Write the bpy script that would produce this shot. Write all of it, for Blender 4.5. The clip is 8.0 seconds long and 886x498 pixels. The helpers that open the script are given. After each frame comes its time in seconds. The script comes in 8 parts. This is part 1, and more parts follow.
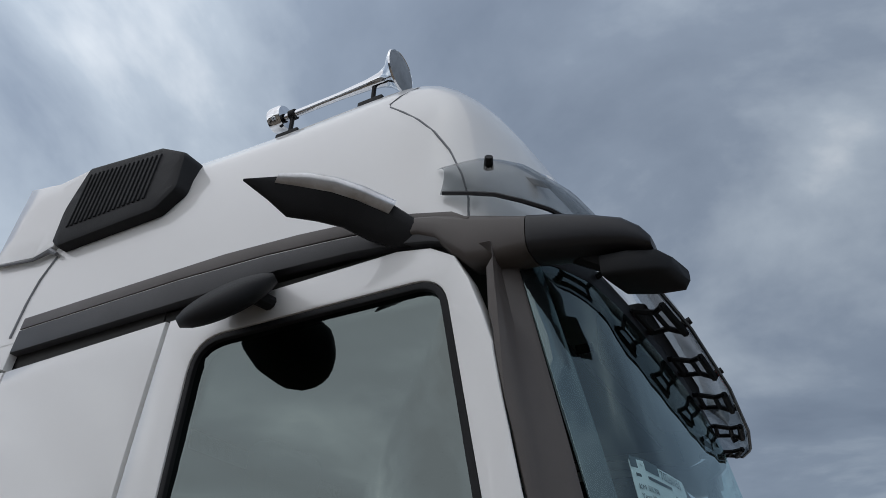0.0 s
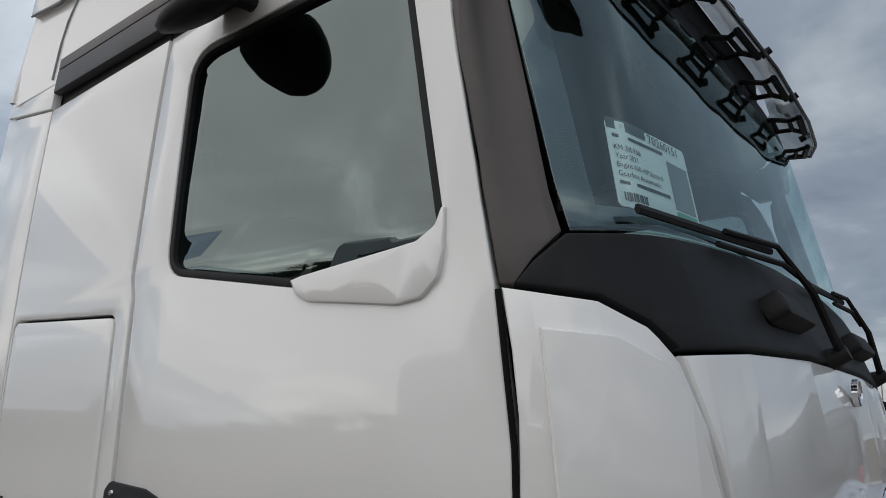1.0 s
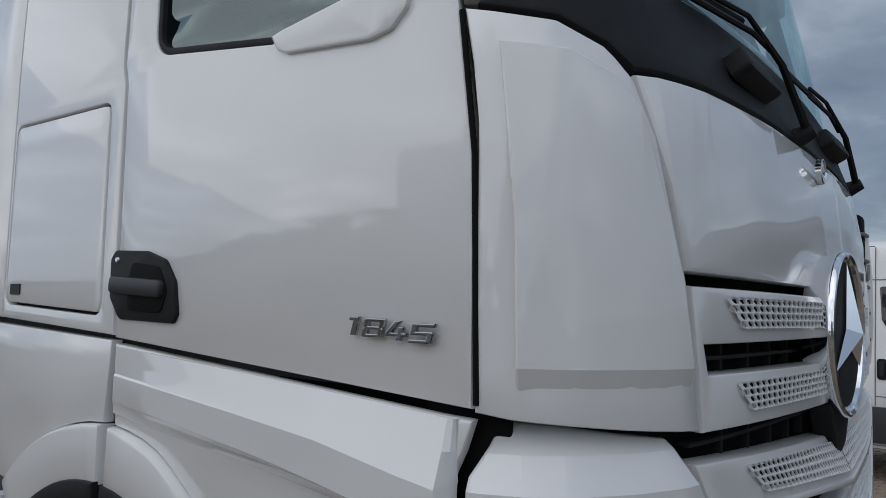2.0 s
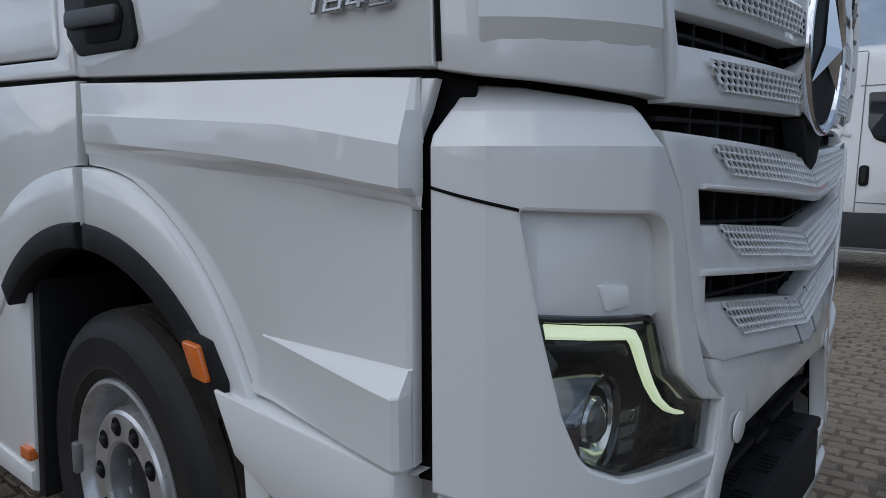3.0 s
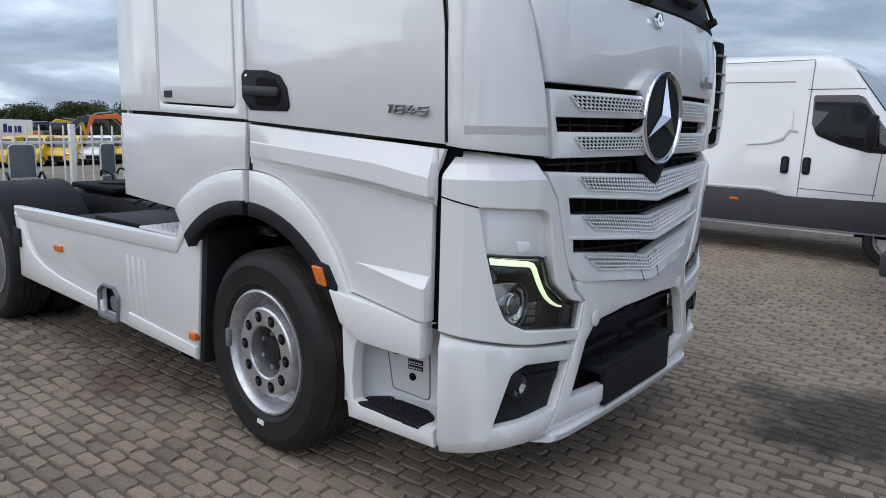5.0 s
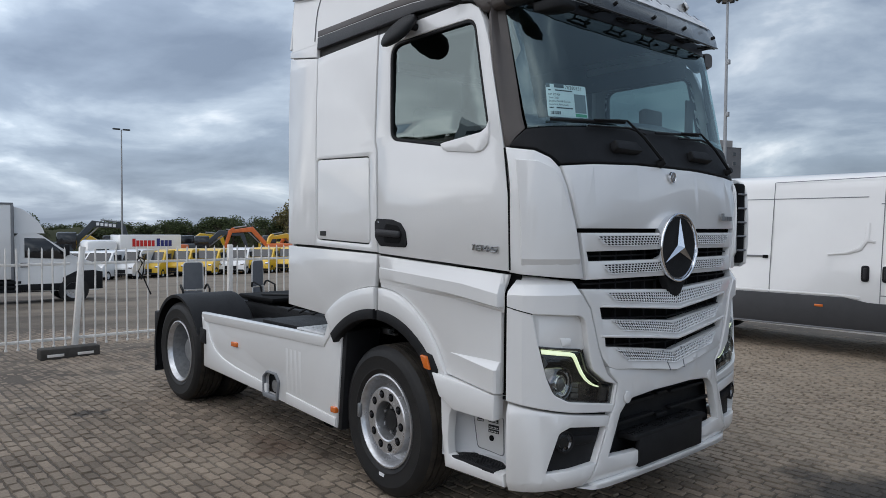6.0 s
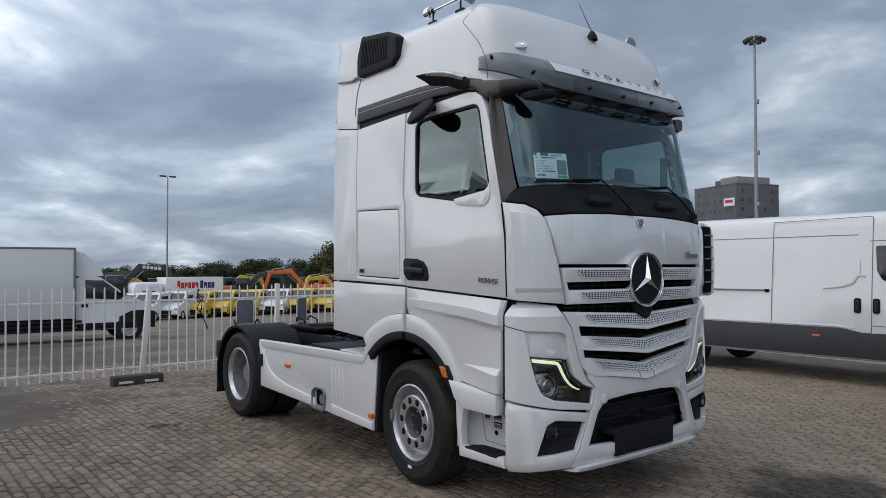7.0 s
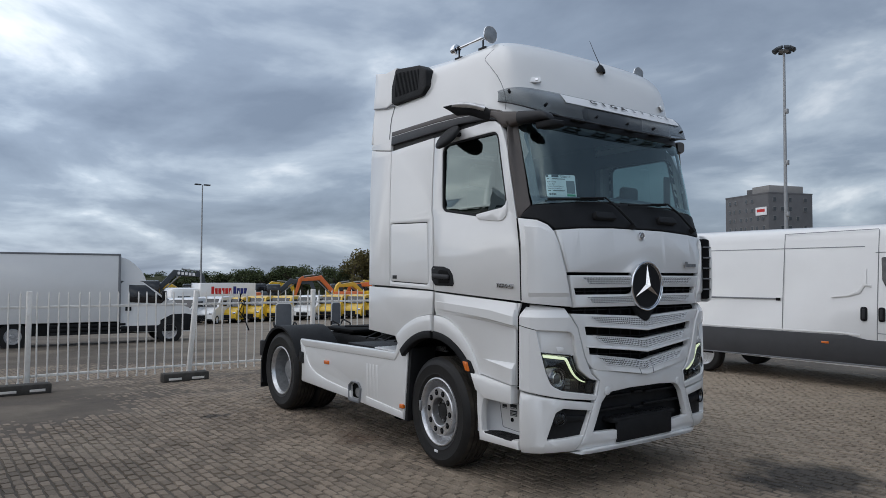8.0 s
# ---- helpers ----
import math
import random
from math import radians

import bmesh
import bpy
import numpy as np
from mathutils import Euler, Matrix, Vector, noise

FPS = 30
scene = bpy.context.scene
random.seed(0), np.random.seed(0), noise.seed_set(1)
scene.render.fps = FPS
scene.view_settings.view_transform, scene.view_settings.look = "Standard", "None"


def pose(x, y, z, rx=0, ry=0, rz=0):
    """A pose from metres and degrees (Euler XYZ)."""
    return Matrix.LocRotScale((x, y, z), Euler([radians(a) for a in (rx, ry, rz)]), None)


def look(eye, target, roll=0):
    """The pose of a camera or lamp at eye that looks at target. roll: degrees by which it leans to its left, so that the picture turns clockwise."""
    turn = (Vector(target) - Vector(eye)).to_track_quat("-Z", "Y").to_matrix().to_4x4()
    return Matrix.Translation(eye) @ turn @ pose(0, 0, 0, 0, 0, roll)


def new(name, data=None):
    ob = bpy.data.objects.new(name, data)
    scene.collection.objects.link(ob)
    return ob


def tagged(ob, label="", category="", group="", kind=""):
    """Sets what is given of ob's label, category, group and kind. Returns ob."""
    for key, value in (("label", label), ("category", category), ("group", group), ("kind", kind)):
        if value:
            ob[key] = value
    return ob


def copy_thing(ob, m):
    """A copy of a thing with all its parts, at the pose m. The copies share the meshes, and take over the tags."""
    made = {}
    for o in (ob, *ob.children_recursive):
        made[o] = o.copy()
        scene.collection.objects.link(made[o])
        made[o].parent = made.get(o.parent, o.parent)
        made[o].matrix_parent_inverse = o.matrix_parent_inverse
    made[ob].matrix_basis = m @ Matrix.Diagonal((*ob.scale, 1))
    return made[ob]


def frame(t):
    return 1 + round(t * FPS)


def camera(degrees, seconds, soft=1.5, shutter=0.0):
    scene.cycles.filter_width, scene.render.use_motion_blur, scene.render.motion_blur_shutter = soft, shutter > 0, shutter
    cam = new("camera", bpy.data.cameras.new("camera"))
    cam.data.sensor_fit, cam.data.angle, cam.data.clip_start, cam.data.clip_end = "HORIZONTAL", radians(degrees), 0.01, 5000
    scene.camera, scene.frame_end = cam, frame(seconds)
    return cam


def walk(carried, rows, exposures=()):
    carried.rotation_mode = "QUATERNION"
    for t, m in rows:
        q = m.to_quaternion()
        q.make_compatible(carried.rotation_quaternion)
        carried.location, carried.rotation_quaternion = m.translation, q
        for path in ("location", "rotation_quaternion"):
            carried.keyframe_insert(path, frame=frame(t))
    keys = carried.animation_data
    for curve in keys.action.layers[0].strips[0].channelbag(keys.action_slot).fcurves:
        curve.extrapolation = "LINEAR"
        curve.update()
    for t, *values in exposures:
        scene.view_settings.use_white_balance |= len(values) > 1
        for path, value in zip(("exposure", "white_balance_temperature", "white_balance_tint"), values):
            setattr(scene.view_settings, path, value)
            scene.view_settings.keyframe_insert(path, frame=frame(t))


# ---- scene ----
cam = camera(63.6, 8.0, soft=0.6)
PATH = [
    (0, (1.596, -2.489, 2.233), (0.754, -1.024, 3.303), 2.2),
    (0.5, (1.736, -2.287, 2.2), (0.674, -0.76, 2.935), 2.1),
    (1, (1.787, -2.21, 2.094), (0.567, -0.692, 2.55), 1.6),
    (1.2, (1.802, -2.187, 2.035), (0.56, -0.66, 2.391), 1.3),
    (2.3, (1.897, -2.191, 1.687), (0.638, -0.64, 1.772), 1.3),
    (2.5, (1.905, -2.188, 1.628), (0.649, -0.632, 1.632), 0.8),
    (3, (1.907, -2.153, 1.467), (0.677, -0.597, 1.208), -0.2),
    (3.2, (1.893, -2.133, 1.386), (0.673, -0.593, 1.012), -0.4),
    (3.5, (1.871, -2.19, 1.231), (0.686, -0.64, 0.795), -0.4),
    (4, (2.044, -2.453, 1.24), (0.848, -0.916, 0.783), 1.0),
    (4.2, (2.14, -2.596, 1.318), (0.959, -1.052, 0.849), 1.0),
    (5.3, (3.17, -3.627, 1.783), (1.879, -2.122, 1.521), 1.3),
    (5.5, (3.36, -3.802, 1.816), (2.016, -2.333, 1.622), 1.0),
    (6, (3.882, -4.168, 1.863), (2.395, -2.832, 1.799), 0.4),
    (6.5, (4.377, -4.543, 1.864), (2.846, -3.256, 1.889), 0.2),
    (7, (4.881, -4.833, 1.841), (3.329, -3.572, 1.89), -0.1),
    (7.5, (5.298, -5.108, 1.829), (3.719, -3.882, 1.9), 0.0),
    (8, (5.525, -5.301, 1.832), (3.926, -4.103, 1.903), 0.3),
]
EXPOSE = [(0, -0.42, 6600, 10), (0.5, -0.32, 6850, 10), (1, -0.17, 7050, 10), (2.5, -0.42, 6150, 10), (3, -0.37, 6100, 10), (3.5, 0.02, 6100, 10), (4, 0.33, 6050, 10), (5.5, 0.20, 6450, 10), (6.5, -0.04, 6500, 10), (8, -0.11, 6500, 10)]
walk(cam, [(t, look(e, g, r)) for t, e, g, r in PATH], EXPOSE)

# ---- world and light ----
SUN_EL, SUN_AZ = radians(44), radians(194)
world = bpy.data.worlds.new("world")
scene.world = world
world.use_nodes = True
wn, wl = world.node_tree.nodes, world.node_tree.links
wn.clear()


def wnode(kind, **kw):
    n = wn.new(kind)
    for k, v in kw.items():
        n.inputs[k].default_value = v
    return n


w_co = wnode("ShaderNodeTexCoord")
w_sep = wnode("ShaderNodeSeparateXYZ")
wl.new(w_co.outputs["Generated"], w_sep.inputs[0])
w_up = wnode("ShaderNodeMath")
w_up.operation = "MAXIMUM"
w_up.inputs[1].default_value = 0.0
wl.new(w_sep.outputs["Z"], w_up.inputs[0])
w_add = wnode("ShaderNodeMath")
w_add.operation = "ADD"
w_add.inputs[1].default_value = 0.22
wl.new(w_up.outputs[0], w_add.inputs[0])
w_flat = wnode("ShaderNodeCombineXYZ")
for axis in ("X", "Y"):
    q = wnode("ShaderNodeMath")
    q.operation = "DIVIDE"
    wl.new(w_sep.outputs[axis], q.inputs[0])
    wl.new(w_add.outputs[0], q.inputs[1])
    wl.new(q.outputs[0], w_flat.inputs[axis])
w_n1 = wnode("ShaderNodeTexNoise", Scale=1.25, Detail=7.0, Roughness=0.54, Distortion=0.3)
wl.new(w_flat.outputs[0], w_n1.inputs["Vector"])
w_ramp = wnode("ShaderNodeValToRGB")
els = w_ramp.color_ramp.elements
els[0].position, els[0].color = 0.36, (0.195, 0.245, 0.33, 1)
els[1].position, els[1].color = 0.68, (0.80, 0.86, 0.93, 1)
e2 = els.new(0.50)
e2.color = (0.285, 0.35, 0.45, 1)
e3 = els.new(0.60)
e3.color = (0.47, 0.55, 0.65, 1)
wl.new(w_n1.outputs["Fac"], w_ramp.inputs[0])
w_sky = wn.new("ShaderNodeTexSky")
w_sky.sky_type, w_sky.sun_disc = "NISHITA", False
w_sky.sun_elevation, w_sky.sun_rotation = SUN_EL, SUN_AZ
w_skyb = wnode("ShaderNodeBackground", Strength=0.10)
wl.new(w_sky.outputs[0], w_skyb.inputs["Color"])
w_cloud = wnode("ShaderNodeBackground", Strength=1.25)
wl.new(w_ramp.outputs[0], w_cloud.inputs["Color"])
# thinner, brighter cloud towards the veiled sun
w_dot = wnode("ShaderNodeVectorMath")
w_dot.operation = "DOT_PRODUCT"
wl.new(w_co.outputs["Generated"], w_dot.inputs[0])
w_dot.inputs[1].default_value = (math.sin(SUN_AZ) * math.cos(SUN_EL), math.cos(SUN_AZ) * math.cos(SUN_EL), math.sin(SUN_EL))
w_glow = wnode("ShaderNodeMapRange")
for k_, v_ in (("From Min", -0.5), ("From Max", 1.0), ("To Min", 1.0), ("To Max", 2.05)):
    w_glow.inputs[k_].default_value = v_
w_glow.interpolation_type = "SMOOTHSTEP"
wl.new(w_dot.outputs["Value"], w_glow.inputs["Value"])
wl.new(w_glow.outputs[0], w_cloud.inputs["Strength"])
w_mix = wnode("ShaderNodeMixShader", Fac=0.86)
wl.new(w_skyb.outputs[0], w_mix.inputs[1])
wl.new(w_cloud.outputs[0], w_mix.inputs[2])
w_out = wn.new("ShaderNodeOutputWorld")
wl.new(w_mix.outputs[0], w_out.inputs[0])

sun = new("sun", bpy.data.lights.new("sun", "SUN"))
sun.data.energy, sun.data.angle, sun.data.color = 1.2, radians(110), (1.0, 0.88, 0.74)
# the sky's sun_rotation turns from +y towards +x
sun.matrix_world = look((0, 0, 0), (-math.sin(SUN_AZ) * math.cos(SUN_EL), -math.cos(SUN_AZ) * math.cos(SUN_EL), -math.sin(SUN_EL)))


# ---- materials ----
def mat(name, base, rough=0.5, metal=0.0, coat=0.0, vary=0.12, scale=4.0, bump=0.0, bscale=60.0, dark=None, fine=0.0,
        emit=None, island=0.0, rnd=0.0, spec=0.5):
    """A painted or plain surface with stains at a large scale and grain at a small one."""
    m = bpy.data.materials.new(name)
    m.use_nodes = True
    nt = m.node_tree
    b = nt.nodes["Principled BSDF"]
    b.inputs["Roughness"].default_value = rough
    b.inputs["Metallic"].default_value = metal
    b.inputs["Specular IOR Level"].default_value = spec
    b.inputs["Coat Weight"].default_value = coat
    b.inputs["Coat Roughness"].default_value = 0.025
    b.inputs["Coat IOR"].default_value = 1.6
    co = nt.nodes.new("ShaderNodeTexCoord")
    n1 = nt.nodes.new("ShaderNodeTexNoise")
    n1.inputs["Scale"].default_value, n1.inputs["Detail"].default_value = scale, 6.0
    n1.inputs["Roughness"].default_value = 0.65
    nt.links.new(co.outputs["Object"], n1.inputs["Vector"])
    ramp = nt.nodes.new("ShaderNodeMapRange")
    ramp.inputs["From Min"].default_value, ramp.inputs["From Max"].default_value = 0.42, 0.75
    nt.links.new(n1.outputs["Fac"], ramp.inputs["Value"])
    mix = nt.nodes.new("ShaderNodeMix")
    mix.data_type = "RGBA"
    d = dark or tuple(c * (1 - vary) for c in base)
    mix.inputs["A"].default_value, mix.inputs["B"].default_value = (*base, 1), (*d, 1)
    nt.links.new(ramp.outputs[0], mix.inputs["Factor"])
    out = mix.outputs["Result"]
    if fine or rnd or island:
        mul = nt.nodes.new("ShaderNodeMix")
        mul.data_type, mul.blend_type = "RGBA", "MULTIPLY"
        mul.inputs["Factor"].default_value = 1.0
        nt.links.new(out, mul.inputs["A"])
        if fine:
            n2 = nt.nodes.new("ShaderNodeTexNoise")
            n2.inputs["Scale"].default_value, n2.inputs["Detail"].default_value = bscale, 3.0
            nt.links.new(co.outputs["Object"], n2.inputs["Vector"])
            src, amp = n2.outputs["Fac"], fine
        elif rnd:
            src, amp = nt.nodes.new("ShaderNodeObjectInfo").outputs["Random"], rnd
        else:
            src, amp = nt.nodes.new("ShaderNodeNewGeometry").outputs["Random Per Island"], island
        mr = nt.nodes.new("ShaderNodeMapRange")
        mr.inputs["To Min"].default_value, mr.inputs["To Max"].default_value = 1 - amp, 1 + amp
        nt.links.new(src, mr.inputs["Value"])
        nt.links.new(mr.outputs[0], mul.inputs["B"])
        out = mul.outputs["Result"]
    nt.links.new(out, b.inputs["Base Color"])
    rr = nt.nodes.new("ShaderNodeMapRange")
    rr.inputs["To Min"].default_value, rr.inputs["To Max"].default_value = max(0.02, rough - 0.06), min(1, rough + 0.10)
    nt.links.new(n1.outputs["Fac"], rr.inputs["Value"])
    nt.links.new(rr.outputs[0], b.inputs["Roughness"])
    if bump:
        n3 = nt.nodes.new("ShaderNodeTexNoise")
        n3.inputs["Scale"].default_value, n3.inputs["Detail"].default_value = bscale, 4.0
        nt.links.new(co.outputs["Object"], n3.inputs["Vector"])
        bp = nt.nodes.new("ShaderNodeBump")
        bp.inputs["Strength"].default_value, bp.inputs["Distance"].default_value = bump, 0.01
        nt.links.new(n3.outputs["Fac"], bp.inputs["Height"])
        nt.links.new(bp.outputs[0], b.inputs["Normal"])
    if emit:
        b.inputs["Emission Color"].default_value, b.inputs["Emission Strength"].default_value = (*emit[0], 1), emit[1]
    return m


def glass(name, tint, rough=0.02, face=0.04, sheen=(0.8, 0.8, 0.8)):
    """A thin pane: tinted see-through, with a gloss that grows towards grazing angles."""
    m = bpy.data.materials.new(name)
    m.use_nodes = True
    nt = m.node_tree
    nt.nodes.clear()
    tr, gl = nt.nodes.new("ShaderNodeBsdfTransparent"), nt.nodes.new("ShaderNodeBsdfGlossy")
    tr.inputs["Color"].default_value = (*tint, 1)
    gl.inputs["Roughness"].default_value = rough
    gl.inputs["Color"].default_value = (*sheen, 1)
    lw, mx, out = nt.nodes.new("ShaderNodeLayerWeight"), nt.nodes.new("ShaderNodeMixShader"), nt.nodes.new("ShaderNodeOutputMaterial")
    pw, mr = nt.nodes.new("ShaderNodeMath"), nt.nodes.new("ShaderNodeMapRange")
    pw.operation = "POWER"
    pw.inputs[1].default_value = 4.0
    mr.inputs["To Min"].default_value, mr.inputs["To Max"].default_value = face, 0.9
    lw.inputs["Blend"].default_value = 0.5
    nt.links.new(lw.outputs["Facing"], pw.inputs[0])
    nt.links.new(pw.outputs[0], mr.inputs["Value"])
    nt.links.new(mr.outputs[0], mx.inputs["Fac"])
    nt.links.new(tr.outputs[0], mx.inputs[1])
    nt.links.new(gl.outputs[0], mx.inputs[2])
    nt.links.new(mx.outputs[0], out.inputs[0])
    return m


WHITE = mat("white_paint", (0.80, 0.80, 0.79), 0.3, coat=1.0, vary=0.03, scale=1.7)
WHITE_MATT = mat("white_plastic", (0.76, 0.77, 0.78), 0.42, coat=0.1, vary=0.05, scale=3)
BLACK = mat("black_plastic", (0.012, 0.0125, 0.014), 0.58, vary=0.3, scale=6, bump=0.12, bscale=500, spec=0.25)
BROWN = mat("brown_grey_trim", (0.082, 0.070, 0.064), 0.42, vary=0.2, scale=5, bump=0.06, bscale=500)
DARK = mat("dark_trim", (0.022, 0.022, 0.025), 0.4, spec=0.4, vary=0.25, scale=4, bump=0.08, bscale=600)
# near-black for black parts; in gaps and hollows it paints the shade
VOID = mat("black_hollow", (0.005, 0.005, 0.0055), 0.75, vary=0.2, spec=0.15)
GLOSS = mat("gloss_black", (0.015, 0.015, 0.017), 0.12, coat=0.5, vary=0.2)
DARKCHROME = mat("dark_chrome", (0.20, 0.20, 0.21), 0.10, metal=1.0, vary=0.1)
SMOKE = glass("smoked_acrylic", (0.64, 0.66, 0.67), 0.08, 0.03)
RUBBER = mat("tyre_rubber", (0.011, 0.011, 0.0115), 0.55, vary=0.3, scale=7, bump=0.12, bscale=160, dark=(0.02, 0.019, 0.018), spec=0.35)
TREAD = mat("dusty_tread", (0.034, 0.030, 0.026), 0.9, vary=0.5, scale=6, bump=0.4, bscale=90, dark=(0.075, 0.064, 0.052), spec=0.2)
BADGEC = mat("badge_chrome", (0.40, 0.41, 0.42), 0.07, metal=1.0, vary=0.1)
CHROME = mat("chrome", (0.82, 0.83, 0.85), 0.06, metal=1.0, vary=0.05)
SILVER = mat("silver_rim", (0.66, 0.67, 0.69), 0.27, metal=0.75, vary=0.18, scale=14, dark=(0.44, 0.43, 0.42))
STEEL = mat("dull_steel", (0.35, 0.36, 0.37), 0.45, metal=0.8, vary=0.3, scale=20)
ORANGE = mat("orange_lens", (0.75, 0.17, 0.02), 0.18, coat=0.6, vary=0.15, scale=40)
GREYP = mat("grey_plastic", (0.20, 0.21, 0.225), 0.5, vary=0.15, bump=0.1, bscale=300)
DRL = mat("running_light", (0.9, 0.9, 0.9), 0.3, emit=((0.86, 1.0, 0.60), 0.85))
LAMPC = mat("lamp_reflector", (0.75, 0.76, 0.78), 0.12, metal=0.9, vary=0.1)
GLASSY = mat("lens_glass", (0.10, 0.105, 0.11), 0.05, coat=1.0, vary=0.3, scale=40)
LAMPGL = glass("lamp_cover", (0.80, 0.82, 0.80), 0.02, 0.07, (0.75, 0.78, 0.82))
CLEAR = glass("clear_glass", (0.93, 0.95, 0.95))
SCREEN = glass("windscreen_glass", (0.78, 0.95, 0.95), 0.012, 0.14, (0.72, 0.88, 0.89))
SIDEGL = glass("side_glass", (0.28, 0.375, 0.36), 0.012, 0.235, (0.60, 0.70, 0.68))
SEATM = mat("seat_cloth", (0.035, 0.036, 0.04), 0.85, vary=0.2, bump=0.2, bscale=200)
LINING = mat("cab_lining", (0.06, 0.06, 0.059), 0.8, vary=0.1, scale=3)
PAPER = mat("paper", (0.84, 0.85, 0.86), 0.6, vary=0.02)
INK = mat("black_print", (0.02, 0.02, 0.022), 0.6, vary=0.05)
GREENP = mat("green_print", (0.05, 0.33, 0.17), 0.6, vary=0.05)


# ---- mesh helpers ----
def part(name, bm, material, parent=None, label="", sharp=33, smooth=True):
    """Links a bmesh as one mesh object under a thing or a part."""
    bmesh.ops.recalc_face_normals(bm, faces=bm.faces)
    lim = radians(sharp)
    for f in bm.faces:
        f.smooth = smooth
    for e in bm.edges:
        e.smooth = len(e.link_faces) == 2 and e.calc_face_angle(9) < lim
    me = bpy.data.meshes.new(name)
    bm.to_mesh(me)
    bm.free()
    me.materials.append(material)
    ob = new(name, me)
    if parent:
        ob.parent = parent
    return tagged(ob, label)


def thing(name, label, category, group="", m=None, kind=""):
    ob = new(name)
    ob.empty_display_size = 0.1
    if m is not None:
        ob.matrix_basis = m
    return tagged(ob, label, category, group, kind)


def box(bm, x0, x1, y0, y1, z0, z1, bev=0.0, seg=2):
    r = bmesh.ops.create_cube(bm, size=1, matrix=Matrix.Translation(((x0 + x1) / 2, (y0 + y1) / 2, (z0 + z1) / 2))
                              @ Matrix.Diagonal((abs(x1 - x0), abs(y1 - y0), abs(z1 - z0), 1)))
    if bev:
        es = list({e for v in r["verts"] for e in v.link_edges})
        bmesh.ops.bevel(bm, geom=es, offset=bev, segments=seg, affect="EDGES", profile=0.5, clamp_overlap=True)
    return bm


def bx(*a, **k):
    return box(bmesh.new(), *a, **k)


def cyl(bm, a, b, r0, r1=None, seg=16, caps=True):
    a, b = Vector(a), Vector(b)
    m = Matrix.Translation((a + b) / 2) @ (b - a).to_track_quat("Z", "Y").to_matrix().to_4x4()
    bmesh.ops.create_cone(bm, cap_ends=caps, segments=seg, radius1=r0, radius2=r0 if r1 is None else r1, depth=(b - a).length, matrix=m)
    return bm


def tube(bm, pts, r, seg=8, flat=1.0):
    """A round bar along points; r may be a list of radii."""
    pts = [Vector(p) for p in pts]
    rs = r if isinstance(r, (list, tuple)) else [r] * len(pts)
    rings = []
    for i, p in enumerate(pts):
        t = (pts[min(i + 1, len(pts) - 1)] - pts[max(i - 1, 0)]).normalized()
        q = t.to_track_quat("Z", "Y")
        rings.append([bm.verts.new(p + q @ Vector((rs[i] * math.cos(a), rs[i] * flat * math.sin(a), 0)))
                      for a in (2 * math.pi * k / seg for k in range(seg))])
    for r0, r1 in zip(rings, rings[1:]):
        for k in range(seg):
            bm.faces.new((r0[k], r0[(k + 1) % seg], r1[(k + 1) % seg], r1[k]))
    bm.faces.new(rings[0][::-1])
    bm.faces.new(rings[-1])
    return bm


def lathe(bm, prof, seg=32, m=None):
    """Turns (radius, height) points round z, then moves by m."""
    rings = []
    for r, h in prof:
        if r < 1e-6:
            rings.append([bm.verts.new((0, 0, h))])
        else:
            rings.append([bm.verts.new((r * math.cos(2 * math.pi * k / seg), r * math.sin(2 * math.pi * k / seg), h)) for k in range(seg)])
    made = [v for r in rings for v in r]
    for r0, r1 in zip(rings, rings[1:]):
        for k in range(seg):
            a, b = (r0[k % len(r0)], r0[(k + 1) % len(r0)]), (r1[(k + 1) % len(r1)], r1[k % len(r1)])
            vs = list(dict.fromkeys(a + b))
            if len(vs) > 2:
                bm.faces.new(vs)
    if m is not None:
        bmesh.ops.transform(bm, matrix=m, verts=made)
    return bm


def fillet(poly, r, seg=4):
    """Rounds the corners of a closed 2D polygon; r: one radius, or one for each corner."""
    n, out = len(poly), []
    for i, p in enumerate(poly):
        ri = r[i] if isinstance(r, (list, tuple)) else r
        p, a, b = Vector(p), Vector(poly[i - 1]), Vector(poly[(i + 1) % n])
        da, db = (a - p), (b - p)
        la, lb = da.length, db.length
        ang = da.angle(db)
        if ri <= 0 or ang > 3.0:
            out.append(tuple(p))
            continue
        t = min(ri / math.tan(ang / 2), la * 0.48, lb * 0.48)
        p0, p1 = p + da * (t / la), p + db * (t / lb)
        for k in range(seg + 1):
            s = k / seg
            out.append(tuple(p0 * (1 - s) ** 2 + p * 2 * s * (1 - s) + p1 * s * s))
    return out


def area2(poly):
    return sum(a[0] * b[1] - b[0] * a[1] for a, b in zip(poly, poly[1:] + poly[:1]))


def inset(poly, d):
    """Moves the sides of a counter-clockwise polygon inwards by d."""
    n, out = len(poly), []
    for i in range(n):
        p, a, b = Vector(poly[i]), Vector(poly[i - 1]), Vector(poly[(i + 1) % n])
        e0, e1 = (p - a).normalized(), (b - p).normalized()
        n0, n1 = Vector((-e0.y, e0.x)), Vector((-e1.y, e1.x))
        m = n0 + n1
        k = d / max(0.35, m.length_squared / 2)
        out.append(tuple(p + m * k))
    return out


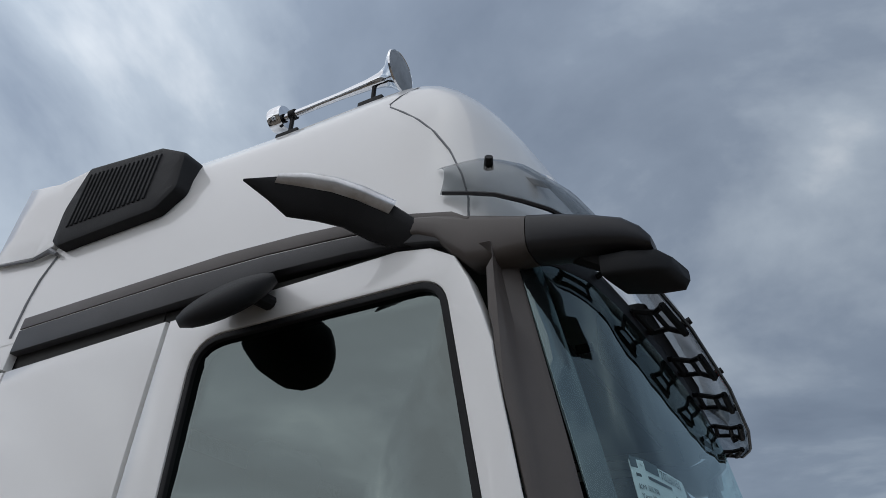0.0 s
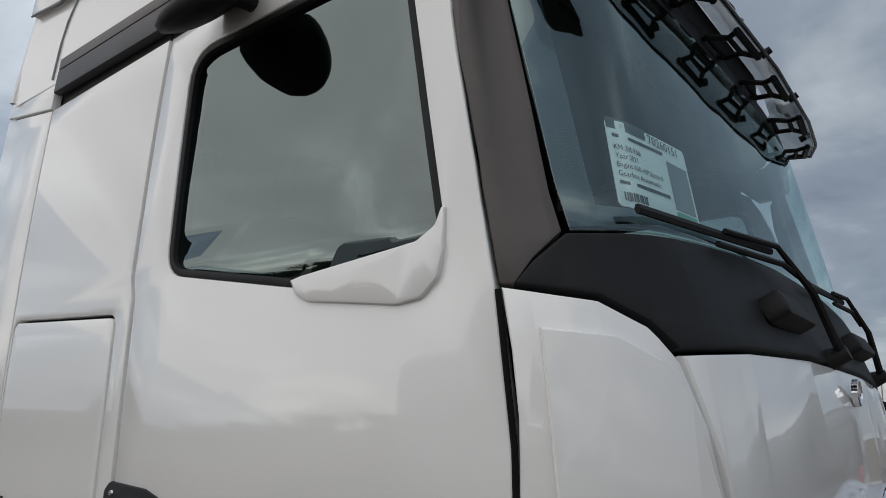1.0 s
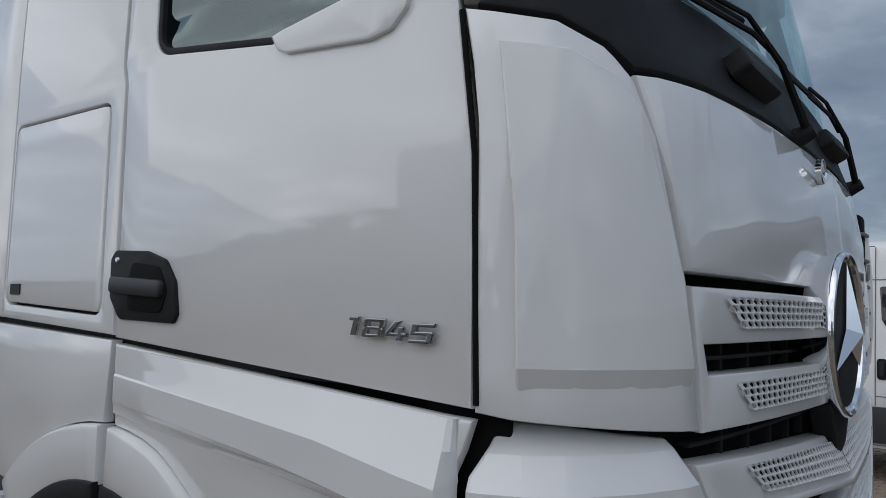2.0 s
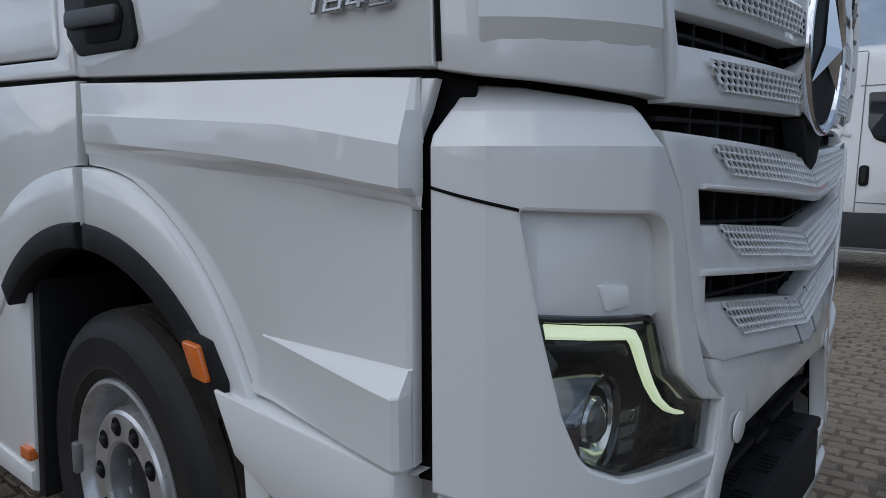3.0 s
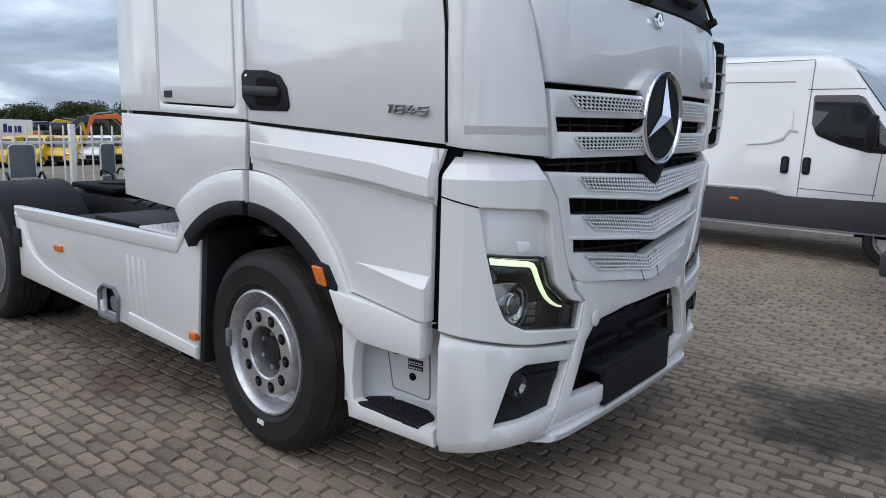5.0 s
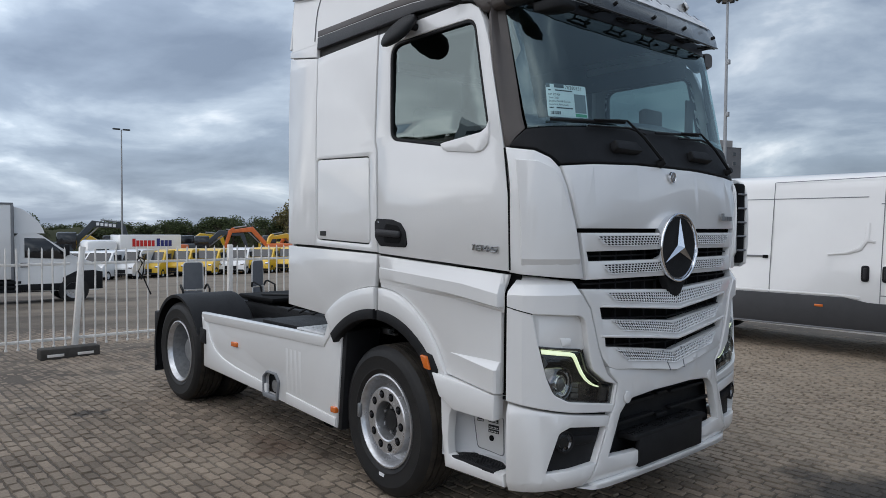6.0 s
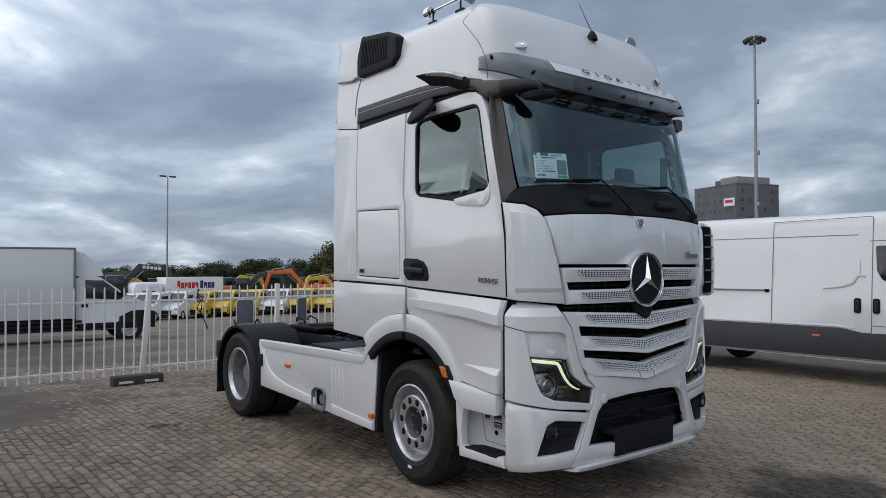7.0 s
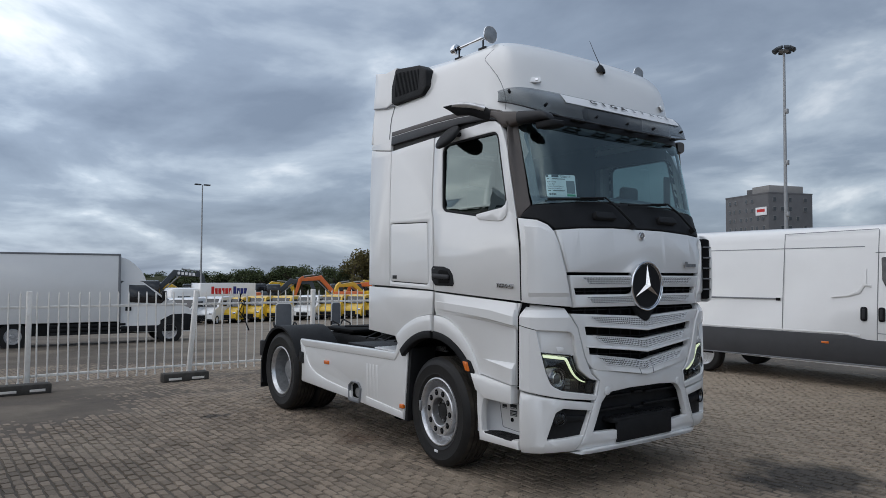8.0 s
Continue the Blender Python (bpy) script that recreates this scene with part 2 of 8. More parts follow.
def plate(poly, th=0.02, bev=0.004, holes=(), cut_u=(), cut_v=()):
    """A bevelled plate in (u, v, h): its face at h = 0, its skirt down to h = -th, cut along lines so that it can be bent."""
    bm = bmesh.new()
    edges = []
    for loop, sign in [(poly, 1)] + [(h, -1) for h in holes]:
        loop = [tuple(p) for p in loop]
        if area2(loop) < 0:
            loop = loop[::-1]
        rings = [[bm.verts.new((*p, h)) for p in lp] for lp, h in (
            (loop, -th), (loop, -bev), (inset(loop, sign * 0.3 * bev), -0.3 * bev), (inset(loop, sign * bev), 0.0))]
        n = len(loop)
        for r0, r1 in zip(rings, rings[1:]):
            for k in range(n):
                bm.faces.new((r0[k], r0[(k + 1) % n], r1[(k + 1) % n], r1[k]))
        edges += [bm.edges.get((rings[3][k], rings[3][(k + 1) % n])) for k in range(n)]
    bmesh.ops.triangle_fill(bm, use_beauty=True, use_dissolve=False, edges=edges)
    for i, cuts in ((0, cut_u), (1, cut_v)):
        for c in cuts:
            co, no = Vector((0, 0, 0)), Vector((0, 0, 0))
            co[i], no[i] = c, 1
            bmesh.ops.bisect_plane(bm, geom=list(bm.verts) + list(bm.edges) + list(bm.faces), plane_co=co, plane_no=no, dist=1e-5)
    return bm


def spans(lo, hi, step):
    n = max(1, int((hi - lo) / step))
    return [lo + (hi - lo) * k / n for k in range(1, n)]


# ---- the cab's skin: station u runs forward along the right side, round the corner and across the front to the middle, UC ----
PLAN = [(1.0, -1.24), (1.10, -1.238), (1.17, -1.222), (1.235, -1.19), (1.30, -1.13), (1.36, -1.04), (1.40, -0.945), (1.42, -0.8), (1.432, -0.65),
        (1.44, -0.5), (1.446, -0.3), (1.45, 0.0)]
PU = [1.0]
for p0, p1 in zip(PLAN, PLAN[1:]):
    PU.append(PU[-1] + math.dist(p0, p1))
UC = 2.4824
# stations of u and z, and where they lie along the plan's outline and in height
STU, ATU = [-3.0, -1.23, -0.87, -0.10, 0.56, 1.05, 1.116, 1.17, 1.31, 1.41, 1.505, 1.60, 1.735, 1.90, 2.0, 2.2, 2.3, UC], \
    [-2.96, -1.24, -0.832, -0.062, 0.592, 1.082, 1.150, 1.196, 1.332, 1.42, 1.512, 1.615, 1.76, 1.93, 2.035, 2.24, 2.33, PU[-1]]
STZ, ATZ = [0.0, 0.33, 0.45, 0.73, 0.86, 1.0, 1.25, 1.43, 1.61, 1.87, 2.07, 2.34, 2.57, 2.87, 3.13, 3.28, 3.74, 4.1], \
    [0.05, 0.36, 0.48, 0.742, 0.872, 1.003, 1.25, 1.42, 1.60, 1.85, 2.04, 2.305, 2.52, 2.80, 3.04, 3.185, 3.645, 3.98]
LEAN_Z, LEAN_X = [2.08, 2.22, 2.35, 2.5, 2.7, 3.12, 3.5], [0, 0.03, 0.075, 0.12, 0.158, 0.245, 0.325]


def skin0(u, z):
    f = 1
    if u > UC:
        u, f = 2 * UC - u, -1
    u, z = float(np.interp(u, STU, ATU)), float(np.interp(z, STZ, ATZ))
    if u < 1.0:
        x, y, w = u, -1.24, 0.0
    else:
        x, y = float(np.interp(u, PU, [p[0] for p in PLAN])), float(np.interp(u, PU, [p[1] for p in PLAN]))
        w = min(1.0, (u - 1.0) / 0.25)
    y += 0.03 * max(0.0, z - 2.4) * min(1, max(0, (z - 2.4)))
    return Vector((x - w * float(np.interp(z, LEAN_Z, LEAN_X)), y * f, z))


def skin(u, z, d=0.0):
    p = skin0(u, z)
    e = 0.03
    n = (skin0(u + e, z) - skin0(u - e, z)).cross(skin0(u, z + e) - skin0(u, z - e)).normalized()
    return p + n * d


def bend(bm, d=0.0, dfun=None):
    for v in bm.verts:
        u, z, h = v.co
        v.co = skin(u, z, d + h + (dfun(u, z) if dfun else 0.0))
    return bm


def flip(poly):
    return [(2 * UC - u, z) for u, z in poly][::-1]


def panel(name, poly, parent, material, d=0.0, th=0.03, bev=0.005, holes=(), dfun=None, label="", step=0.055, both=False, zstep=None):
    """A piece of the cab's skin, given by its outline in (u, z)."""
    for side in (0, 1) if both else (0,):
        pl, hs = (flip(poly), [flip(h) for h in holes]) if side else (poly, holes)
        us, zs = [p[0] for p in pl], [p[1] for p in pl]
        lo, hi = max(min(us), 1.0), min(max(us), 2 * UC - 1.0)
        cu = spans(lo, hi, step) if hi > lo + step else []
        if dfun:
            cu += spans(min(us), min(max(us), 1.0), step) if min(us) < 1.0 - step else []
        if max(us) > 2 * UC - 1:
            cu += [2 * UC - 1.0]
        cz = spans(min(zs), max(zs), zstep or (0.1 if max(zs) > 2.3 else 9)) if (max(zs) > 2.3 or zstep) else []
        fun = dfun if not side or not dfun else (lambda u, z: dfun(2 * UC - u, z))
        part(name, bend(plate(pl, th, bev, hs, cu, cz), d, fun), material, parent, label)


def text_mesh(body, size, depth=0.0, spread=1.0, bold=0.0, crown=0.0):
    """Built-in font, as a bmesh in the xy plane, centred."""
    cu = bpy.data.curves.new("words", "FONT")
    cu.body, cu.size, cu.extrude, cu.space_character = body, size, depth, spread
    cu.align_x, cu.align_y, cu.resolution_u, cu.offset = "CENTER", "CENTER", 3, bold
    cu.bevel_depth, cu.bevel_resolution = crown, 1
    ob = bpy.data.objects.new("words", cu)
    scene.collection.objects.link(ob)
    dg = bpy.context.evaluated_depsgraph_get()
    me = bpy.data.meshes.new_from_object(ob.evaluated_get(dg))
    bm = bmesh.new()
    bm.from_mesh(me)
    bpy.data.objects.remove(ob)
    bpy.data.curves.remove(cu)
    bpy.data.meshes.remove(me)
    return bm


def moved(bm, m):
    bmesh.ops.transform(bm, matrix=m, verts=bm.verts)
    return bm


def loft(sections, closed_ends=True):
    """Rings of points skinned one to the next."""
    bm = bmesh.new()
    rings = [[bm.verts.new(p) for p in s] for s in sections]
    n = len(rings[0])
    for r0, r1 in zip(rings, rings[1:]):
        for k in range(n):
            bm.faces.new((r0[k], r0[(k + 1) % n], r1[(k + 1) % n], r1[k]))
    bm.faces.new(rings[0][::-1])
    bm.faces.new(rings[-1])
    return bm


def blade(c, ex, ez, a, b, n=14, p=2.6):
    """A rounded, flattened section round c, half-sizes a along ex and b along ez."""
    out = []
    for k in range(n):
        t = 2 * math.pi * k / n
        ct, st_ = math.cos(t), math.sin(t)
        out.append(Vector(c) + Vector(ex) * a * math.copysign(abs(ct) ** (2 / p), ct) + Vector(ez) * b * math.copysign(abs(st_) ** (2 / p), st_))
    return out


# ---- the tractor truck ----
truck = thing("tractor_truck", "white two-axle tractor truck with high roof, parked on paving", "truck")


def sym(left):
    """An outline symmetrical about the truck's middle from its left half, listed upwards."""
    return left + [(2 * UC - u, z) for u, z in reversed(left)]


def arc(cx, cz, r, a0, a1, n=14):
    """Points on a circle, degrees from the forward direction; r may be a function of the angle."""
    out = []
    for k in range(n + 1):
        a = a0 + (a1 - a0) * k / n
        q = r(a) if callable(r) else r
        out.append((cx + q * math.cos(radians(a)), cz + q * math.sin(radians(a))))
    return out


# near-black inner shell behind the panels, so that their gaps read as shade
def inner_shell():
    bm = bmesh.new()
    rows = []
    zs = [0.95, 1.3, 1.62, 1.9, 2.2, 2.4]
    us = [-1.22, -0.8, -0.3, 0.0, 0.5, 1.0] + [1.0 + (2 * UC - 2.0) * k / 24 for k in range(1, 24)] + [2 * UC - 1.0, 2 * UC - 0.5, 2 * UC, 2 * UC + 0.8, 2 * UC + 1.22]
    for z in zs:
        rows.append([bm.verts.new(skin(u, z, -0.075)) for u in us])
    for r0, r1 in zip(rows, rows[1:]):
        for k in range(len(us) - 1):
            mid = (us[k] + us[k + 1]) / 2
            lowz = r0[0].co.z
            if lowz < 1.4 and (mid < 0.62 or mid > 2 * UC - 0.62):
                continue
            bm.faces.new((r0[k], r0[k + 1], r1[k + 1], r1[k]))
    bm.faces.new([rows[0][k] for k in range(4, len(us) - 3)])
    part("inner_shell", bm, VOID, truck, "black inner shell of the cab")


inner_shell()

DOOR = [(-0.075, 1.688), (1.125, 1.622), (1.118, 2.06), (1.116, 2.35), (1.113, 2.50), (1.105, 2.608), (1.078, 2.74), (1.04, 2.84), (0.99, 2.94), (0.945, 3.05), (0.908, 3.15), (0.868, 3.225), (0.80, 3.268), (0.70, 3.285),
        (-0.095, 3.255), (-0.11, 2.48), (-0.092, 2.42)]
HOLE = fillet([(0.05, 2.475), (0.56, 2.392), (0.985, 2.425), (0.84, 3.175), (0.035, 3.165)], [0.09, 0.02, 0.06, 0.1, 0.11], 6)


def ring(outer, width):
    o = outer if area2(outer) > 0 else outer[::-1]
    return o, inset(o, width)


for side in (0, 1):
    fl = flip if side else (lambda p: p)
    door = part("cab_door", bend(plate(fl(DOOR), 0.05, 0.006, [fl(HOLE)], [], spans(2.4, 3.3, 0.1))), WHITE, truck, "white cab door")
    o, i2 = ring(HOLE, 0.02)
    part("window_seal", bend(plate(fl(o), 0.045, 0.004, [fl(i2)], [], spans(2.4, 3.2, 0.1)), -0.004), BLACK, door, "black rubber window seal")
    g = part("door_window", bend(plate(fl(inset(o, 0.012)), 0.004, 0.001, (), [], spans(2.4, 3.2, 0.1)), -0.018), SIDEGL, door, "tinted door window pane")
    g.visible_shadow = False
    trim = fillet([(0.563, 2.406), (0.585, 2.37), (0.62, 2.353), (0.87, 2.327), (0.93, 2.335), (0.967, 2.37), (0.987, 2.43), (0.992, 2.51), (0.975, 2.51), (0.957, 2.475), (0.915, 2.45), (0.60, 2.414)], [0.004, 0.02, 0.02, 0.03, 0.03, 0.03, 0.03, 0.004, 0.004, 0.02, 0.03, 0.01])
    part("mirror_cover", bend(plate(fl(trim), 0.035, 0.006, (), spans(0.62, 0.96, 0.08)), 0.008), WHITE, door, "white trim cap below the window")
    if side == 0:
        hb = fillet([(-0.108, 1.80), (-0.05, 1.74), (0.222, 1.737), (0.238, 1.762), (0.222, 1.845), (0.175, 1.902), (0.08, 1.928), (-0.088, 1.935), (-0.112, 1.91)], [0.02, 0.03, 0.02, 0.01, 0.03, 0.04, 0.03, 0.02, 0.02])
        h = part("door_handle", bend(plate(hb, 0.03, 0.006), 0.008), BLACK, door, "black plastic door handle in a scooped recess")
        # near-black plate on the handle paints the shade in its pockets
        part("handle_recess", bend(plate(fillet([(-0.005, 1.765), (0.17, 1.762), (0.195, 1.825), (0.15, 1.885), (0.01, 1.90)], 0.03), 0.004, 0.002), 0.011), VOID, h)
        part("handle_grip", bend(plate(fillet([(-0.095, 1.812), (0.178, 1.80), (0.182, 1.848), (-0.09, 1.862)], 0.02), 0.02, 0.008), 0.022), DARK, h)
        part("lock", moved(lathe(bmesh.new(), [(0, 0), (0.006, 0), (0.008, -0.006)], 14), Matrix.Translation((-0.03, -1.253, 1.885)) @ pose(0, 0, 0, 90).to_3x3().to_4x4()), CHROME, h, "chrome lock barrel")
    # rear quarter with its locker flap
    flap = fillet([(-0.848, 1.778), (-0.175, 1.755), (-0.188, 2.372), (-0.848, 2.395)], 0.035)
    panel("cab_side", [(-0.868, 1.722), (-0.092, 1.694), (-0.108, 2.42), (-0.126, 2.48), (-0.112, 3.258), (-0.868, 3.225)] if not side else
          fl([(-0.868, 1.722), (-0.092, 1.694), (-0.108, 2.42), (-0.126, 2.48), (-0.112, 3.258), (-0.868, 3.225)]), truck, WHITE, holes=[fl(inset(flap if area2(flap) > 0 else flap[::-1], -0.009))], label="white cab side panel")
    panel("locker_flap", fl(flap), truck, WHITE, d=0.001, bev=0.006, label="white locker flap with rounded corners")
    panel("cab_corner", fl([(-1.235, 1.728), (-0.876, 1.722), (-0.876, 3.225), (-1.235, 3.285)]), truck, WHITE, label="white rear cab corner panel")
    panel("dark_band", fl([(-0.872, 3.292), (0.05, 3.312), (0.31, 3.322), (0.565, 3.312), (0.71, 3.297), (0.80, 3.28), (0.85, 3.262), (0.88, 3.295), (0.80, 3.335), (0.70, 3.352), (0.5, 3.372), (0.25, 3.388), (-0.1, 3.394), (-0.872, 3.380)]), truck, DARK, d=0.011, label="dark grey band along the cab")
    panel("upper_band", fl([(-0.872, 3.384), (-0.1, 3.398), (0.25, 3.392), (0.5, 3.376), (0.70, 3.356), (0.80, 3.339), (0.88, 3.30), (0.91, 3.32), (0.86, 3.355), (0.745, 3.385), (0.556, 3.415), (0.36, 3.432), (0.08, 3.444), (-0.872, 3.430)]), truck, BROWN, d=0.011, label="brown-grey upper half of the band")
    panel("band_end", fl([(-1.235, 3.295), (-0.88, 3.232), (-0.88, 3.372), (-0.95, 3.36), (-1.235, 3.34)]), truck, WHITE, d=0.004)

    # lower fairing round the wheel arch
    AX, AZ = -0.08, 0.52
    fr = lambda a: 0.935 - 0.10 * max(0.0, (75 - a) / 45)
    rear_f = [(-1.235, 1.225), (-0.735, 1.19)] + arc(AX, AZ, 0.935, 134, 92, 8) + [(-0.09, 1.68), (-1.235, 1.712)]
    panel("rear_fairing", fl(rear_f), truck, WHITE, label="white lower side fairing")

    front_f = arc(AX, AZ, fr, 88, 33, 12) + [(0.60, 0.958), (1.080, 0.905), (1.082, 1.42), (1.08, 1.49), (1.108, 1.55), (1.128, 1.603), (-0.07, 1.672)]
    panel("front_fairing", fl(front_f), truck, WHITE, bev=0.006, label="white side fairing below the door")
    # the shoulder: a sloping top, an upright band and a short undercut; and the wedge further down
    crease = lambda u: float(np.interp(u, [-0.054, 0.518, 0.794, 0.961, 1.084], [1.585, 1.553, 1.536, 1.515, 1.495]))
    band_z = lambda u: float(np.interp(u, [-0.054, 0.182, 0.613, 0.79, 0.959, 1.083], [1.522, 1.505, 1.478, 1.462, 1.442, 1.424]))
    top_z = lambda u: float(np.interp(u, [-0.06, 0.527, 0.934, 1.118], [1.668, 1.641, 1.619, 1.606]))
    rise = lambda u: 0.006 + 0.042 * min(1.0, max(0.0, (u + 0.06) / 1.0))
    wedge = lambda u: min(1.0, max(0.0, (u - 0.68) / 0.40))

    def strip(name, stations, label, sharp):
        """A faceted strip on the skin from stations of (u, z, height) points."""
        bm = bmesh.new()
        rows = [[bm.verts.new(skin(2 * UC - u if side else u, z, d)) for u, z, d in st_] for st_ in stations]
        for r0, r1 in zip(rows, rows[1:]):
            for k in range(len(r0) - 1):
                bm.faces.new((r0[k], r0[k + 1], r1[k + 1], r1[k]))
        return part(name, bm, WHITE, truck, label, sharp=sharp)

    def shoulder_rows(u, f=1.0, du=0.0):
        c, l, h = crease(u), band_z(u), rise(u) * f
        return [(u + du, top_z(u) - 0.002, -0.004), (u + du, top_z(u) - 0.004, 0.004), (u + du, (c + top_z(u)) / 2, 0.45 * h + 0.002), (u + du, c + 0.006, h - 0.003), (u + du, c, h), (u + du, l, h), (u + du, l - 0.006, h * 0.8), (u + du, l - 0.016, h * 0.35),
                (u + du, l - 0.034, 0.002), (u + du, l - 0.04, -0.004)]
    us_ = [-0.055 + 1.139 * k / 16 for k in range(17)]
    strip("fairing_shoulder", [shoulder_rows(u) for u in us_] + [shoulder_rows(1.084, 0.5, 0.010), shoulder_rows(1.084, -0.1, 0.016)], "white creased shoulder of the fairing", 22)
    us_ = [0.672 + 0.392 * k / 10 for k in range(11)]
    low_z = lambda u: 0.958 - 0.053 * (u - 0.60) / 0.488

    def wedge_rows(u, f=1.0, du=0.0):
        h = 0.046 * wedge(u) * f
        c = 1.093 - 0.047 * wedge(u)
        return [(u + du, 1.096, -0.004), (u + du, 1.092, 0.003), (u + du, c + 0.004, h), (u + du, c, h + 0.002), (u + du, c - 0.006, h + 0.001), (u + du, low_z(u) + 0.006, h), (u + du, low_z(u), h - 0.004), (u + du, low_z(u), -0.02)]
    strip("fairing_bulge", [wedge_rows(u) for u in us_] + [wedge_rows(1.064, 0.8, 0.010), wedge_rows(1.064, 0.1, 0.016)], "white wedge on the fairing", 22)
    for a0, a1 in ((134, 91.5), (88.5, 30)):
        fo = arc(AX, AZ, lambda a: fr(a) - 0.004 if a < 90 else 0.931, a0, a1, 12)
        fi = arc(AX, AZ, 0.765, a1, a0 + (2 if a0 > 100 else 0), 12)
        part("arch_flare", bend(plate(fl(fo + fi), 0.05, 0.012), 0.02), WHITE, truck, "white wheel arch flare")
        fo, fi = arc(AX, AZ, 0.775, a0 + (2 if a0 > 100 else 0), a1, 12), arc(AX, AZ, 0.70, a1, a0 + (3 if a0 > 100 else 0), 12)
        part("arch_lip", bend(plate(fl(fo + fi), 0.08, 0.01), 0.028), BLACK, truck, "black rubber wheel arch lip")
    # arch liner
    bm = bmesh.new()
    sgn = 1 if side else -1
    pts = arc(AX, AZ, 0.72, 215, -8, 22)
    r0 = [bm.verts.new((x, sgn * 1.2, max(z, 0.33))) for x, z in pts]
    r1 = [bm.verts.new((x, sgn * 0.62, max(z, 0.33))) for x, z in pts]
    for k in range(len(pts) - 1):
        bm.faces.new((r0[k], r0[k + 1], r1[k + 1], r1[k]))
    bm.faces.new(r1)
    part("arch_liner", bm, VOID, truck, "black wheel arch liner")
    bm = bx(-0.62, -0.34, sgn * 0.84 - 0.02, sgn * 0.84 + 0.02, 1.035, 1.05, bev=0.004)
    box(bm, -0.50, -0.40, sgn * 0.84 - 0.03, sgn * 0.84 + 0.03, 1.05, 1.085, bev=0.006)
    part("arch_bracket", bm, SILVER, truck, "light metal bracket in the wheel arch")
    # marker lamp
    lampc = fillet([(0.43, 1.075), (0.40, 1.05), (0.475, 0.955), (0.575, 0.945), (0.575, 0.975), (0.52, 1.06)], 0.012)
    lb = part("marker_lamp", bend(plate(fl(lampc), 0.04, 0.006), 0.03), BLACK, truck, "orange side marker lamp in a black holder")
    part("lens", bend(plate(fl(fillet([(0.418, 1.052), (0.462, 0.968), (0.522, 0.96), (0.487, 1.047)], 0.01)), 0.02, 0.006), 0.042), ORANGE, lb, "orange lens")
    # step
    panel("step_cover", fl(fillet([(0.525, 0.955), (1.064, 0.900), (1.058, 0.745), (0.73, 0.748), (0.598, 0.81)], [0.01, 0.01, 0.01, 0.04, 0.03])), truck, WHITE, d=0.035, th=0.09, bev=0.008,
          label="white step fairing with chamfered lower edge")
    panel("step_frame", fl([(0.575, 0.855), (0.585, 0.60), (0.62, 0.352), (1.108, 0.352), (1.104, 0.428), (0.70, 0.425), (0.655, 0.44), (0.645, 0.55), (0.66, 0.70), (0.70, 0.79), (0.70, 0.84)]), truck, WHITE, d=0.0, th=0.06, bev=0.01, label="white step well surround")
    bm = bmesh.new()
    well = [(0.625, 1.235), (0.632, 1.18), (0.65, 1.13), (0.685, 1.085), (0.74, 1.05), (0.80, 1.03), (0.88, 1.02), (1.115, 1.0)]
    wall_y = lambda x: float(np.interp(x, [p[0] for p in well], [p[1] for p in well]))
    lo = [bm.verts.new((x, sgn * y, 0.455)) for x, y in well]
    hi = [bm.verts.new((x, sgn * y, 0.90)) for x, y in well]
    for k in range(len(well) - 1):
        bm.faces.new((lo[k], lo[k + 1], hi[k + 1], hi[k]))
    bm.faces.new(lo + [bm.verts.new((1.115, sgn * 1.235, 0.455))])
    bm.faces.new(hi + [bm.verts.new((1.115, sgn * 1.235, 0.90))])
    well_ob = part("step_well", bm, WHITE_MATT, truck, "white moulded step well", sharp=40)

    def on_floor(bm, z):
        for v in bm.verts:
            v.co = Vector((v.co.x, sgn * v.co.y, v.co.z + z))
        return bm
    tread = part("step_tread", on_floor(plate(fillet([(0.70, 1.235), (1.075, 1.235), (1.07, 1.13), (1.00, 1.09), (0.83, 1.085), (0.765, 1.12)], [0.01, 0.02, 0.04, 0.04, 0.03, 0.03]), 0.022, 0.005), 0.466), BLACK, well_ob, "black anti-slip step tread")
    bm = bmesh.new()
    for j in range(8):
        y = 1.100 + j * 0.0165
        for k in range(13):
            x0 = 0.748 + k * 0.0235 + (0.012 if j % 2 else 0)
            hollow = (k in (3, 4) and j in (3, 4)) or (k in (8, 9) and j in (4, 5))
            if not hollow and 0.83 - 0.15 * min(1, (j + 1) / 4) < x0 < (1.0 if j < 2 else 1.05):
                box(bm, x0, x0 + 0.015, y, y + 0.0075, 0, 0.0035)
    tagged(part("tread_ribs", on_floor(bm, 0.4655), BLACK, tread), kind="stuff")
    part("step_pad", on_floor(plate(fillet([(0.665, 1.21), (0.69, 1.13), (0.75, 1.075), (0.785, 1.07), (0.76, 1.105), (0.70, 1.20)], 0.012), 0.010, 0.003), 0.460), BLACK, well_ob, "black grip pad")
    if side == 0:
        def on_wall(poly, th, d, cuts):
            bm = plate(poly, th, min(0.002, th / 3), (), cuts)
            for v in bm.verts:
                x, z, h = v.co
                v.co = Vector((x, -(wall_y(x) + d + h), z))
            return bm
        cts = spans(0.66, 0.95, 0.04)
        part("plate_joint", on_wall(fillet([(0.715, 0.74), (0.745, 0.485), (0.945, 0.462), (0.938, 0.69), (0.91, 0.73)], 0.03), 0.002, 0.002, cts), GREYP, well_ob)
        pl = part("label_plate", on_wall(fillet([(0.721, 0.735), (0.751, 0.491), (0.939, 0.468), (0.932, 0.687), (0.907, 0.725)], 0.028), 0.004, 0.004, cts), WHITE, well_ob, "white cover with small black labels")
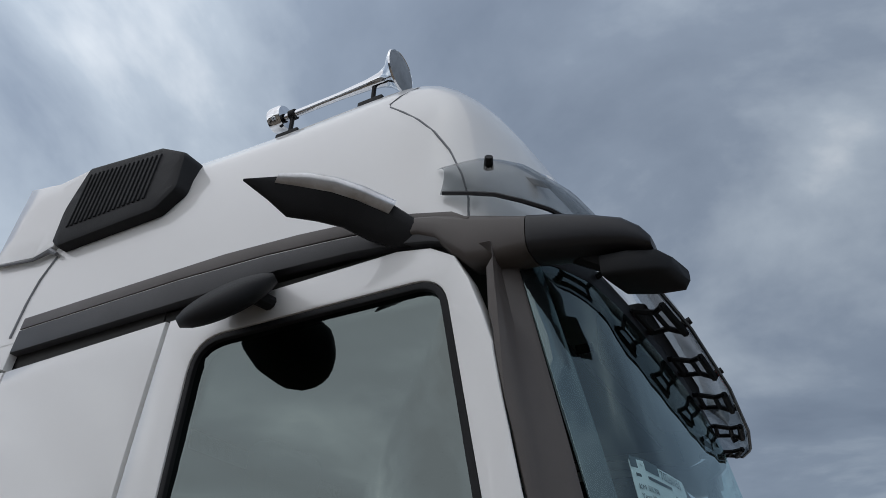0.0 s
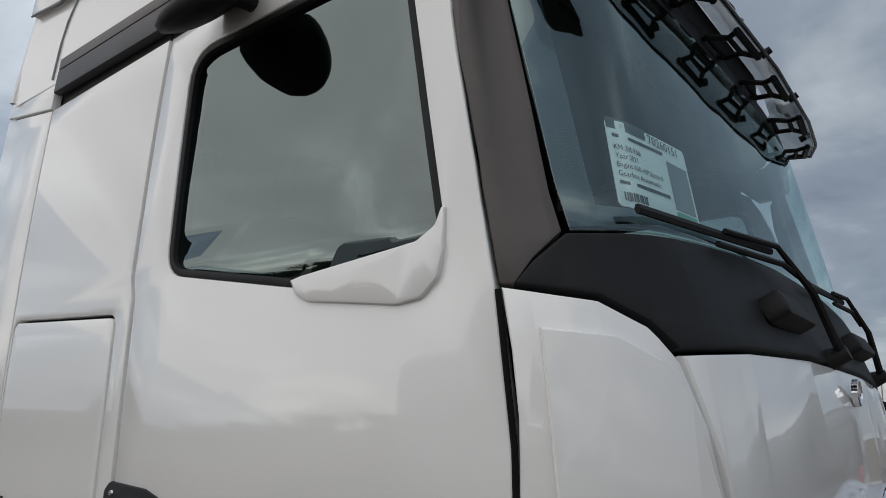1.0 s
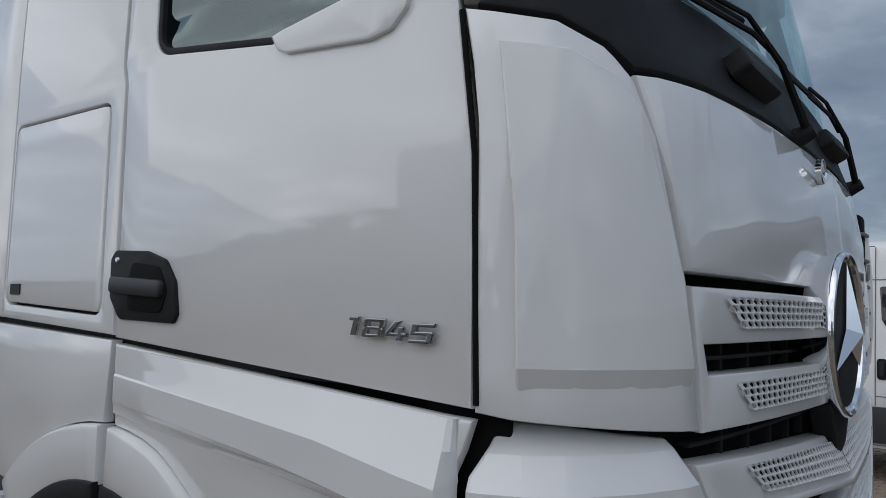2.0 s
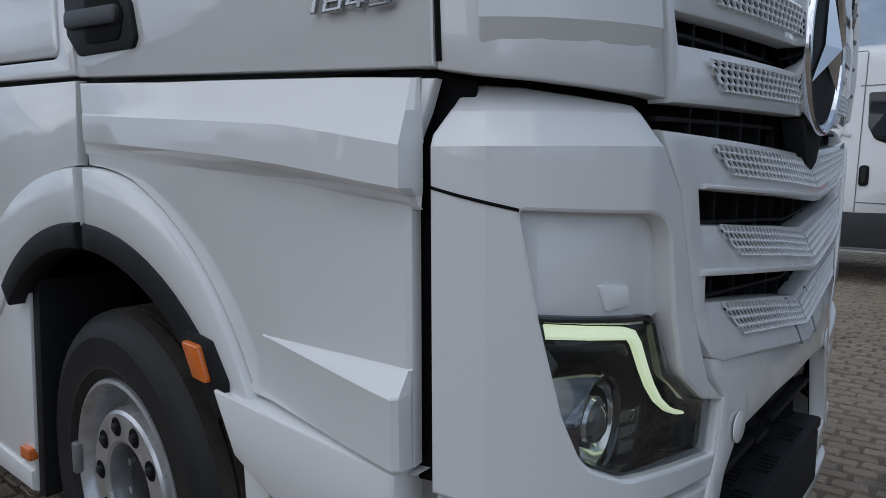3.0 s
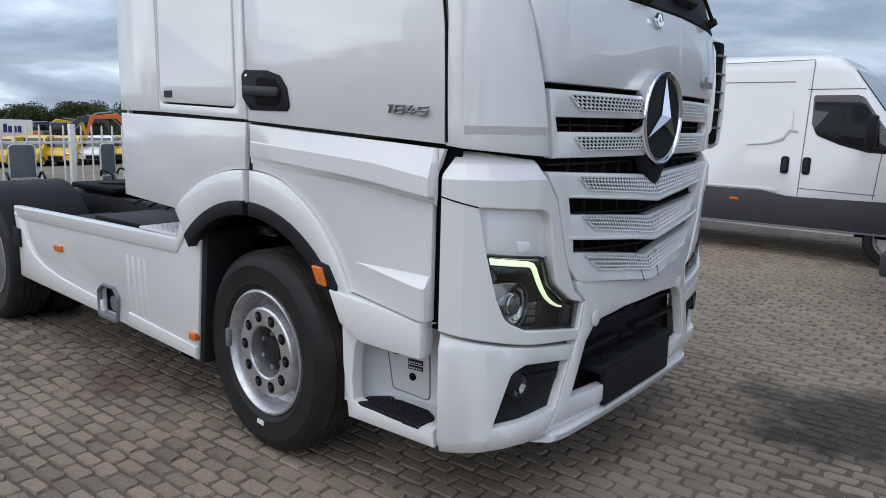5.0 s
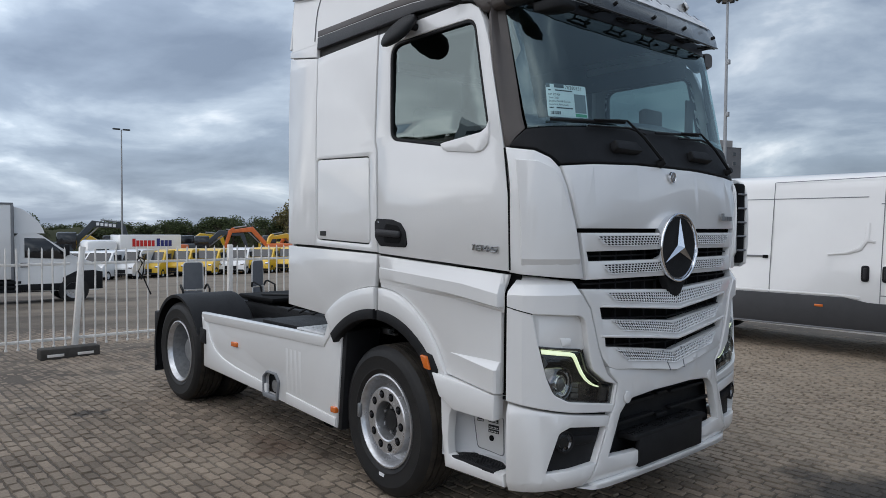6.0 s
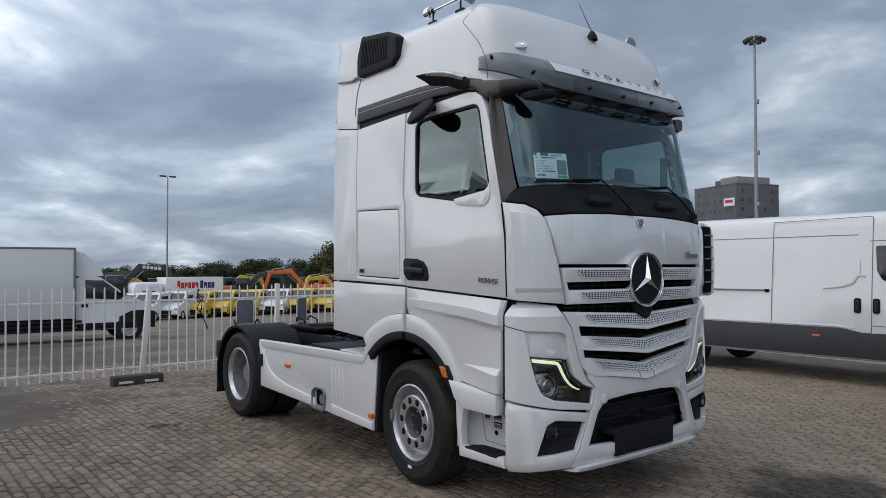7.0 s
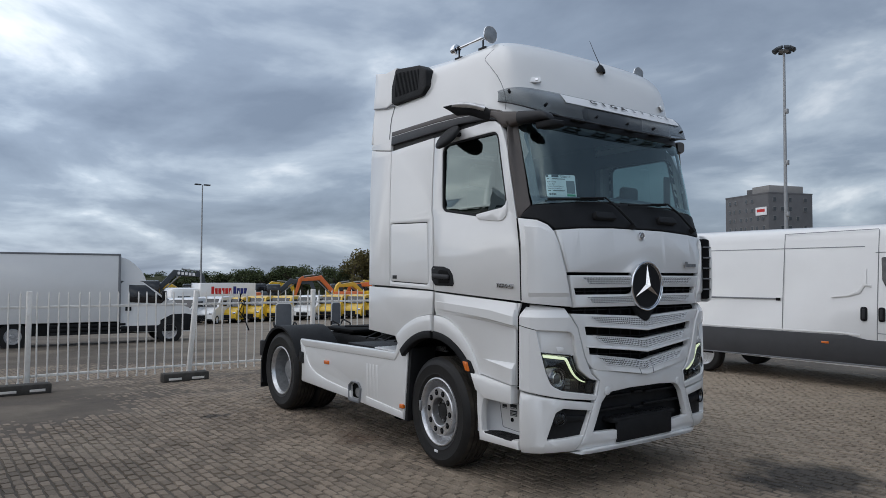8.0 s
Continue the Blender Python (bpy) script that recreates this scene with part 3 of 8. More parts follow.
        for x0, x1, z0, z1 in ((0.825, 0.90, 0.660, 0.70), (0.825, 0.905, 0.622, 0.646), (0.825, 0.905, 0.597, 0.618), (0.748, 0.79, 0.655, 0.69)):
            lb_ = part("label", on_wall([(x0, z0), (x1, z0), (x1, z1), (x0, z1)], 0.001, 0.0075, cts), INK, pl)
            for k in range(6):
                xx = x0 + 0.006 + (x1 - x0 - 0.01) * k / 6
                part("label_bar", on_wall([(xx, z0 + 0.005), (xx + 0.007, z0 + 0.005), (xx + 0.007, z0 + 0.012), (xx, z0 + 0.012)], 0.0006, 0.0085, []), PAPER, lb_)
        part("port", cyl(bmesh.new(), (0.848, -wall_y(0.848) - 0.0085, 0.562), (0.848, -wall_y(0.848), 0.562), 0.018), VOID, pl)
    # near-black sheet for the shade in the gap between fairing and front corner
    panel("side_gap", fl([(1.03, 0.86), (1.16, 0.86), (1.2, 1.60), (1.0, 1.64)]), truck, VOID, d=-0.045, th=0.01)

    # front corner
    corner = [(1.132, 1.617), (1.20, 1.608), (1.602, 1.578), (1.548, 1.87), (1.458, 2.225), (1.41, 2.285), (1.32, 2.325), (1.20, 2.338), (1.131, 2.345), (1.128, 2.06)]
    # near-black tube added in the door gap to paint its shade
    part("door_seal", tube(bmesh.new(), [skin(2 * UC - u if side else u, z, 0.0) for u, z in ((1.136, 1.63), (1.130, 1.80), (1.125, 1.944), (1.120, 2.077), (1.122, 2.34))], 0.0055, 6), VOID, truck, "black seal along the door's edge")
    panel("corner_panel", fl(corner), truck, WHITE, d=0.0, th=0.04, label="white front corner panel")
    facet = lambda u, z: -0.42 * max(0.0, 1.697 - z)
    defl = [(1.208, 1.618), (1.588, 1.590), (1.536, 1.86), (1.452, 2.17), (1.41, 2.225), (1.32, 2.262), (1.195, 2.272), (1.20, 1.95)]
    part("air_deflector", bend(plate(fl(defl), 0.03, 0.005, (), spans(1.2, 1.6, 0.05) if not side else [2 * UC - v for v in spans(1.2, 1.6, 0.05)], [1.69, 1.697, 1.704]), 0.014, facet), WHITE, truck,
         "white air deflector on the front corner", sharp=12)
    shoulder = lambda u, z: 0.012 - 0.60 * max(0.0, z - 1.492) - 0.5 * max(0.0, z - 1.55)
    hp = [(1.122, 0.872), (1.285, 0.843), (1.55, 0.80), (1.826, 0.764), (1.846, 0.80), (1.874, 0.93), (1.79, 1.0), (1.738, 1.10), (1.708, 1.17), (1.662, 1.33), (1.642, 1.405), (1.575, 1.50), (1.55, 1.566),
          (1.30, 1.592), (1.175, 1.598), (1.155, 1.56), (1.122, 1.512)]
    hhole = fillet([(1.275, 1.385), (1.60, 1.368), (1.632, 1.16), (1.665, 1.04), (1.775, 0.955), (1.86, 0.93), (1.835, 0.812), (1.505, 0.868), (1.41, 0.915), (1.36, 1.02), (1.312, 1.187)],
                   [0.01, 0.08, 0.02, 0.08, 0.08, 0.006, 0.006, 0.08, 0.10, 0.14, 0.0], 7)
    cu = spans(1.12, 1.87, 0.05)
    part("lamp_surround", bend(plate(fl(hp), 0.05, 0.007, [fl(hhole)], cu if not side else [2 * UC - v for v in cu], [1.47, 1.492, 1.51, 1.55, 1.575]), 0.004, shoulder), WHITE, truck,
         "white corner panel round the headlamp", sharp=14)
    jl = [(1.124, 1.428), (1.20, 1.408), (1.274, 1.389), (1.274, 1.383), (1.20, 1.402), (1.124, 1.422)]
    part("panel_joint", bend(plate(fl(jl), 0.008, 0.0005, (), cu if not side else [2 * UC - v for v in cu]), 0.0062, shoulder), VOID, truck)
    rec = [(1.265, 1.40), (1.62, 1.385), (1.65, 1.17), (1.585, 1.150), (1.315, 1.183)]
    panel("recess_panel", fl(rec), truck, WHITE, d=-0.022, th=0.02, bev=0.003)
    panel("washer_cover", fl(fillet([(1.455, 1.24), (1.53, 1.232), (1.535, 1.193), (1.475, 1.188)], 0.008)), truck, WHITE, d=-0.017, th=0.008, bev=0.003)

    # headlamp
    lamp = part("headlamp", bend(plate(fl([(1.30, 1.185), (1.60, 1.165), (1.68, 1.04), (1.79, 0.965), (1.88, 0.94), (1.85, 0.79), (1.50, 0.85), (1.40, 0.90), (1.345, 1.02)]), 0.01, 0.003, (),
                                       spans(1.3, 1.9, 0.05) if not side else [2 * UC - v for v in spans(1.3, 1.9, 0.05)]), -0.085), GLOSS, truck, "headlamp with projector lens and lit running light")
    pth = [(1.318, 1.164), (1.44, 1.152), (1.53, 1.141), (1.552, 1.134), (1.568, 1.116), (1.581, 1.09), (1.597, 1.058), (1.618, 1.022), (1.648, 0.983), (1.688, 0.951), (1.72, 0.934), (1.745, 0.926)]
    if side:
        pth = [(2 * UC - u, z) for u, z in pth]
    wid = [0.0125, 0.012, 0.0115, 0.011, 0.0095, 0.0085, 0.008, 0.0075, 0.0065, 0.0058, 0.005, 0.004]
    bm = bmesh.new()
    rows = []
    for k, (u, z) in enumerate(pth):
        a, b = pth[max(k - 1, 0)], pth[min(k + 1, len(pth) - 1)]
        t = Vector((b[0] - a[0], b[1] - a[1])).normalized()
        nn = Vector((-t.y, t.x))
        rows.append([bm.verts.new(skin(u + nn.x * wid[k] * s, z + nn.y * wid[k] * s, dd)) for s, dd in ((-1, -0.032), (-1, -0.020), (-0.5, -0.015), (0.5, -0.015), (1, -0.020), (1, -0.032))])
    for r0, r1 in zip(rows, rows[1:]):
        for k in range(5):
            bm.faces.new((r0[k], r0[k + 1], r1[k + 1], r1[k]))
    part("running_light", bm, DRL, lamp, "lit pale green running light strip")
    um = lambda u: 2 * UC - u if side else u
    # dark moulded wall round the inside of the lamp, and ribs behind the glass
    rim_b = [(1.352, 1.02), (1.405, 0.91), (1.505, 0.862), (1.840, 0.802), (1.868, 0.932), (1.755, 0.957), (1.650, 1.04), (1.60, 1.170), (1.312, 1.196)]
    rim_r = [0.12, 0.08, 0.06, 0.004, 0.004, 0.07, 0.07, 0.04, 0.004]
    rim_o, rim_i = fillet(rim_b, rim_r, 5), fillet(inset(rim_b, 0.012), rim_r, 5)
    part("lamp_wall", bend(plate(fl(rim_o), 0.085, 0.003, [fl(rim_i)], spans(1.31, 1.87, 0.05) if not side else [2 * UC - v for v in spans(1.31, 1.87, 0.05)]), -0.007), GLOSS, lamp, "black wall round the lamp")
    part("light_guide", bend(plate(fl([(1.32, 1.142), (1.54, 1.118), (1.556, 1.098), (1.545, 1.09), (1.52, 1.104), (1.325, 1.128)]), 0.02, 0.004, (), spans(1.33, 1.55, 0.05) if not side else [2 * UC - v for v in spans(1.33, 1.55, 0.05)]), -0.03), DARK, lamp)
    c = skin(um(1.482), 0.968, -0.045)
    aim = (skin(um(1.66), 0.985, 0.10) - skin(um(1.60), 0.985, 0.0)).normalized()
    aim = (aim + (skin(um(1.48), 0.985, 0.10) - skin(um(1.48), 0.985, 0.0)).normalized()).normalized()
    mm = Matrix.Translation(c) @ aim.to_track_quat("Z", "Y").to_matrix().to_4x4()
    bz = part("lamp_bezel", lathe(bmesh.new(), [(0.125, -0.05), (0.102, 0.004), (0.092, 0.012), (0.086, 0.008), (0.084, -0.012)], 36, mm), DARKCHROME, lamp, "dark chrome bezel round the projector")
    part("projector", lathe(bmesh.new(), [(0.083, -0.004), (0.080, 0.0), (0.076, -0.012), (0.060, -0.032), (0.052, -0.034), (0.050, -0.004), (0.045, 0.002), (0.040, -0.004)], 36, mm), LAMPC, bz, "chrome projector bowl")
    part("projector_lens", lathe(bmesh.new(), [(0.040, -0.004), (0.034, 0.008), (0.02, 0.016), (0, 0.019)], 24, mm), GLASSY, bz, "glass projector lens")
    for k in range(3):
        z0_ = 0.872 + k * 0.034
        part("reflector_cell", bend(plate(fl([(1.575, z0_), (1.625, z0_ - 0.008), (1.630, z0_ + 0.018), (1.58, z0_ + 0.026)]), 0.01, 0.003), -0.06), GLASSY, lamp, "small glassy reflector cell")
    part("lamp_fin", bend(plate(fl([(1.335, 1.12), (1.375, 1.118), (1.42, 1.06), (1.40, 0.99), (1.375, 1.0)]), 0.02, 0.004), -0.07), GREYP, lamp)
    part("lamp_trim", bend(plate(fl([(1.79, 0.925), (1.85, 0.918), (1.828, 0.825), (1.77, 0.832)]), 0.02, 0.004), -0.03), DARK, lamp, "dark trim at the lamp's end")
    gl = part("lamp_glass", bend(
              plate(fl([(1.312, 1.182), (1.60, 1.155), (1.66, 1.04), (1.772, 0.955), (1.856, 0.928), (1.833, 0.815), (1.505, 0.870), (1.412, 0.917), (1.362, 1.02)]), 0.004, 0.002, (),
                    spans(1.3, 1.9, 0.05) if not side else [2 * UC - v for v in spans(1.3, 1.9, 0.05)]), -0.002), LAMPGL, lamp, "clear headlamp glass")
    gl.visible_shadow = False

    # bumper corner with fog lamp
    bump = [(1.126, 0.335), (1.31, 0.338), (1.52, 0.348), (1.632, 0.342), (1.708, 0.462), (1.815, 0.745), (1.55, 0.788), (1.285, 0.828), (1.122, 0.857)]
    fog = fillet([(1.365, 0.452), (1.698, 0.471), (1.781, 0.681), (1.518, 0.722), (1.448, 0.690)], [0.008, 0.008, 0.008, 0.03, 0.04])
    roll = lambda u, z: -0.35 * max(0.0, z - 0.80) - 0.5 * max(0.0, 0.40 - z)
    part("bumper_corner", bend(plate(fl(bump), 0.05, 0.006, [fl(fog)], spans(1.13, 1.8, 0.05) if not side else [2 * UC - v for v in spans(1.13, 1.8, 0.05)], [0.37, 0.40, 0.80, 0.82]), 0.012, roll), WHITE, truck,
         "white bumper corner")
    panel("fog_recess", fl([(1.35, 0.44), (1.71, 0.458), (1.797, 0.693), (1.52, 0.735), (1.42, 0.70)]), truck, BLACK, d=-0.03, th=0.02, label="black fog lamp recess")
    panel("fog_rib", fl([(1.53, 0.60), (1.728, 0.588), (1.748, 0.638), (1.545, 0.662)]), truck, BLACK, d=-0.010, th=0.03, bev=0.014)
    c = skin(um(1.491), 0.632, -0.012)
    mm = Matrix.Translation(c) @ (Vector((1, 0, 0)) * 0.8 + (skin(um(1.491), 0.632, 0.1) - c).normalized()).normalized().to_track_quat("Z", "Y").to_matrix().to_4x4()
    fo = part("fog_lamp", lathe(bmesh.new(), [(0.062, -0.03), (0.062, 0.012), (0.054, 0.016), (0.05, 0.006)], 24, mm), BLACK, truck, "round fog lamp in a black ring")
    part("fog_reflector", lathe(bmesh.new(), [(0.05, 0.006), (0.035, -0.02), (0, -0.03)], 20, mm), DARKCHROME, fo)
    part("fog_glass", lathe(bmesh.new(), [(0.05, 0.008), (0.03, 0.014), (0, 0.016)], 20, mm), CLEAR, fo)

# hood and grille
panel("hood", sym([(1.562, 1.876), (1.466, 2.24), (1.70, 2.262), (2.1, 2.28)]), truck, WHITE, th=0.05, bev=0.008, label="white front flap above the grille")
BADGE = Matrix.Translation((1.445, 0, 2.185)) @ pose(0, 0, 0, 90, 0, 90)
bd = part("badge", lathe(bmesh.new(), [(0.036, -0.01), (0.036, 0.004), (0.032, 0.006), (0.03, 0.003), (0, 0.003)], 28, BADGE), CHROME, truck, "small round chrome badge")


def star_mesh(r, depth, m):
    bm = bmesh.new()
    top = bm.verts.new((0, 0, depth))
    rim = []
    for k in range(3):
        a = math.pi / 2 + 2 * math.pi * k / 3
        rim.append(bm.verts.new((r * math.cos(a), r * math.sin(a), 0.0)))
        a += math.pi / 3
        rim.append(bm.verts.new((0.145 * r * math.cos(a), 0.145 * r * math.sin(a), 0.0)))
    for k in range(6):
        bm.faces.new((top, rim[k], rim[(k + 1) % 6]))
    return moved(bm, m)


part("badge_star", star_mesh(0.029, 0.008, BADGE), STEEL, bd)


def gd(u, z):
    return 0.030 * max(0.0, 1 - (abs(u - UC) / 0.85) ** 2)


def perforated(u0b, u0t, zb0, zt0, zb1, zt1, rows, cols, dfun, parent):
    """A field of oval holes from a slanting end at u0 to the middle, on both sides; z given at the end and at the middle."""
    for side in (0, 1):
        bm = bmesh.new()
        for r in range(rows):
            f0, f1 = r / rows, (r + 1) / rows
            n = cols
            for c in range(n):
                sh = 0.5 * (r % 2) / n

                def at(s, f):
                    s = max(0.0, min(1.0, s))
                    ub = u0b + (u0t - u0b) * (f0 + (f1 - f0) * f)
                    u = ub + (UC - 0.004 - ub) * s
                    t = (u - u0b) / (UC - u0b)
                    zb, zt = zb0 + (zb1 - zb0) * t, zt0 + (zt1 - zt0) * t
                    z = zb + (zt - zb) * (f0 + (f1 - f0) * f)
                    return (2 * UC - u if side else u, z)

                s0, s1 = c / n + sh, min((c + 1) / n + sh, 1.0)
                if s1 - s0 < 0.3 / n:
                    continue
                sm, hw = (s0 + s1) / 2, (s1 - s0) / 2
                oct_ = [(-1, -1), (0, -1), (1, -1), (1, 0), (1, 1), (0, 1), (-1, 1), (-1, 0)]
                outer, inner, deep = [], [], []
                for a, b in oct_:
                    u, z = at(0.0 if c == 0 and a < 0 else sm + a * hw, 0.5 + b * 0.5)
                    outer.append(bm.verts.new(skin(u, z, dfun(u, z) + 0.002)))
                    q = 0.87 / math.hypot(a, b)
                    u, z = at(sm + a * q * hw, 0.5 + b * q * 0.52)
                    inner.append(bm.verts.new(skin(u, z, dfun(u, z) + 0.001)))
                    deep.append(bm.verts.new(skin(u, z, dfun(u, z) - 0.004)))
                for k in range(8):
                    j = (k + 1) % 8
                    bm.faces.new((outer[k], outer[j], inner[j], inner[k]))
                    bm.faces.new((inner[k], inner[j], deep[j], deep[k]))
        part("perforated_insert", bm, WHITE_MATT, parent, "white perforated grille insert", sharp=50)


def vhole(ub, ut, zb0, zt0, zb1, zt1):
    n = 6
    bot = [(ub + (UC - ub) * k / n, zb0 + (zb1 - zb0) * k / n) for k in range(n + 1)]
    top = [(ut + (UC - ut) * k / n, zt0 + (zt1 - zt0) * k / n) for k in range(n + 1)]
    left = bot + top[::-1]
    full_bot = bot + [(2 * UC - u, z) for u, z in bot[::-1][1:]]
    full_top = top + [(2 * UC - u, z) for u, z in top[::-1][1:]]
    return full_bot + full_top[::-1]


# upper grille: two slats, split by the star
UP = [(1.752, 1.678, 1.770, 1.834, 1.772, 1.836), (1.79, 1.722, 1.602, 1.662, 1.602, 1.664)]
holes = [[(1.637, 1.680), (1.622, 1.738), (2.32, 1.744), (2.32, 1.680)]]
holes.append(flip(holes[0]))
ug = part("upper_grille", bend(plate(sym([(1.622, 1.572), (1.576, 1.850)]), 0.05, 0.006, holes, spans(1.6, 2 * UC - 1.6, 0.05)), 0.0, gd), WHITE, truck, "white upper grille frame with two slats")
for ub, ut, a, b, c, d_ in UP:
    for side in (0, 1):
        h1 = [(ub + 0.03, a + 0.005), (UC - 0.10, c + 0.005), (UC - 0.10, d_ - 0.005), (ut + 0.03, b - 0.005)]
        part("insert_backing", bend(plate(flip(h1) if side else h1, 0.003, 0.0005, (), spans(1.7, 2 * UC - 1.7, 0.05)), 0.0025, gd), VOID, ug)
    perforated(ub, ut, a, b, c, d_, 4, 26, lambda u, z: gd(u, z) + 0.0065, ug)
# lower grille: three slats in a shallow V, each leaning forward to a bright lower lip
TOPS = [(1.545, 1.478), (1.333, 1.270), (1.165, 1.075)]
LIPS = [(1.421, 1.367), (1.241, 1.168), (1.040, 0.965)]
UNDER = [(1.408, 1.347), (1.224, 1.150), (1.020, 0.946)]
LOW = [(1.844, 1.757, 1.436, 1.495, 1.386, 1.464), (1.907, 1.806, 1.252, 1.320, 1.188, 1.256), (1.953, 1.840, 1.066, 1.142, 1.000, 1.062)]


def v_at(ends, u):
    """Height on a V line given at its ends and in the middle."""
    t = min(1.0, max(0.0, (min(u, 2 * UC - u) - 1.73) / (UC - 1.73)))
    return ends[0] + (ends[1] - ends[0]) * t


def lean(u, z):
    bul = 0.046 * max(0.0, 1 - (abs(u - UC) / 0.80) ** 1.6)
    for top_, lip_ in zip(TOPS, LIPS):
        if z > v_at(lip_, u) - 0.03:
            return bul * min(1.0, max(0.08, (v_at(top_, u) - z) / (v_at(top_, u) - v_at(lip_, u))))
    return bul


GAPS = [vhole(1.742, 1.722, 1.333, 1.408, 1.270, 1.347), vhole(1.778, 1.764, 1.165, 1.224, 1.075, 1.150)]
holes = GAPS
bot = [(1.80, 1.043), (1.86, 1.022), (1.98, 1.012), (2.2, 0.982), (UC, 0.946)]
left_ = [(1.578, 1.522), (1.655, 1.41), (1.676, 1.33), (1.722, 1.17), (1.752, 1.10)]
outl = left_ + bot + [(2 * UC - u, z) for u, z in reversed(left_ + bot[:-1])] + [(UC, 1.478)]
lg = part("lower_grille", bend(plate(outl, 0.05, 0.006, holes, spans(1.6, 2 * UC - 1.6, 0.05)), 0.006, lean), WHITE, truck, "white lower grille frame with three slats")
for ub, ut, a, b, c, d_ in LOW:
    bk = bend(plate(vhole(ub + 0.03, ut + 0.03, a + 0.005, b - 0.005, c + 0.005, d_ - 0.005), 0.003, 0.0005, (), spans(1.8, 2 * UC - 1.8, 0.05)), 0.0085, lean)
    part("insert_backing", bk, VOID, lg)
    perforated(ub, ut, a, b, c, d_, 4, 27, lambda u, z: lean(u, z) + 0.0125, lg)
for lip_, und in zip(LIPS[:2], UNDER[:2]):
    us_ = [1.735 + (2 * UC - 3.47) * k / 30 for k in range(31)]
    bm = plate([(u, v_at(und, u) + 0.002) for u in us_] + [(u, v_at(lip_, u)) for u in reversed(us_)], 0.05, 0.005, (), spans(1.75, 2 * UC - 1.75, 0.05))
    part("slat_lip", bend(bm, 0.013, lean), WHITE, lg, "glossy white lower lip of a slat", sharp=25)
for side in (0, 1):
    jn = [(2.386, 0.955), (2.392, 0.955), (2.362, 1.085), (2.356, 1.085)]
    part("panel_joint", bend(plate(flip(jn) if side else jn, 0.01, 0.0005), 0.0125, lean), GREYP, lg)
# black ribs inside the openings
for z0, h_ in ((1.708, 0.06), (1.545, 0.055), (1.345, 0.075), (1.178, 0.075)):
    rl = lambda u: z0 - (0.055 * (1 - abs(u - UC) / 0.9) if z0 < 1.5 else 0.0)
    us_ = [1.62 + (2 * UC - 3.24) * k / 20 for k in range(21)]
    bm = plate([(u, rl(u) - 0.004) for u in us_] + [(u, rl(u) + 0.004) for u in reversed(us_)], 0.03, 0.001, (), spans(1.63, 2 * UC - 1.63, 0.06))
    part("grille_rib", bend(bm, -0.03), BLACK, truck, "black rib behind the slats")
    for k in range(1, 12):
        u = 1.62 + (2 * UC - 3.24) * k / 12
        part("grille_rib", bend(plate([(u - 0.005, rl(u) - h_), (u + 0.005, rl(u) - h_), (u + 0.005, rl(u) + h_), (u - 0.005, rl(u) + h_)], 0.02, 0.001), -0.035), BLACK, truck)
# big star
SM = Matrix.Translation((1.502, 0, 1.738)) @ pose(0, 0, 0, 90, 0, 90)
st = part("grille_star", lathe(bmesh.new(), [(0.205, -0.07), (0.217, -0.03), (0.222, -0.012), (0.222, 0.0), (0.219, 0.006), (0.213, 0.008), (0.206, 0.003), (0.203, -0.006), (0.201, -0.014), (0.196, -0.014), (0.1935, -0.006)], 64, SM), CHROME, truck, "large round chrome emblem ring")
part("emblem_disc", lathe(bmesh.new(), [(0.194, -0.005), (0.18, -0.006), (0, -0.006)], 48, SM), BLACK, st)
part("emblem_star", star_mesh(0.190, 0.036, SM), CHROME, st, "chrome three-pointed shape")
bm = plate(fillet([(-0.15, 0.10), (-0.055, -0.022), (0.0, -0.042), (0.055, -0.022), (0.15, 0.10)], [0.01, 0.03, 0.05, 0.03, 0.01]), 0.05, 0.006)
part("radar_cover", moved(bm, Matrix.Translation((1.482, 0, 1.462)) @ pose(0, 0, 0, 90, 0, 90)), BLACK, truck, "black shield-shaped sensor cover below the emblem")

# centre of the bumper
mouth_l = [(1.808, 0.486), (1.905, 0.742), (1.955, 0.795), (2.02, 0.822), (2.24, 0.838)]
mouth = [(2.11, 0.385), (2.09, 0.474)] + mouth_l + [(2 * UC - u, z) for u, z in reversed(mouth_l)] + [(2 * UC - 2.09, 0.474), (2 * UC - 2.11, 0.385)]
roll2 = lambda u, z: gd(u, z) * 0.6 - 0.5 * max(0.0, 0.40 - z)
cb = [(1.642, 0.345), (1.716, 0.462), (1.828, 0.752), (1.856, 0.80), (1.884, 0.93), (1.81, 1.005), (1.80, 1.04), (2.15, 0.985), (UC, 0.945)]
cb = cb + [(2 * UC - u, z) for u, z in reversed(cb[:-1])]
part("bumper_centre", bend(plate(cb, 0.05, 0.007, [mouth], spans(1.65, 2 * UC - 1.65, 0.05), [0.37, 0.40]), 0.008, roll2), WHITE, truck, "white bumper centre with wide lower opening")
panel("bumper_lip", sym([(1.60, 0.334), (1.68, 0.318), (1.70, 0.346), (2.2, 0.352)]), truck, WHITE, d=0.022, th=0.08, bev=0.006, dfun=lambda u, z: -0.05 * max(0.0, 1.74 - min(u, 2 * UC - u)) / 0.14, label="white bumper lip")
panel("mouth_back", sym([(1.70, 0.36), (1.80, 0.88)]), truck, BLACK, d=-0.10, th=0.01)
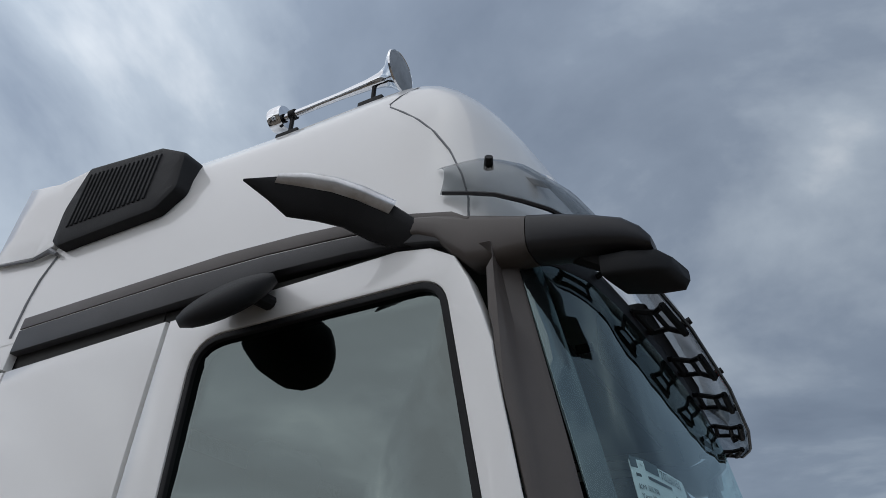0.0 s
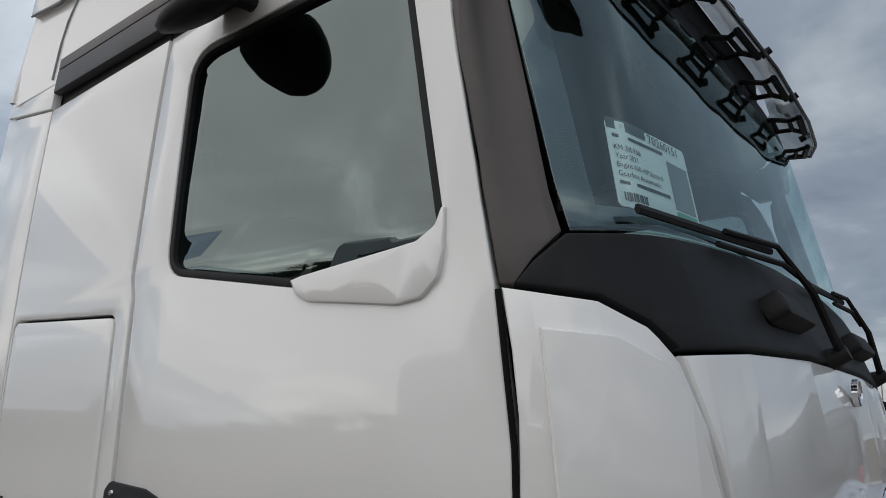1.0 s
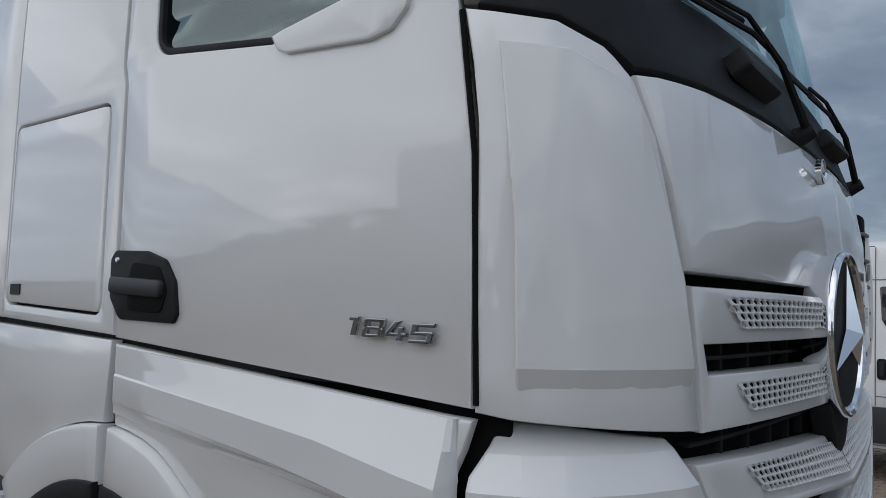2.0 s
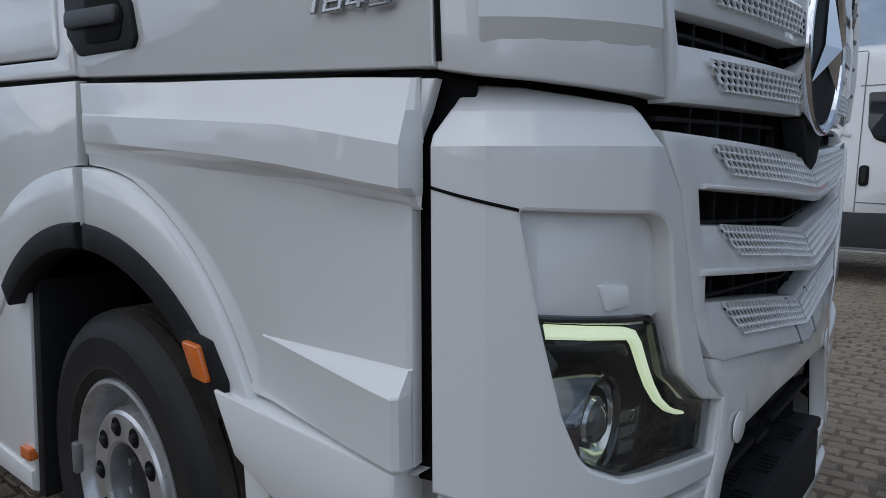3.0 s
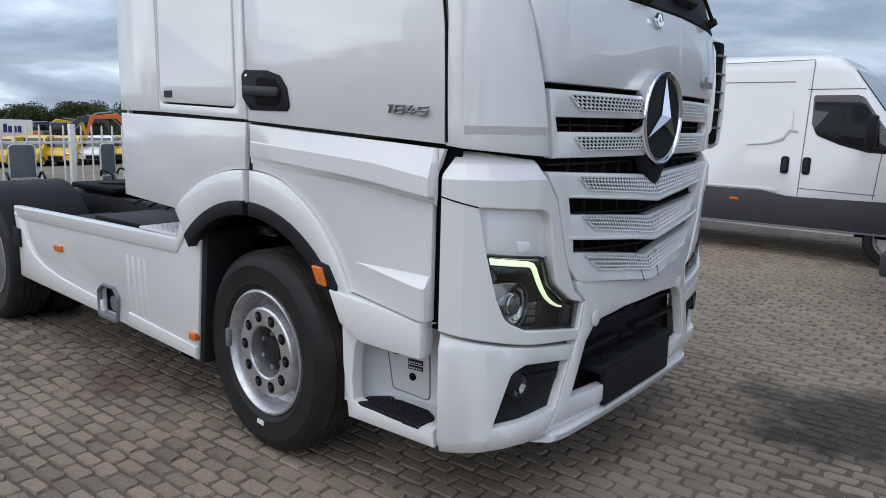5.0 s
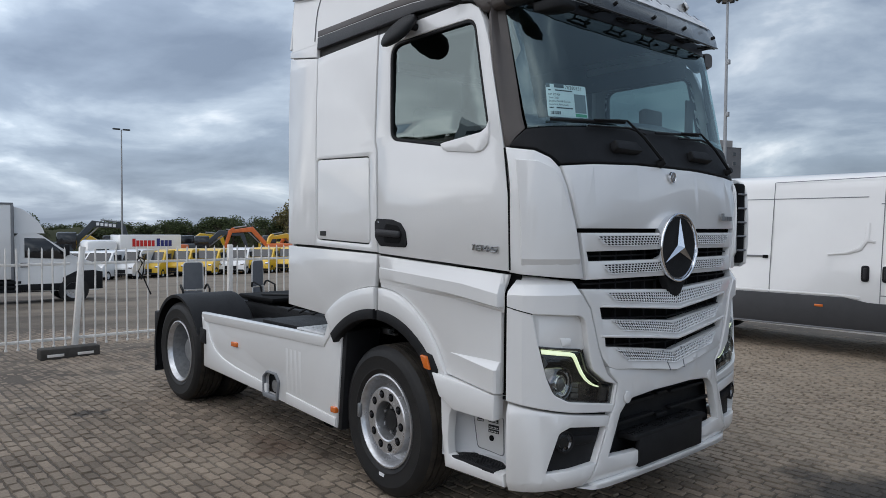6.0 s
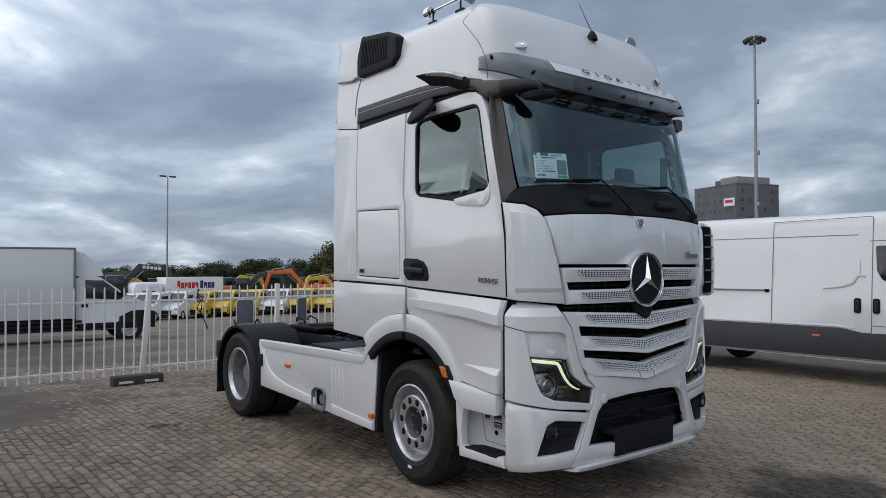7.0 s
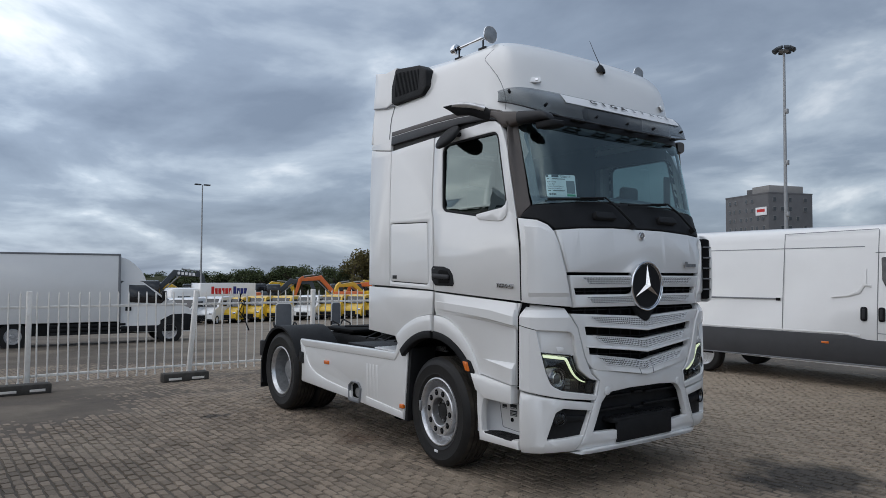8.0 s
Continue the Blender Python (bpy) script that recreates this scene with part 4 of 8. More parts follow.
for side in (0, 1):
    um = lambda u: 2 * UC - u if side else u
    part("round_cap", lathe(bmesh.new(), [(0.037, -0.002), (0.037, 0.001), (0.034, 0.0025), (0, 0.0025)], 24, Matrix.Translation(skin(um(1.962), 0.835, 0.012 + roll2(1.962, 0.835)))
         @ (skin(um(1.962), 0.835, 0.1) - skin(um(1.962), 0.835, 0.0)).to_track_quat("Z", "Y").to_matrix().to_4x4()), WHITE, truck, "round white cap")
bm = bx(1.28, 1.475, -0.43, 0.43, 0.565, 0.60, bev=0.008)
box(bm, 1.44, 1.478, -0.38, 0.38, 0.395, 0.58, bev=0.012)
sp = part("bumper_step", bm, BLACK, truck, "black ribbed step in the bumper")
bm = bmesh.new()
for k in range(30):
    y = -0.42 + k * 0.028
    for j in range(3):
        if (k // 5 + j) % 2 == 0:
            box(bm, 1.30 + j * 0.055, 1.342 + j * 0.055, y, y + 0.014, 0.60, 0.607)
part("step_ribs", bm, BLACK, sp)
for y0, y1, z0, z1 in ((-0.62, -0.1, 0.66, 0.79), (0.1, 0.62, 0.66, 0.79), (-0.06, 0.06, 0.64, 0.80)):
    part("mouth_rib", bx(1.36, 1.40, y0, y1, z0, z0 + 0.02, bev=0.005), BLACK, truck)
    part("mouth_rib", bx(1.36, 1.40, y0, y1, z1 - 0.02, z1, bev=0.005), BLACK, truck)

# louvred duct standing off the far front corner
bm = bx(1.26, 1.372, 1.055, 1.175, 1.60, 2.20, bev=0.02)
duct = part("corner_duct", bm, VOID, truck, "black louvred duct on the front corner")
for k in range(5):
    z = 1.69 + 0.105 * k
    part("louvre", bx(1.36, 1.386, 1.062, 1.172, z, z + 0.014, bev=0.004), GREYP, duct)
part("duct_rim", loft([[Vector((x, y, z)) for x, y in ((1.25, 1.17), (1.375 - w, 1.172), (1.392 - w, 1.184), (1.375 - w, 1.205), (1.25, 1.225))] for z, w in ((1.57, 0.05), (1.60, 0.012), (1.75, 0.0), (1.95, 0.0), (2.12, 0.012), (2.20, 0.04), (2.235, 0.09))]), WHITE, duct,
     "white outer edge of the duct")

# cowl, pillars, header and windscreen
cowl_b = [(1.168, 2.352), (1.20, 2.349), (1.33, 2.337), (1.42, 2.297), (1.468, 2.252), (1.70, 2.274), (2.1, 2.292)]
cowl_t = [(1.30, 2.455), (1.50, 2.475), (1.87, 2.51), (2.2, 2.53)]
cw = cowl_b + [(2 * UC - u, z) for u, z in reversed(cowl_b)] + [(2 * UC - u, z) for u, z in cowl_t] + list(reversed(cowl_t))
part("cowl", bend(plate(cw, 0.03, 0.005, (), spans(1.17, 2 * UC - 1.17, 0.055), [2.3, 2.35, 2.4, 2.45, 2.5]), 0.0), BLACK, truck, "black cowl below the windscreen")
GB = [(1.312, 2.462), (1.50, 2.482), (1.87, 2.517), (2.2, 2.537)]
gs = GB + [(2 * UC - u, z) for u, z in reversed(GB)] + [(2 * UC - 1.275, 3.24), (1.275, 3.24)]
ws = part("windscreen", bend(plate(gs, 0.006, 0.002, (), spans(1.3, 2 * UC - 1.3, 0.06), spans(2.46, 3.24, 0.09)), -0.006), SCREEN, truck, "large tinted windscreen")
ws.visible_shadow = False
part("screen_border", bend(plate([(1.40, 2.485), (1.50, 2.494), (1.87, 2.529), (2.2, 2.549), (2 * UC - 2.2, 2.549), (2 * UC - 1.87, 2.529), (2 * UC - 1.50, 2.494), (2 * UC - 1.40, 2.485), (2 * UC - 1.40, 2.53), (2 * UC - 1.87, 2.565), (UC, 2.588), (1.87, 2.565), (1.40, 2.53)], 0.002, 0.0005, (), spans(1.45, 2 * UC - 1.45, 0.06)), -0.014), GLOSS, ws, "black border of the windscreen")
for fl in (lambda p: p, flip):
    part("screen_border", bend(plate(fl([(1.318, 2.475), (1.40, 2.485), (1.385, 2.80), (1.355, 3.235), (1.28, 3.235), (1.296, 2.80)]), 0.002, 0.0005, (), [], spans(2.5, 3.22, 0.09)), -0.014), GLOSS, ws)
for side in (0, 1):
    fl = flip if side else (lambda p: p)
    pil = [(1.128, 2.352), (1.168, 2.352), (1.295, 2.46), (1.290, 2.72), (1.275, 3.25), (1.02, 3.24), (0.95, 3.17), (0.957, 3.05), (1.002, 2.94), (1.052, 2.84), (1.09, 2.74), (1.117, 2.608), (1.125, 2.50)]
    part("pillar_trim", bend(plate(fl(pil), 0.03, 0.004, (), spans(0.9, 1.31, 0.04) if not side else [2 * UC - v for v in spans(0.9, 1.31, 0.04)], spans(2.36, 3.26, 0.09)), -0.004), BROWN, truck,
         "dark brown-grey pillar trim")
hd = [(1.13, 3.254), (1.275, 3.25), (2 * UC - 1.275, 3.25), (2 * UC - 1.13, 3.254), (2 * UC - 1.16, 3.335), (1.16, 3.335)]
part("header", bend(plate(hd, 0.03, 0.004, (), spans(1.14, 2 * UC - 1.14, 0.055), [3.3]), -0.012), DARK, truck, "dark panel above the windscreen")


# ---- roof: horizontal outlines stacked up ----
RZ = [3.24, 3.42, 3.54, 3.65, 3.76, 3.82, 3.87, 3.91, 3.945, 3.98, 4.0]
RW = [1.224, 1.217, 1.207, 1.194, 1.173, 1.155, 1.132, 1.10, 1.05, 0.96, 0.78]
RF = [1.125, 1.085, 1.05, 1.015, 0.975, 0.945, 0.913, 0.876, 0.826, 0.755, 0.63]
RS = [0, 0.25, 0.45, 0.6, 0.72, 0.81, 0.88, 0.93, 0.965, 0.985, 0.996, 1.0]
RD = [0, 0.004, 0.012, 0.024, 0.040, 0.058, 0.082, 0.112, 0.150, 0.195, 0.25, 0.32]


def roof_z(x, z):
    """The roof rises a little towards the back."""
    return z + 0.06 * max(0.0, -x) * max(0.0, min(1.0, (z - 3.6) / 0.3))


def roof_line(k):
    """Right half of an outline, from the back corner forward and round to the middle."""
    w, f = RW[k], RF[k]
    soft = 1.0 + 0.5 * max(0.0, min(1.0, (3.72 - RZ[k]) / 0.25))
    side = [(-1.215 + (f - 0.32 * soft + 1.215) * q / 8, -w) for q in range(8)]
    front = [(f - d * soft, -w * s) for s, d in zip(reversed(RS), reversed(RD))]
    return side + front


bm = bmesh.new()
rows = []
for k in range(len(RZ)):
    ln = roof_line(k)
    ln = ln + [(x, -y) for x, y in reversed(ln[:-1])]
    rows.append([bm.verts.new((x, y, roof_z(x, RZ[k]))) for x, y in ln])
for r0, r1 in zip(rows, rows[1:]):
    for k in range(len(r0) - 1):
        bm.faces.new((r0[k], r0[k + 1], r1[k + 1], r1[k]))
bm.faces.new(rows[-1])
part("roof_shell", bm, WHITE, truck, "white high roof with a rounded front", sharp=60)


def roof_y(x, z):
    """Half the roof's width at a place on its side."""
    ys_ = []
    for k in range(len(RZ)):
        ln = roof_line(k)
        ys_.append(float(np.interp(x, [p[0] for p in ln], [-p[1] for p in ln])))
    return float(np.interp(z, RZ, ys_))


# seam between the roof's side and its front cap, its shade line painted grey
for s in (-1, 1):
    pts = [(0.80, 3.915), (0.755, 3.895), (0.70, 3.855), (0.655, 3.815), (0.628, 3.785), (0.635, 3.765), (0.69, 3.715), (0.75, 3.655), (0.80, 3.595), (0.845, 3.52), (0.88, 3.43), (0.902, 3.34), (0.908, 3.27)]
    part("roof_seam", tube(bmesh.new(), [(x, s * (roof_y(x, z) - 0.0005), z) for x, z in pts], 0.0035, 6), GREYP, truck, "grey seam between roof side and front cap")
# back wall
bm = bx(-1.235, -1.20, -1.215, 1.215, 1.25, 3.30, bev=0.01)
part("cab_back", bm, WHITE, truck, "white cab back wall")
part("roof_back", loft([[Vector((x, y * (w - 0.012), roof_z(-1.2, z) - 0.004)) for x, y in ((-1.214, -1), (-1.18, -1), (-1.18, 1), (-1.214, 1))] for z, w in zip(RZ, RW)]), WHITE, truck)
for s in (-1, 1):
    part("roof_seam", tube(bmesh.new(), [(x, s * (roof_y(-0.8, z) + 0.001), z) for x, z in ((-0.876, 3.265), (-0.866, 3.40), (-0.852, 3.50), (-0.813, 3.60))], 0.0055, 6), GREYP, truck)
    fin = [(-1.222, 3.655), (-0.95, 3.622), (-0.845, 3.645), (-0.83, 3.72), (-0.80, 3.88), (-0.785, 4.02), (-0.99, 4.005), (-1.205, 4.045)]
    bm = plate(fin, 0.05, 0.006, (), spans(-1.2, -0.8, 0.1), spans(3.66, 4.0, 0.08))
    for v in bm.verts:
        x, z, h = v.co
        v.co = Vector((x, s * (1.220 - 0.045 * (z - 3.6) + h), z))
    sd_ = part("side_deflector", bm, WHITE, truck, "white side deflector behind the air intake")
    # grey tube painting the shade in the gap below the deflector
    part("deflector_gap", tube(bmesh.new(), [(x, s * 1.216, z) for x, z in ((-1.215, 3.648), (-0.95, 3.612), (-0.85, 3.628), (-0.80, 3.60))], [0.004, 0.006, 0.012, 0.008], 6), GREYP, sd_)
    part("rear_edge", tube(bmesh.new(), [(-1.225, s * (1.222 - 0.02 * k), 3.26 + 0.195 * k) for k in range(5)], 0.014, 8), WHITE, sd_)
# air intake on the roof side
for s in (-1, 1):
    def ry(z):
        return 1.207 - 0.055 * (z - 3.6)

    def onroof(bm, d):
        for v in bm.verts:
            u, z, h = v.co
            v.co = Vector((u, s * (ry(z) + d + h), z))
        return bm
    out = fillet([(-0.825, 3.645), (-0.775, 3.61), (-0.265, 3.62), (-0.185, 3.69), (-0.20, 3.865), (-0.35, 3.945), (-0.775, 4.0), (-0.84, 3.81)], [0.02, 0.03, 0.05, 0.04, 0.06, 0.06, 0.01, 0.2])
    ai = part("air_intake", onroof(plate(out, 0.17, 0.02, (), spans(-0.78, -0.2, 0.12), [3.70, 3.77, 3.83, 3.88, 3.93]), 0.04), BLACK, truck, "black louvred air intake on the roof side")
    bm = bmesh.new()
    for k in range(17):
        u = -0.755 + k * 0.0255
        q = plate([(u, 3.69), (u + 0.011, 3.69), (u + 0.018, 3.945 - 0.003 * k), (u + 0.007, 3.945 - 0.003 * k)], 0.02, 0.003, (), [], [3.76, 3.83, 3.88])
        me = bpy.data.meshes.new("slat")
        q.to_mesh(me)
        q.free()
        bm.from_mesh(me)
        bpy.data.meshes.remove(me)
    part("louvre", onroof(bm, 0.046), BLACK, ai)

# sun visor
VY = [-1.19, -1.178, -1.125, -1.01, -0.80, -0.5, 0.0, 0.5, 0.80, 1.01, 1.125, 1.178, 1.19]
VS = [0.0, 0.10, 0.21, 0.34, 0.54, 0.85, 1.36]
VS = VS + [2 * 1.36 - v for v in VS[-2::-1]]
VTX, VTZ = [0.83, 0.93, 1.01, 1.06, 1.09, 1.11, 1.12], [3.445, 3.452, 3.455, 3.452, 3.448, 3.442, 3.438]
VLX, VLZ = [0.85, 0.975, 1.095, 1.20, 1.262, 1.298, 1.315], [3.345, 3.312, 3.270, 3.222, 3.190, 3.175, 3.17]
VU = [2.72 * k / 48 for k in range(49)]


def visor_pt(u, f):
    """u runs along the visor from its right end; f: 0 at the upper edge, 1 at the lower, outer edge."""
    sm = lambda tab: float(np.interp(u, VS, tab + tab[-2::-1]))
    y = float(np.interp(u, VS, VY))
    top, low = Vector((sm(VTX), y, sm(VTZ))), Vector((sm(VLX), y * 1.012, sm(VLZ)))
    mid = (top + low) / 2 + Vector((0.045, y * 0.02, 0.03))
    return top * (1 - f) ** 2 + mid * 2 * f * (1 - f) + low * f * f


def visor_strip(f0, f1, u0, u1, th, n=5, off=0.0):
    bm = bmesh.new()
    us = [u for u in VU if u0 <= u <= u1]
    rows = []
    for j in range(n + 1):
        f = f0 + (f1 - f0) * j / n
        rows.append([visor_pt(u, f) + Vector((off, 0, off * 0.6)) for u in us])
    top = [[bm.verts.new(p) for p in r] for r in rows]
    bot = [[bm.verts.new(p + Vector((-th, 0, -th * 0.4))) for p in r] for r in rows]
    m = len(us)
    for j in range(n):
        for k in range(m - 1):
            bm.faces.new((top[j][k], top[j][k + 1], top[j + 1][k + 1], top[j + 1][k]))
            bm.faces.new((bot[j][k], bot[j + 1][k], bot[j + 1][k + 1], bot[j][k + 1]))
    loop_t = top[0] + [r[-1] for r in top[1:]] + top[-1][-2::-1] + [r[0] for r in top[-2:0:-1]]
    loop_b = bot[0] + [r[-1] for r in bot[1:]] + bot[-1][-2::-1] + [r[0] for r in bot[-2:0:-1]]
    for k in range(len(loop_t)):
        j = (k + 1) % len(loop_t)
        bm.faces.new((loop_t[k], loop_t[j], loop_b[j], loop_b[k]))
    return bm


vis = part("sun_visor", visor_strip(0, 1, 0.0, 2.72, 0.008, 8), SMOKE, truck, "smoked acrylic sun visor over the windscreen", sharp=60)
part("visor_band", visor_strip(0.10, 0.48, 0.62, 2.72 - 0.36, 0.004, 3, 0.008), WHITE_MATT, vis, "white lettered band on the visor")
part("visor_edge", tube(bmesh.new(), [visor_pt(u, 1.0) for u in VU], 0.006, 6), DARK, vis, "bright lower edge of the visor")
# visor brackets: flat openwork frames under the visor
for u in (0.42, 0.80, 1.18, 1.54, 1.92, 2.30):
    bm = bmesh.new()
    low = visor_pt(u, 0.97)
    back = Vector((low.x - 0.185, low.y * 0.97, 3.215))
    side = (visor_pt(u + 0.03, 0.9) - visor_pt(u - 0.03, 0.9)).normalized()
    low = low + Vector((-0.02, 0, 0.0))
    a, b = back - side * 0.035, back + side * 0.035
    c, d = back.lerp(low, 0.42) - side * 0.075, back.lerp(low, 0.42) + side * 0.075
    e, f = back.lerp(low, 0.75) - side * 0.055, back.lerp(low, 0.75) + side * 0.055
    g, h = low - side * 0.095, low + side * 0.095
    for p0, p1 in ((a, c), (b, d), (c, d), (c, e), (d, f), (e, f), (e, g), (f, h), (a, b)):
        tube(bm, [p0, p1], 0.0085, 6)
    tube(bm, [g + Vector((-0.005, 0, 0)), h + Vector((-0.005, 0, 0))], 0.012, 6)
    part("visor_bracket", bm, BLACK, vis, "black openwork visor bracket")
for u, f in ((0.11, 0.35), (0.40, 0.72), (0.95, 0.78), (1.36, 0.80), (1.77, 0.78), (2.32, 0.72), (2.61, 0.35)):
    p = visor_pt(u, f)
    n = (visor_pt(u + 0.02, f) - visor_pt(u - 0.02, f)).cross(visor_pt(u, f - 0.05) - visor_pt(u, f + 0.05)).normalized()
    part("visor_bolt", cyl(bmesh.new(), p - n * 0.02, p + n * 0.014, 0.014, 0.011, 10), BLACK, vis)
# letters along the white band
word = "GIGASPACE"
for i, ch in enumerate(word):
    bm = text_mesh(ch, 0.080 if i < 4 else 0.073, 0.001, 1.0, 0.0016 if i < 4 else 0.0)
    uu = 0.99 + i * 0.138 + (0.02 if i > 3 else 0)
    p, a = visor_pt(uu, 0.27), (visor_pt(uu + 0.04, 0.27) - visor_pt(uu - 0.04, 0.27)).normalized()
    b = (visor_pt(uu, 0.17) - visor_pt(uu, 0.37)).normalized()
    n = a.cross(b).normalized()
    m = Matrix((a, b, n)).transposed().to_4x4()
    part("letter", moved(bm, Matrix.Translation(p + n * 0.013 + Vector((0.008, 0, 0.005))) @ m @ Matrix.Diagonal((1.5 if i < 4 else 1.2, 1, 1, 1))), INK if i < 4 else GREYP, vis)

# roof lamps and antennas
for s in (-1, 1):
    bm = plate(fillet([(-0.08, -0.03), (0.08, -0.03), (0.08, 0.03), (-0.08, 0.03)], 0.02), 0.02, 0.006)
    ml = part("roof_lamp", moved(bm, Matrix.Translation((0.985, s * 0.927, 3.558)) @ pose(0, 0, 0, 62, 0, 90 + s * 42)), WHITE_MATT, truck, "small white roof lamp")
    for k in (-0.04, 0.04):
        part("lamp_cell", moved(lathe(bmesh.new(), [(0.016, 0), (0.014, 0.004), (0, 0.004)], 12), Matrix.Translation((0.985, s * 0.927, 3.558)) @ pose(0, 0, 0, 62, 0, 90 + s * 42) @ Matrix.Translation((k, 0, 0.0))), LAMPC, ml)
bm = lathe(bmesh.new(), [(0.05, -0.02), (0.045, 0.01), (0.025, 0.045), (0.012, 0.06), (0, 0.062)], 16, Matrix.Translation((0.965, 0.0, 3.80)))
an = part("antenna", bm, BLACK, truck, "black stub antenna with a thin rod")
part("rod", tube(bmesh.new(), [(0.965, 0, 3.85), (0.89, 0, 4.00), (0.83, 0, 4.13)], [0.004, 0.003, 0.002], 6), BLACK, an)


def horn(sy):
    """A long chrome trumpet on two feet at the roof's edge."""
    y = sy * 1.08
    a, b = Vector((0.085, y, 4.02)), Vector((0.585, y * 0.99, 4.035))
    ax = (b - a).normalized()
    m = Matrix.Translation(a) @ ax.to_track_quat("Z", "Y").to_matrix().to_4x4()
    L = (b - a).length
    h = part("air_horn", lathe(bmesh.new(), [(0, -0.035), (0.047, -0.035), (0.050, -0.025), (0.050, 0.012), (0.045, 0.02), (0.014, 0.024), (0.013, 0.06), (0.014, L * 0.5), (0.020, L * 0.75), (0.028, L * 0.86),
               (0.045, L * 0.93), (0.075, L * 0.98), (0.083, L), (0.080, L + 0.006), (0.066, L - 0.005), (0.03, L - 0.03), (0, L - 0.05)], 28, m), CHROME, truck, "long chrome air horn trumpet")
    # darker steel stands for the ground mirrored in the disc
    part("horn_disc", lathe(bmesh.new(), [(0.079, L + 0.004), (0.05, L + 0.014), (0, L + 0.018)], 24, m), STEEL, h, "grey disc closing the horn")
    for q in (0.05, 0.40):
        p = a + ax * q
        bm = bmesh.new()
        tube(bm, [p, p - Vector((0, 0, 0.09))], 0.008, 8)
        cyl(bm, p - ax * 0.012, p + ax * 0.012, 0.02, seg=12)
        box(bm, p.x - 0.05, p.x + 0.05, p.y - 0.02, p.y + 0.02, p.z - 0.135, p.z - 0.09, bev=0.006)
        part("horn_foot", bm, BLACK, h, "black horn foot")


horn(-1)
horn(1)

# mirror camera arms, front mirror and kerb mirror
for s in (-1, 1):
    secs, cap = [], []
    # along the arm: upper edge, lower edge, half the thickness
    for up, lo, b in (((0.83, 1.19, 3.235), (0.78, 1.19, 3.215), 0.03), ((0.785, 1.225, 3.272), (0.72, 1.215, 3.205), 0.032), ((0.738, 1.258, 3.308), (0.665, 1.25, 3.222), 0.027), ((0.68, 1.325, 3.330), (0.615, 1.30, 3.248), 0.020),
                      ((0.63, 1.37, 3.342), (0.565, 1.35, 3.252), 0.017), ((0.575, 1.412, 3.347), (0.51, 1.398, 3.252), 0.014), ((0.51, 1.452, 3.344), (0.475, 1.438, 3.29), 0.011), ((0.433, 1.491, 3.335), (0.431, 1.490, 3.330), 0.006)):
        up, lo = Vector((up[0], s * up[1], up[2])), Vector((lo[0], s * lo[1], lo[2]))
        ex = (lo - up).normalized()
        ez = Vector((0.76, s * -0.65, 0)).normalized().cross(ex).normalized() * (1 if s < 0 else -1)
        if ez.z < 0:
            ez = -ez
        a = (lo - up).length / 2
        secs.append(blade((up + lo) / 2, ex, ez, a, b, 14, 3.2))
        cap.append(blade(up + ex * a * 0.20, ex, ez, a * 0.36 + 0.004, b * 1.15 + 0.002))
    arm = part("mirror_camera", loft(secs), BLACK, truck, "black mirror camera arm with a bright upper strip", sharp=40)
    part("arm_cap", loft(cap[2:-1]), SILVER, arm, "silver strip on the camera arm", sharp=60)
    # swept cover over the cab's corner
    secs = []
    for x, y, z0, z1, w in ((0.74, 1.212, 3.222, 3.280, 0.028), (0.80, 1.205, 3.212, 3.270, 0.036), (0.85, 1.20, 3.185, 3.260, 0.042), (0.89, 1.195, 3.14, 3.252, 0.046), (0.935, 1.185, 3.10, 3.245, 0.05), (1.0, 1.165, 3.10, 3.235, 0.055), (1.07, 1.14, 3.118, 3.225, 0.058)):
        secs.append(blade((x, s * y, (z0 + z1) / 2), (0, 1, 0), (0, 0, 1), w, (z1 - z0) / 2, 16, 3.4))
    part("corner_cover", loft(secs), BROWN, truck, "brown-grey swept cover on the cab corner", sharp=50)
    if s < 0:
        secs = [blade((x, s * y, (z0 + z1) / 2), (0, 1, 0), (0, 0, 1), w, (z1 - z0) / 2, 16, 3.2) for x, y, z0, z1, w in ((1.073, 1.14, 3.116, 3.227, 0.06), (1.14, 1.12, 3.118, 3.222, 0.06), (1.21, 1.09, 3.126, 3.216, 0.06), (1.275, 1.06, 3.13, 3.208, 0.055),
                                                                                                                  (1.31, 1.045, 3.128, 3.185, 0.048), (1.328, 1.04, 3.132, 3.16, 0.035))]
        fa = part("front_mirror_arm", loft(secs), DARK, truck, "dark grey front mirror arm", sharp=50)
        secs = [blade((x, s * y, z), (0.25, 0.97, 0), (0, 0, 1), a, b, 20, 6.0) for x, y, z, a, b in ((1.225, 1.04, 3.09, 0.05, 0.022), (1.23, 1.04, 3.09, 0.065, 0.03), (1.29, 1.02, 3.092, 0.075, 0.033), (1.35, 0.99, 3.10, 0.07, 0.03), (1.37, 0.98, 3.103, 0.045, 0.016))]
        part("front_mirror", loft(secs), BLACK, fa, "black front mirror housing", sharp=50)
        part("mirror_stay", tube(bmesh.new(), [(1.14, s * 1.09, 3.15), (1.24, s * 1.05, 3.10)], [0.025, 0.02], 8), BLACK, fa)
        # kerb mirror over the door
        secs = []
        along, wide, out_n = Vector((-0.646, 0.492 * s, -0.585)), Vector((0.67, 0.57 * s, -0.48)), Vector((-0.10, 0.70 * s, 0.70))
        for k in range(11):
            t = k / 10
            wv = math.sin(math.pi * (0.03 + 0.94 * t)) ** 0.42
            c = Vector((0.372, s * 1.262, 3.18)) + along * (0.265 * t)
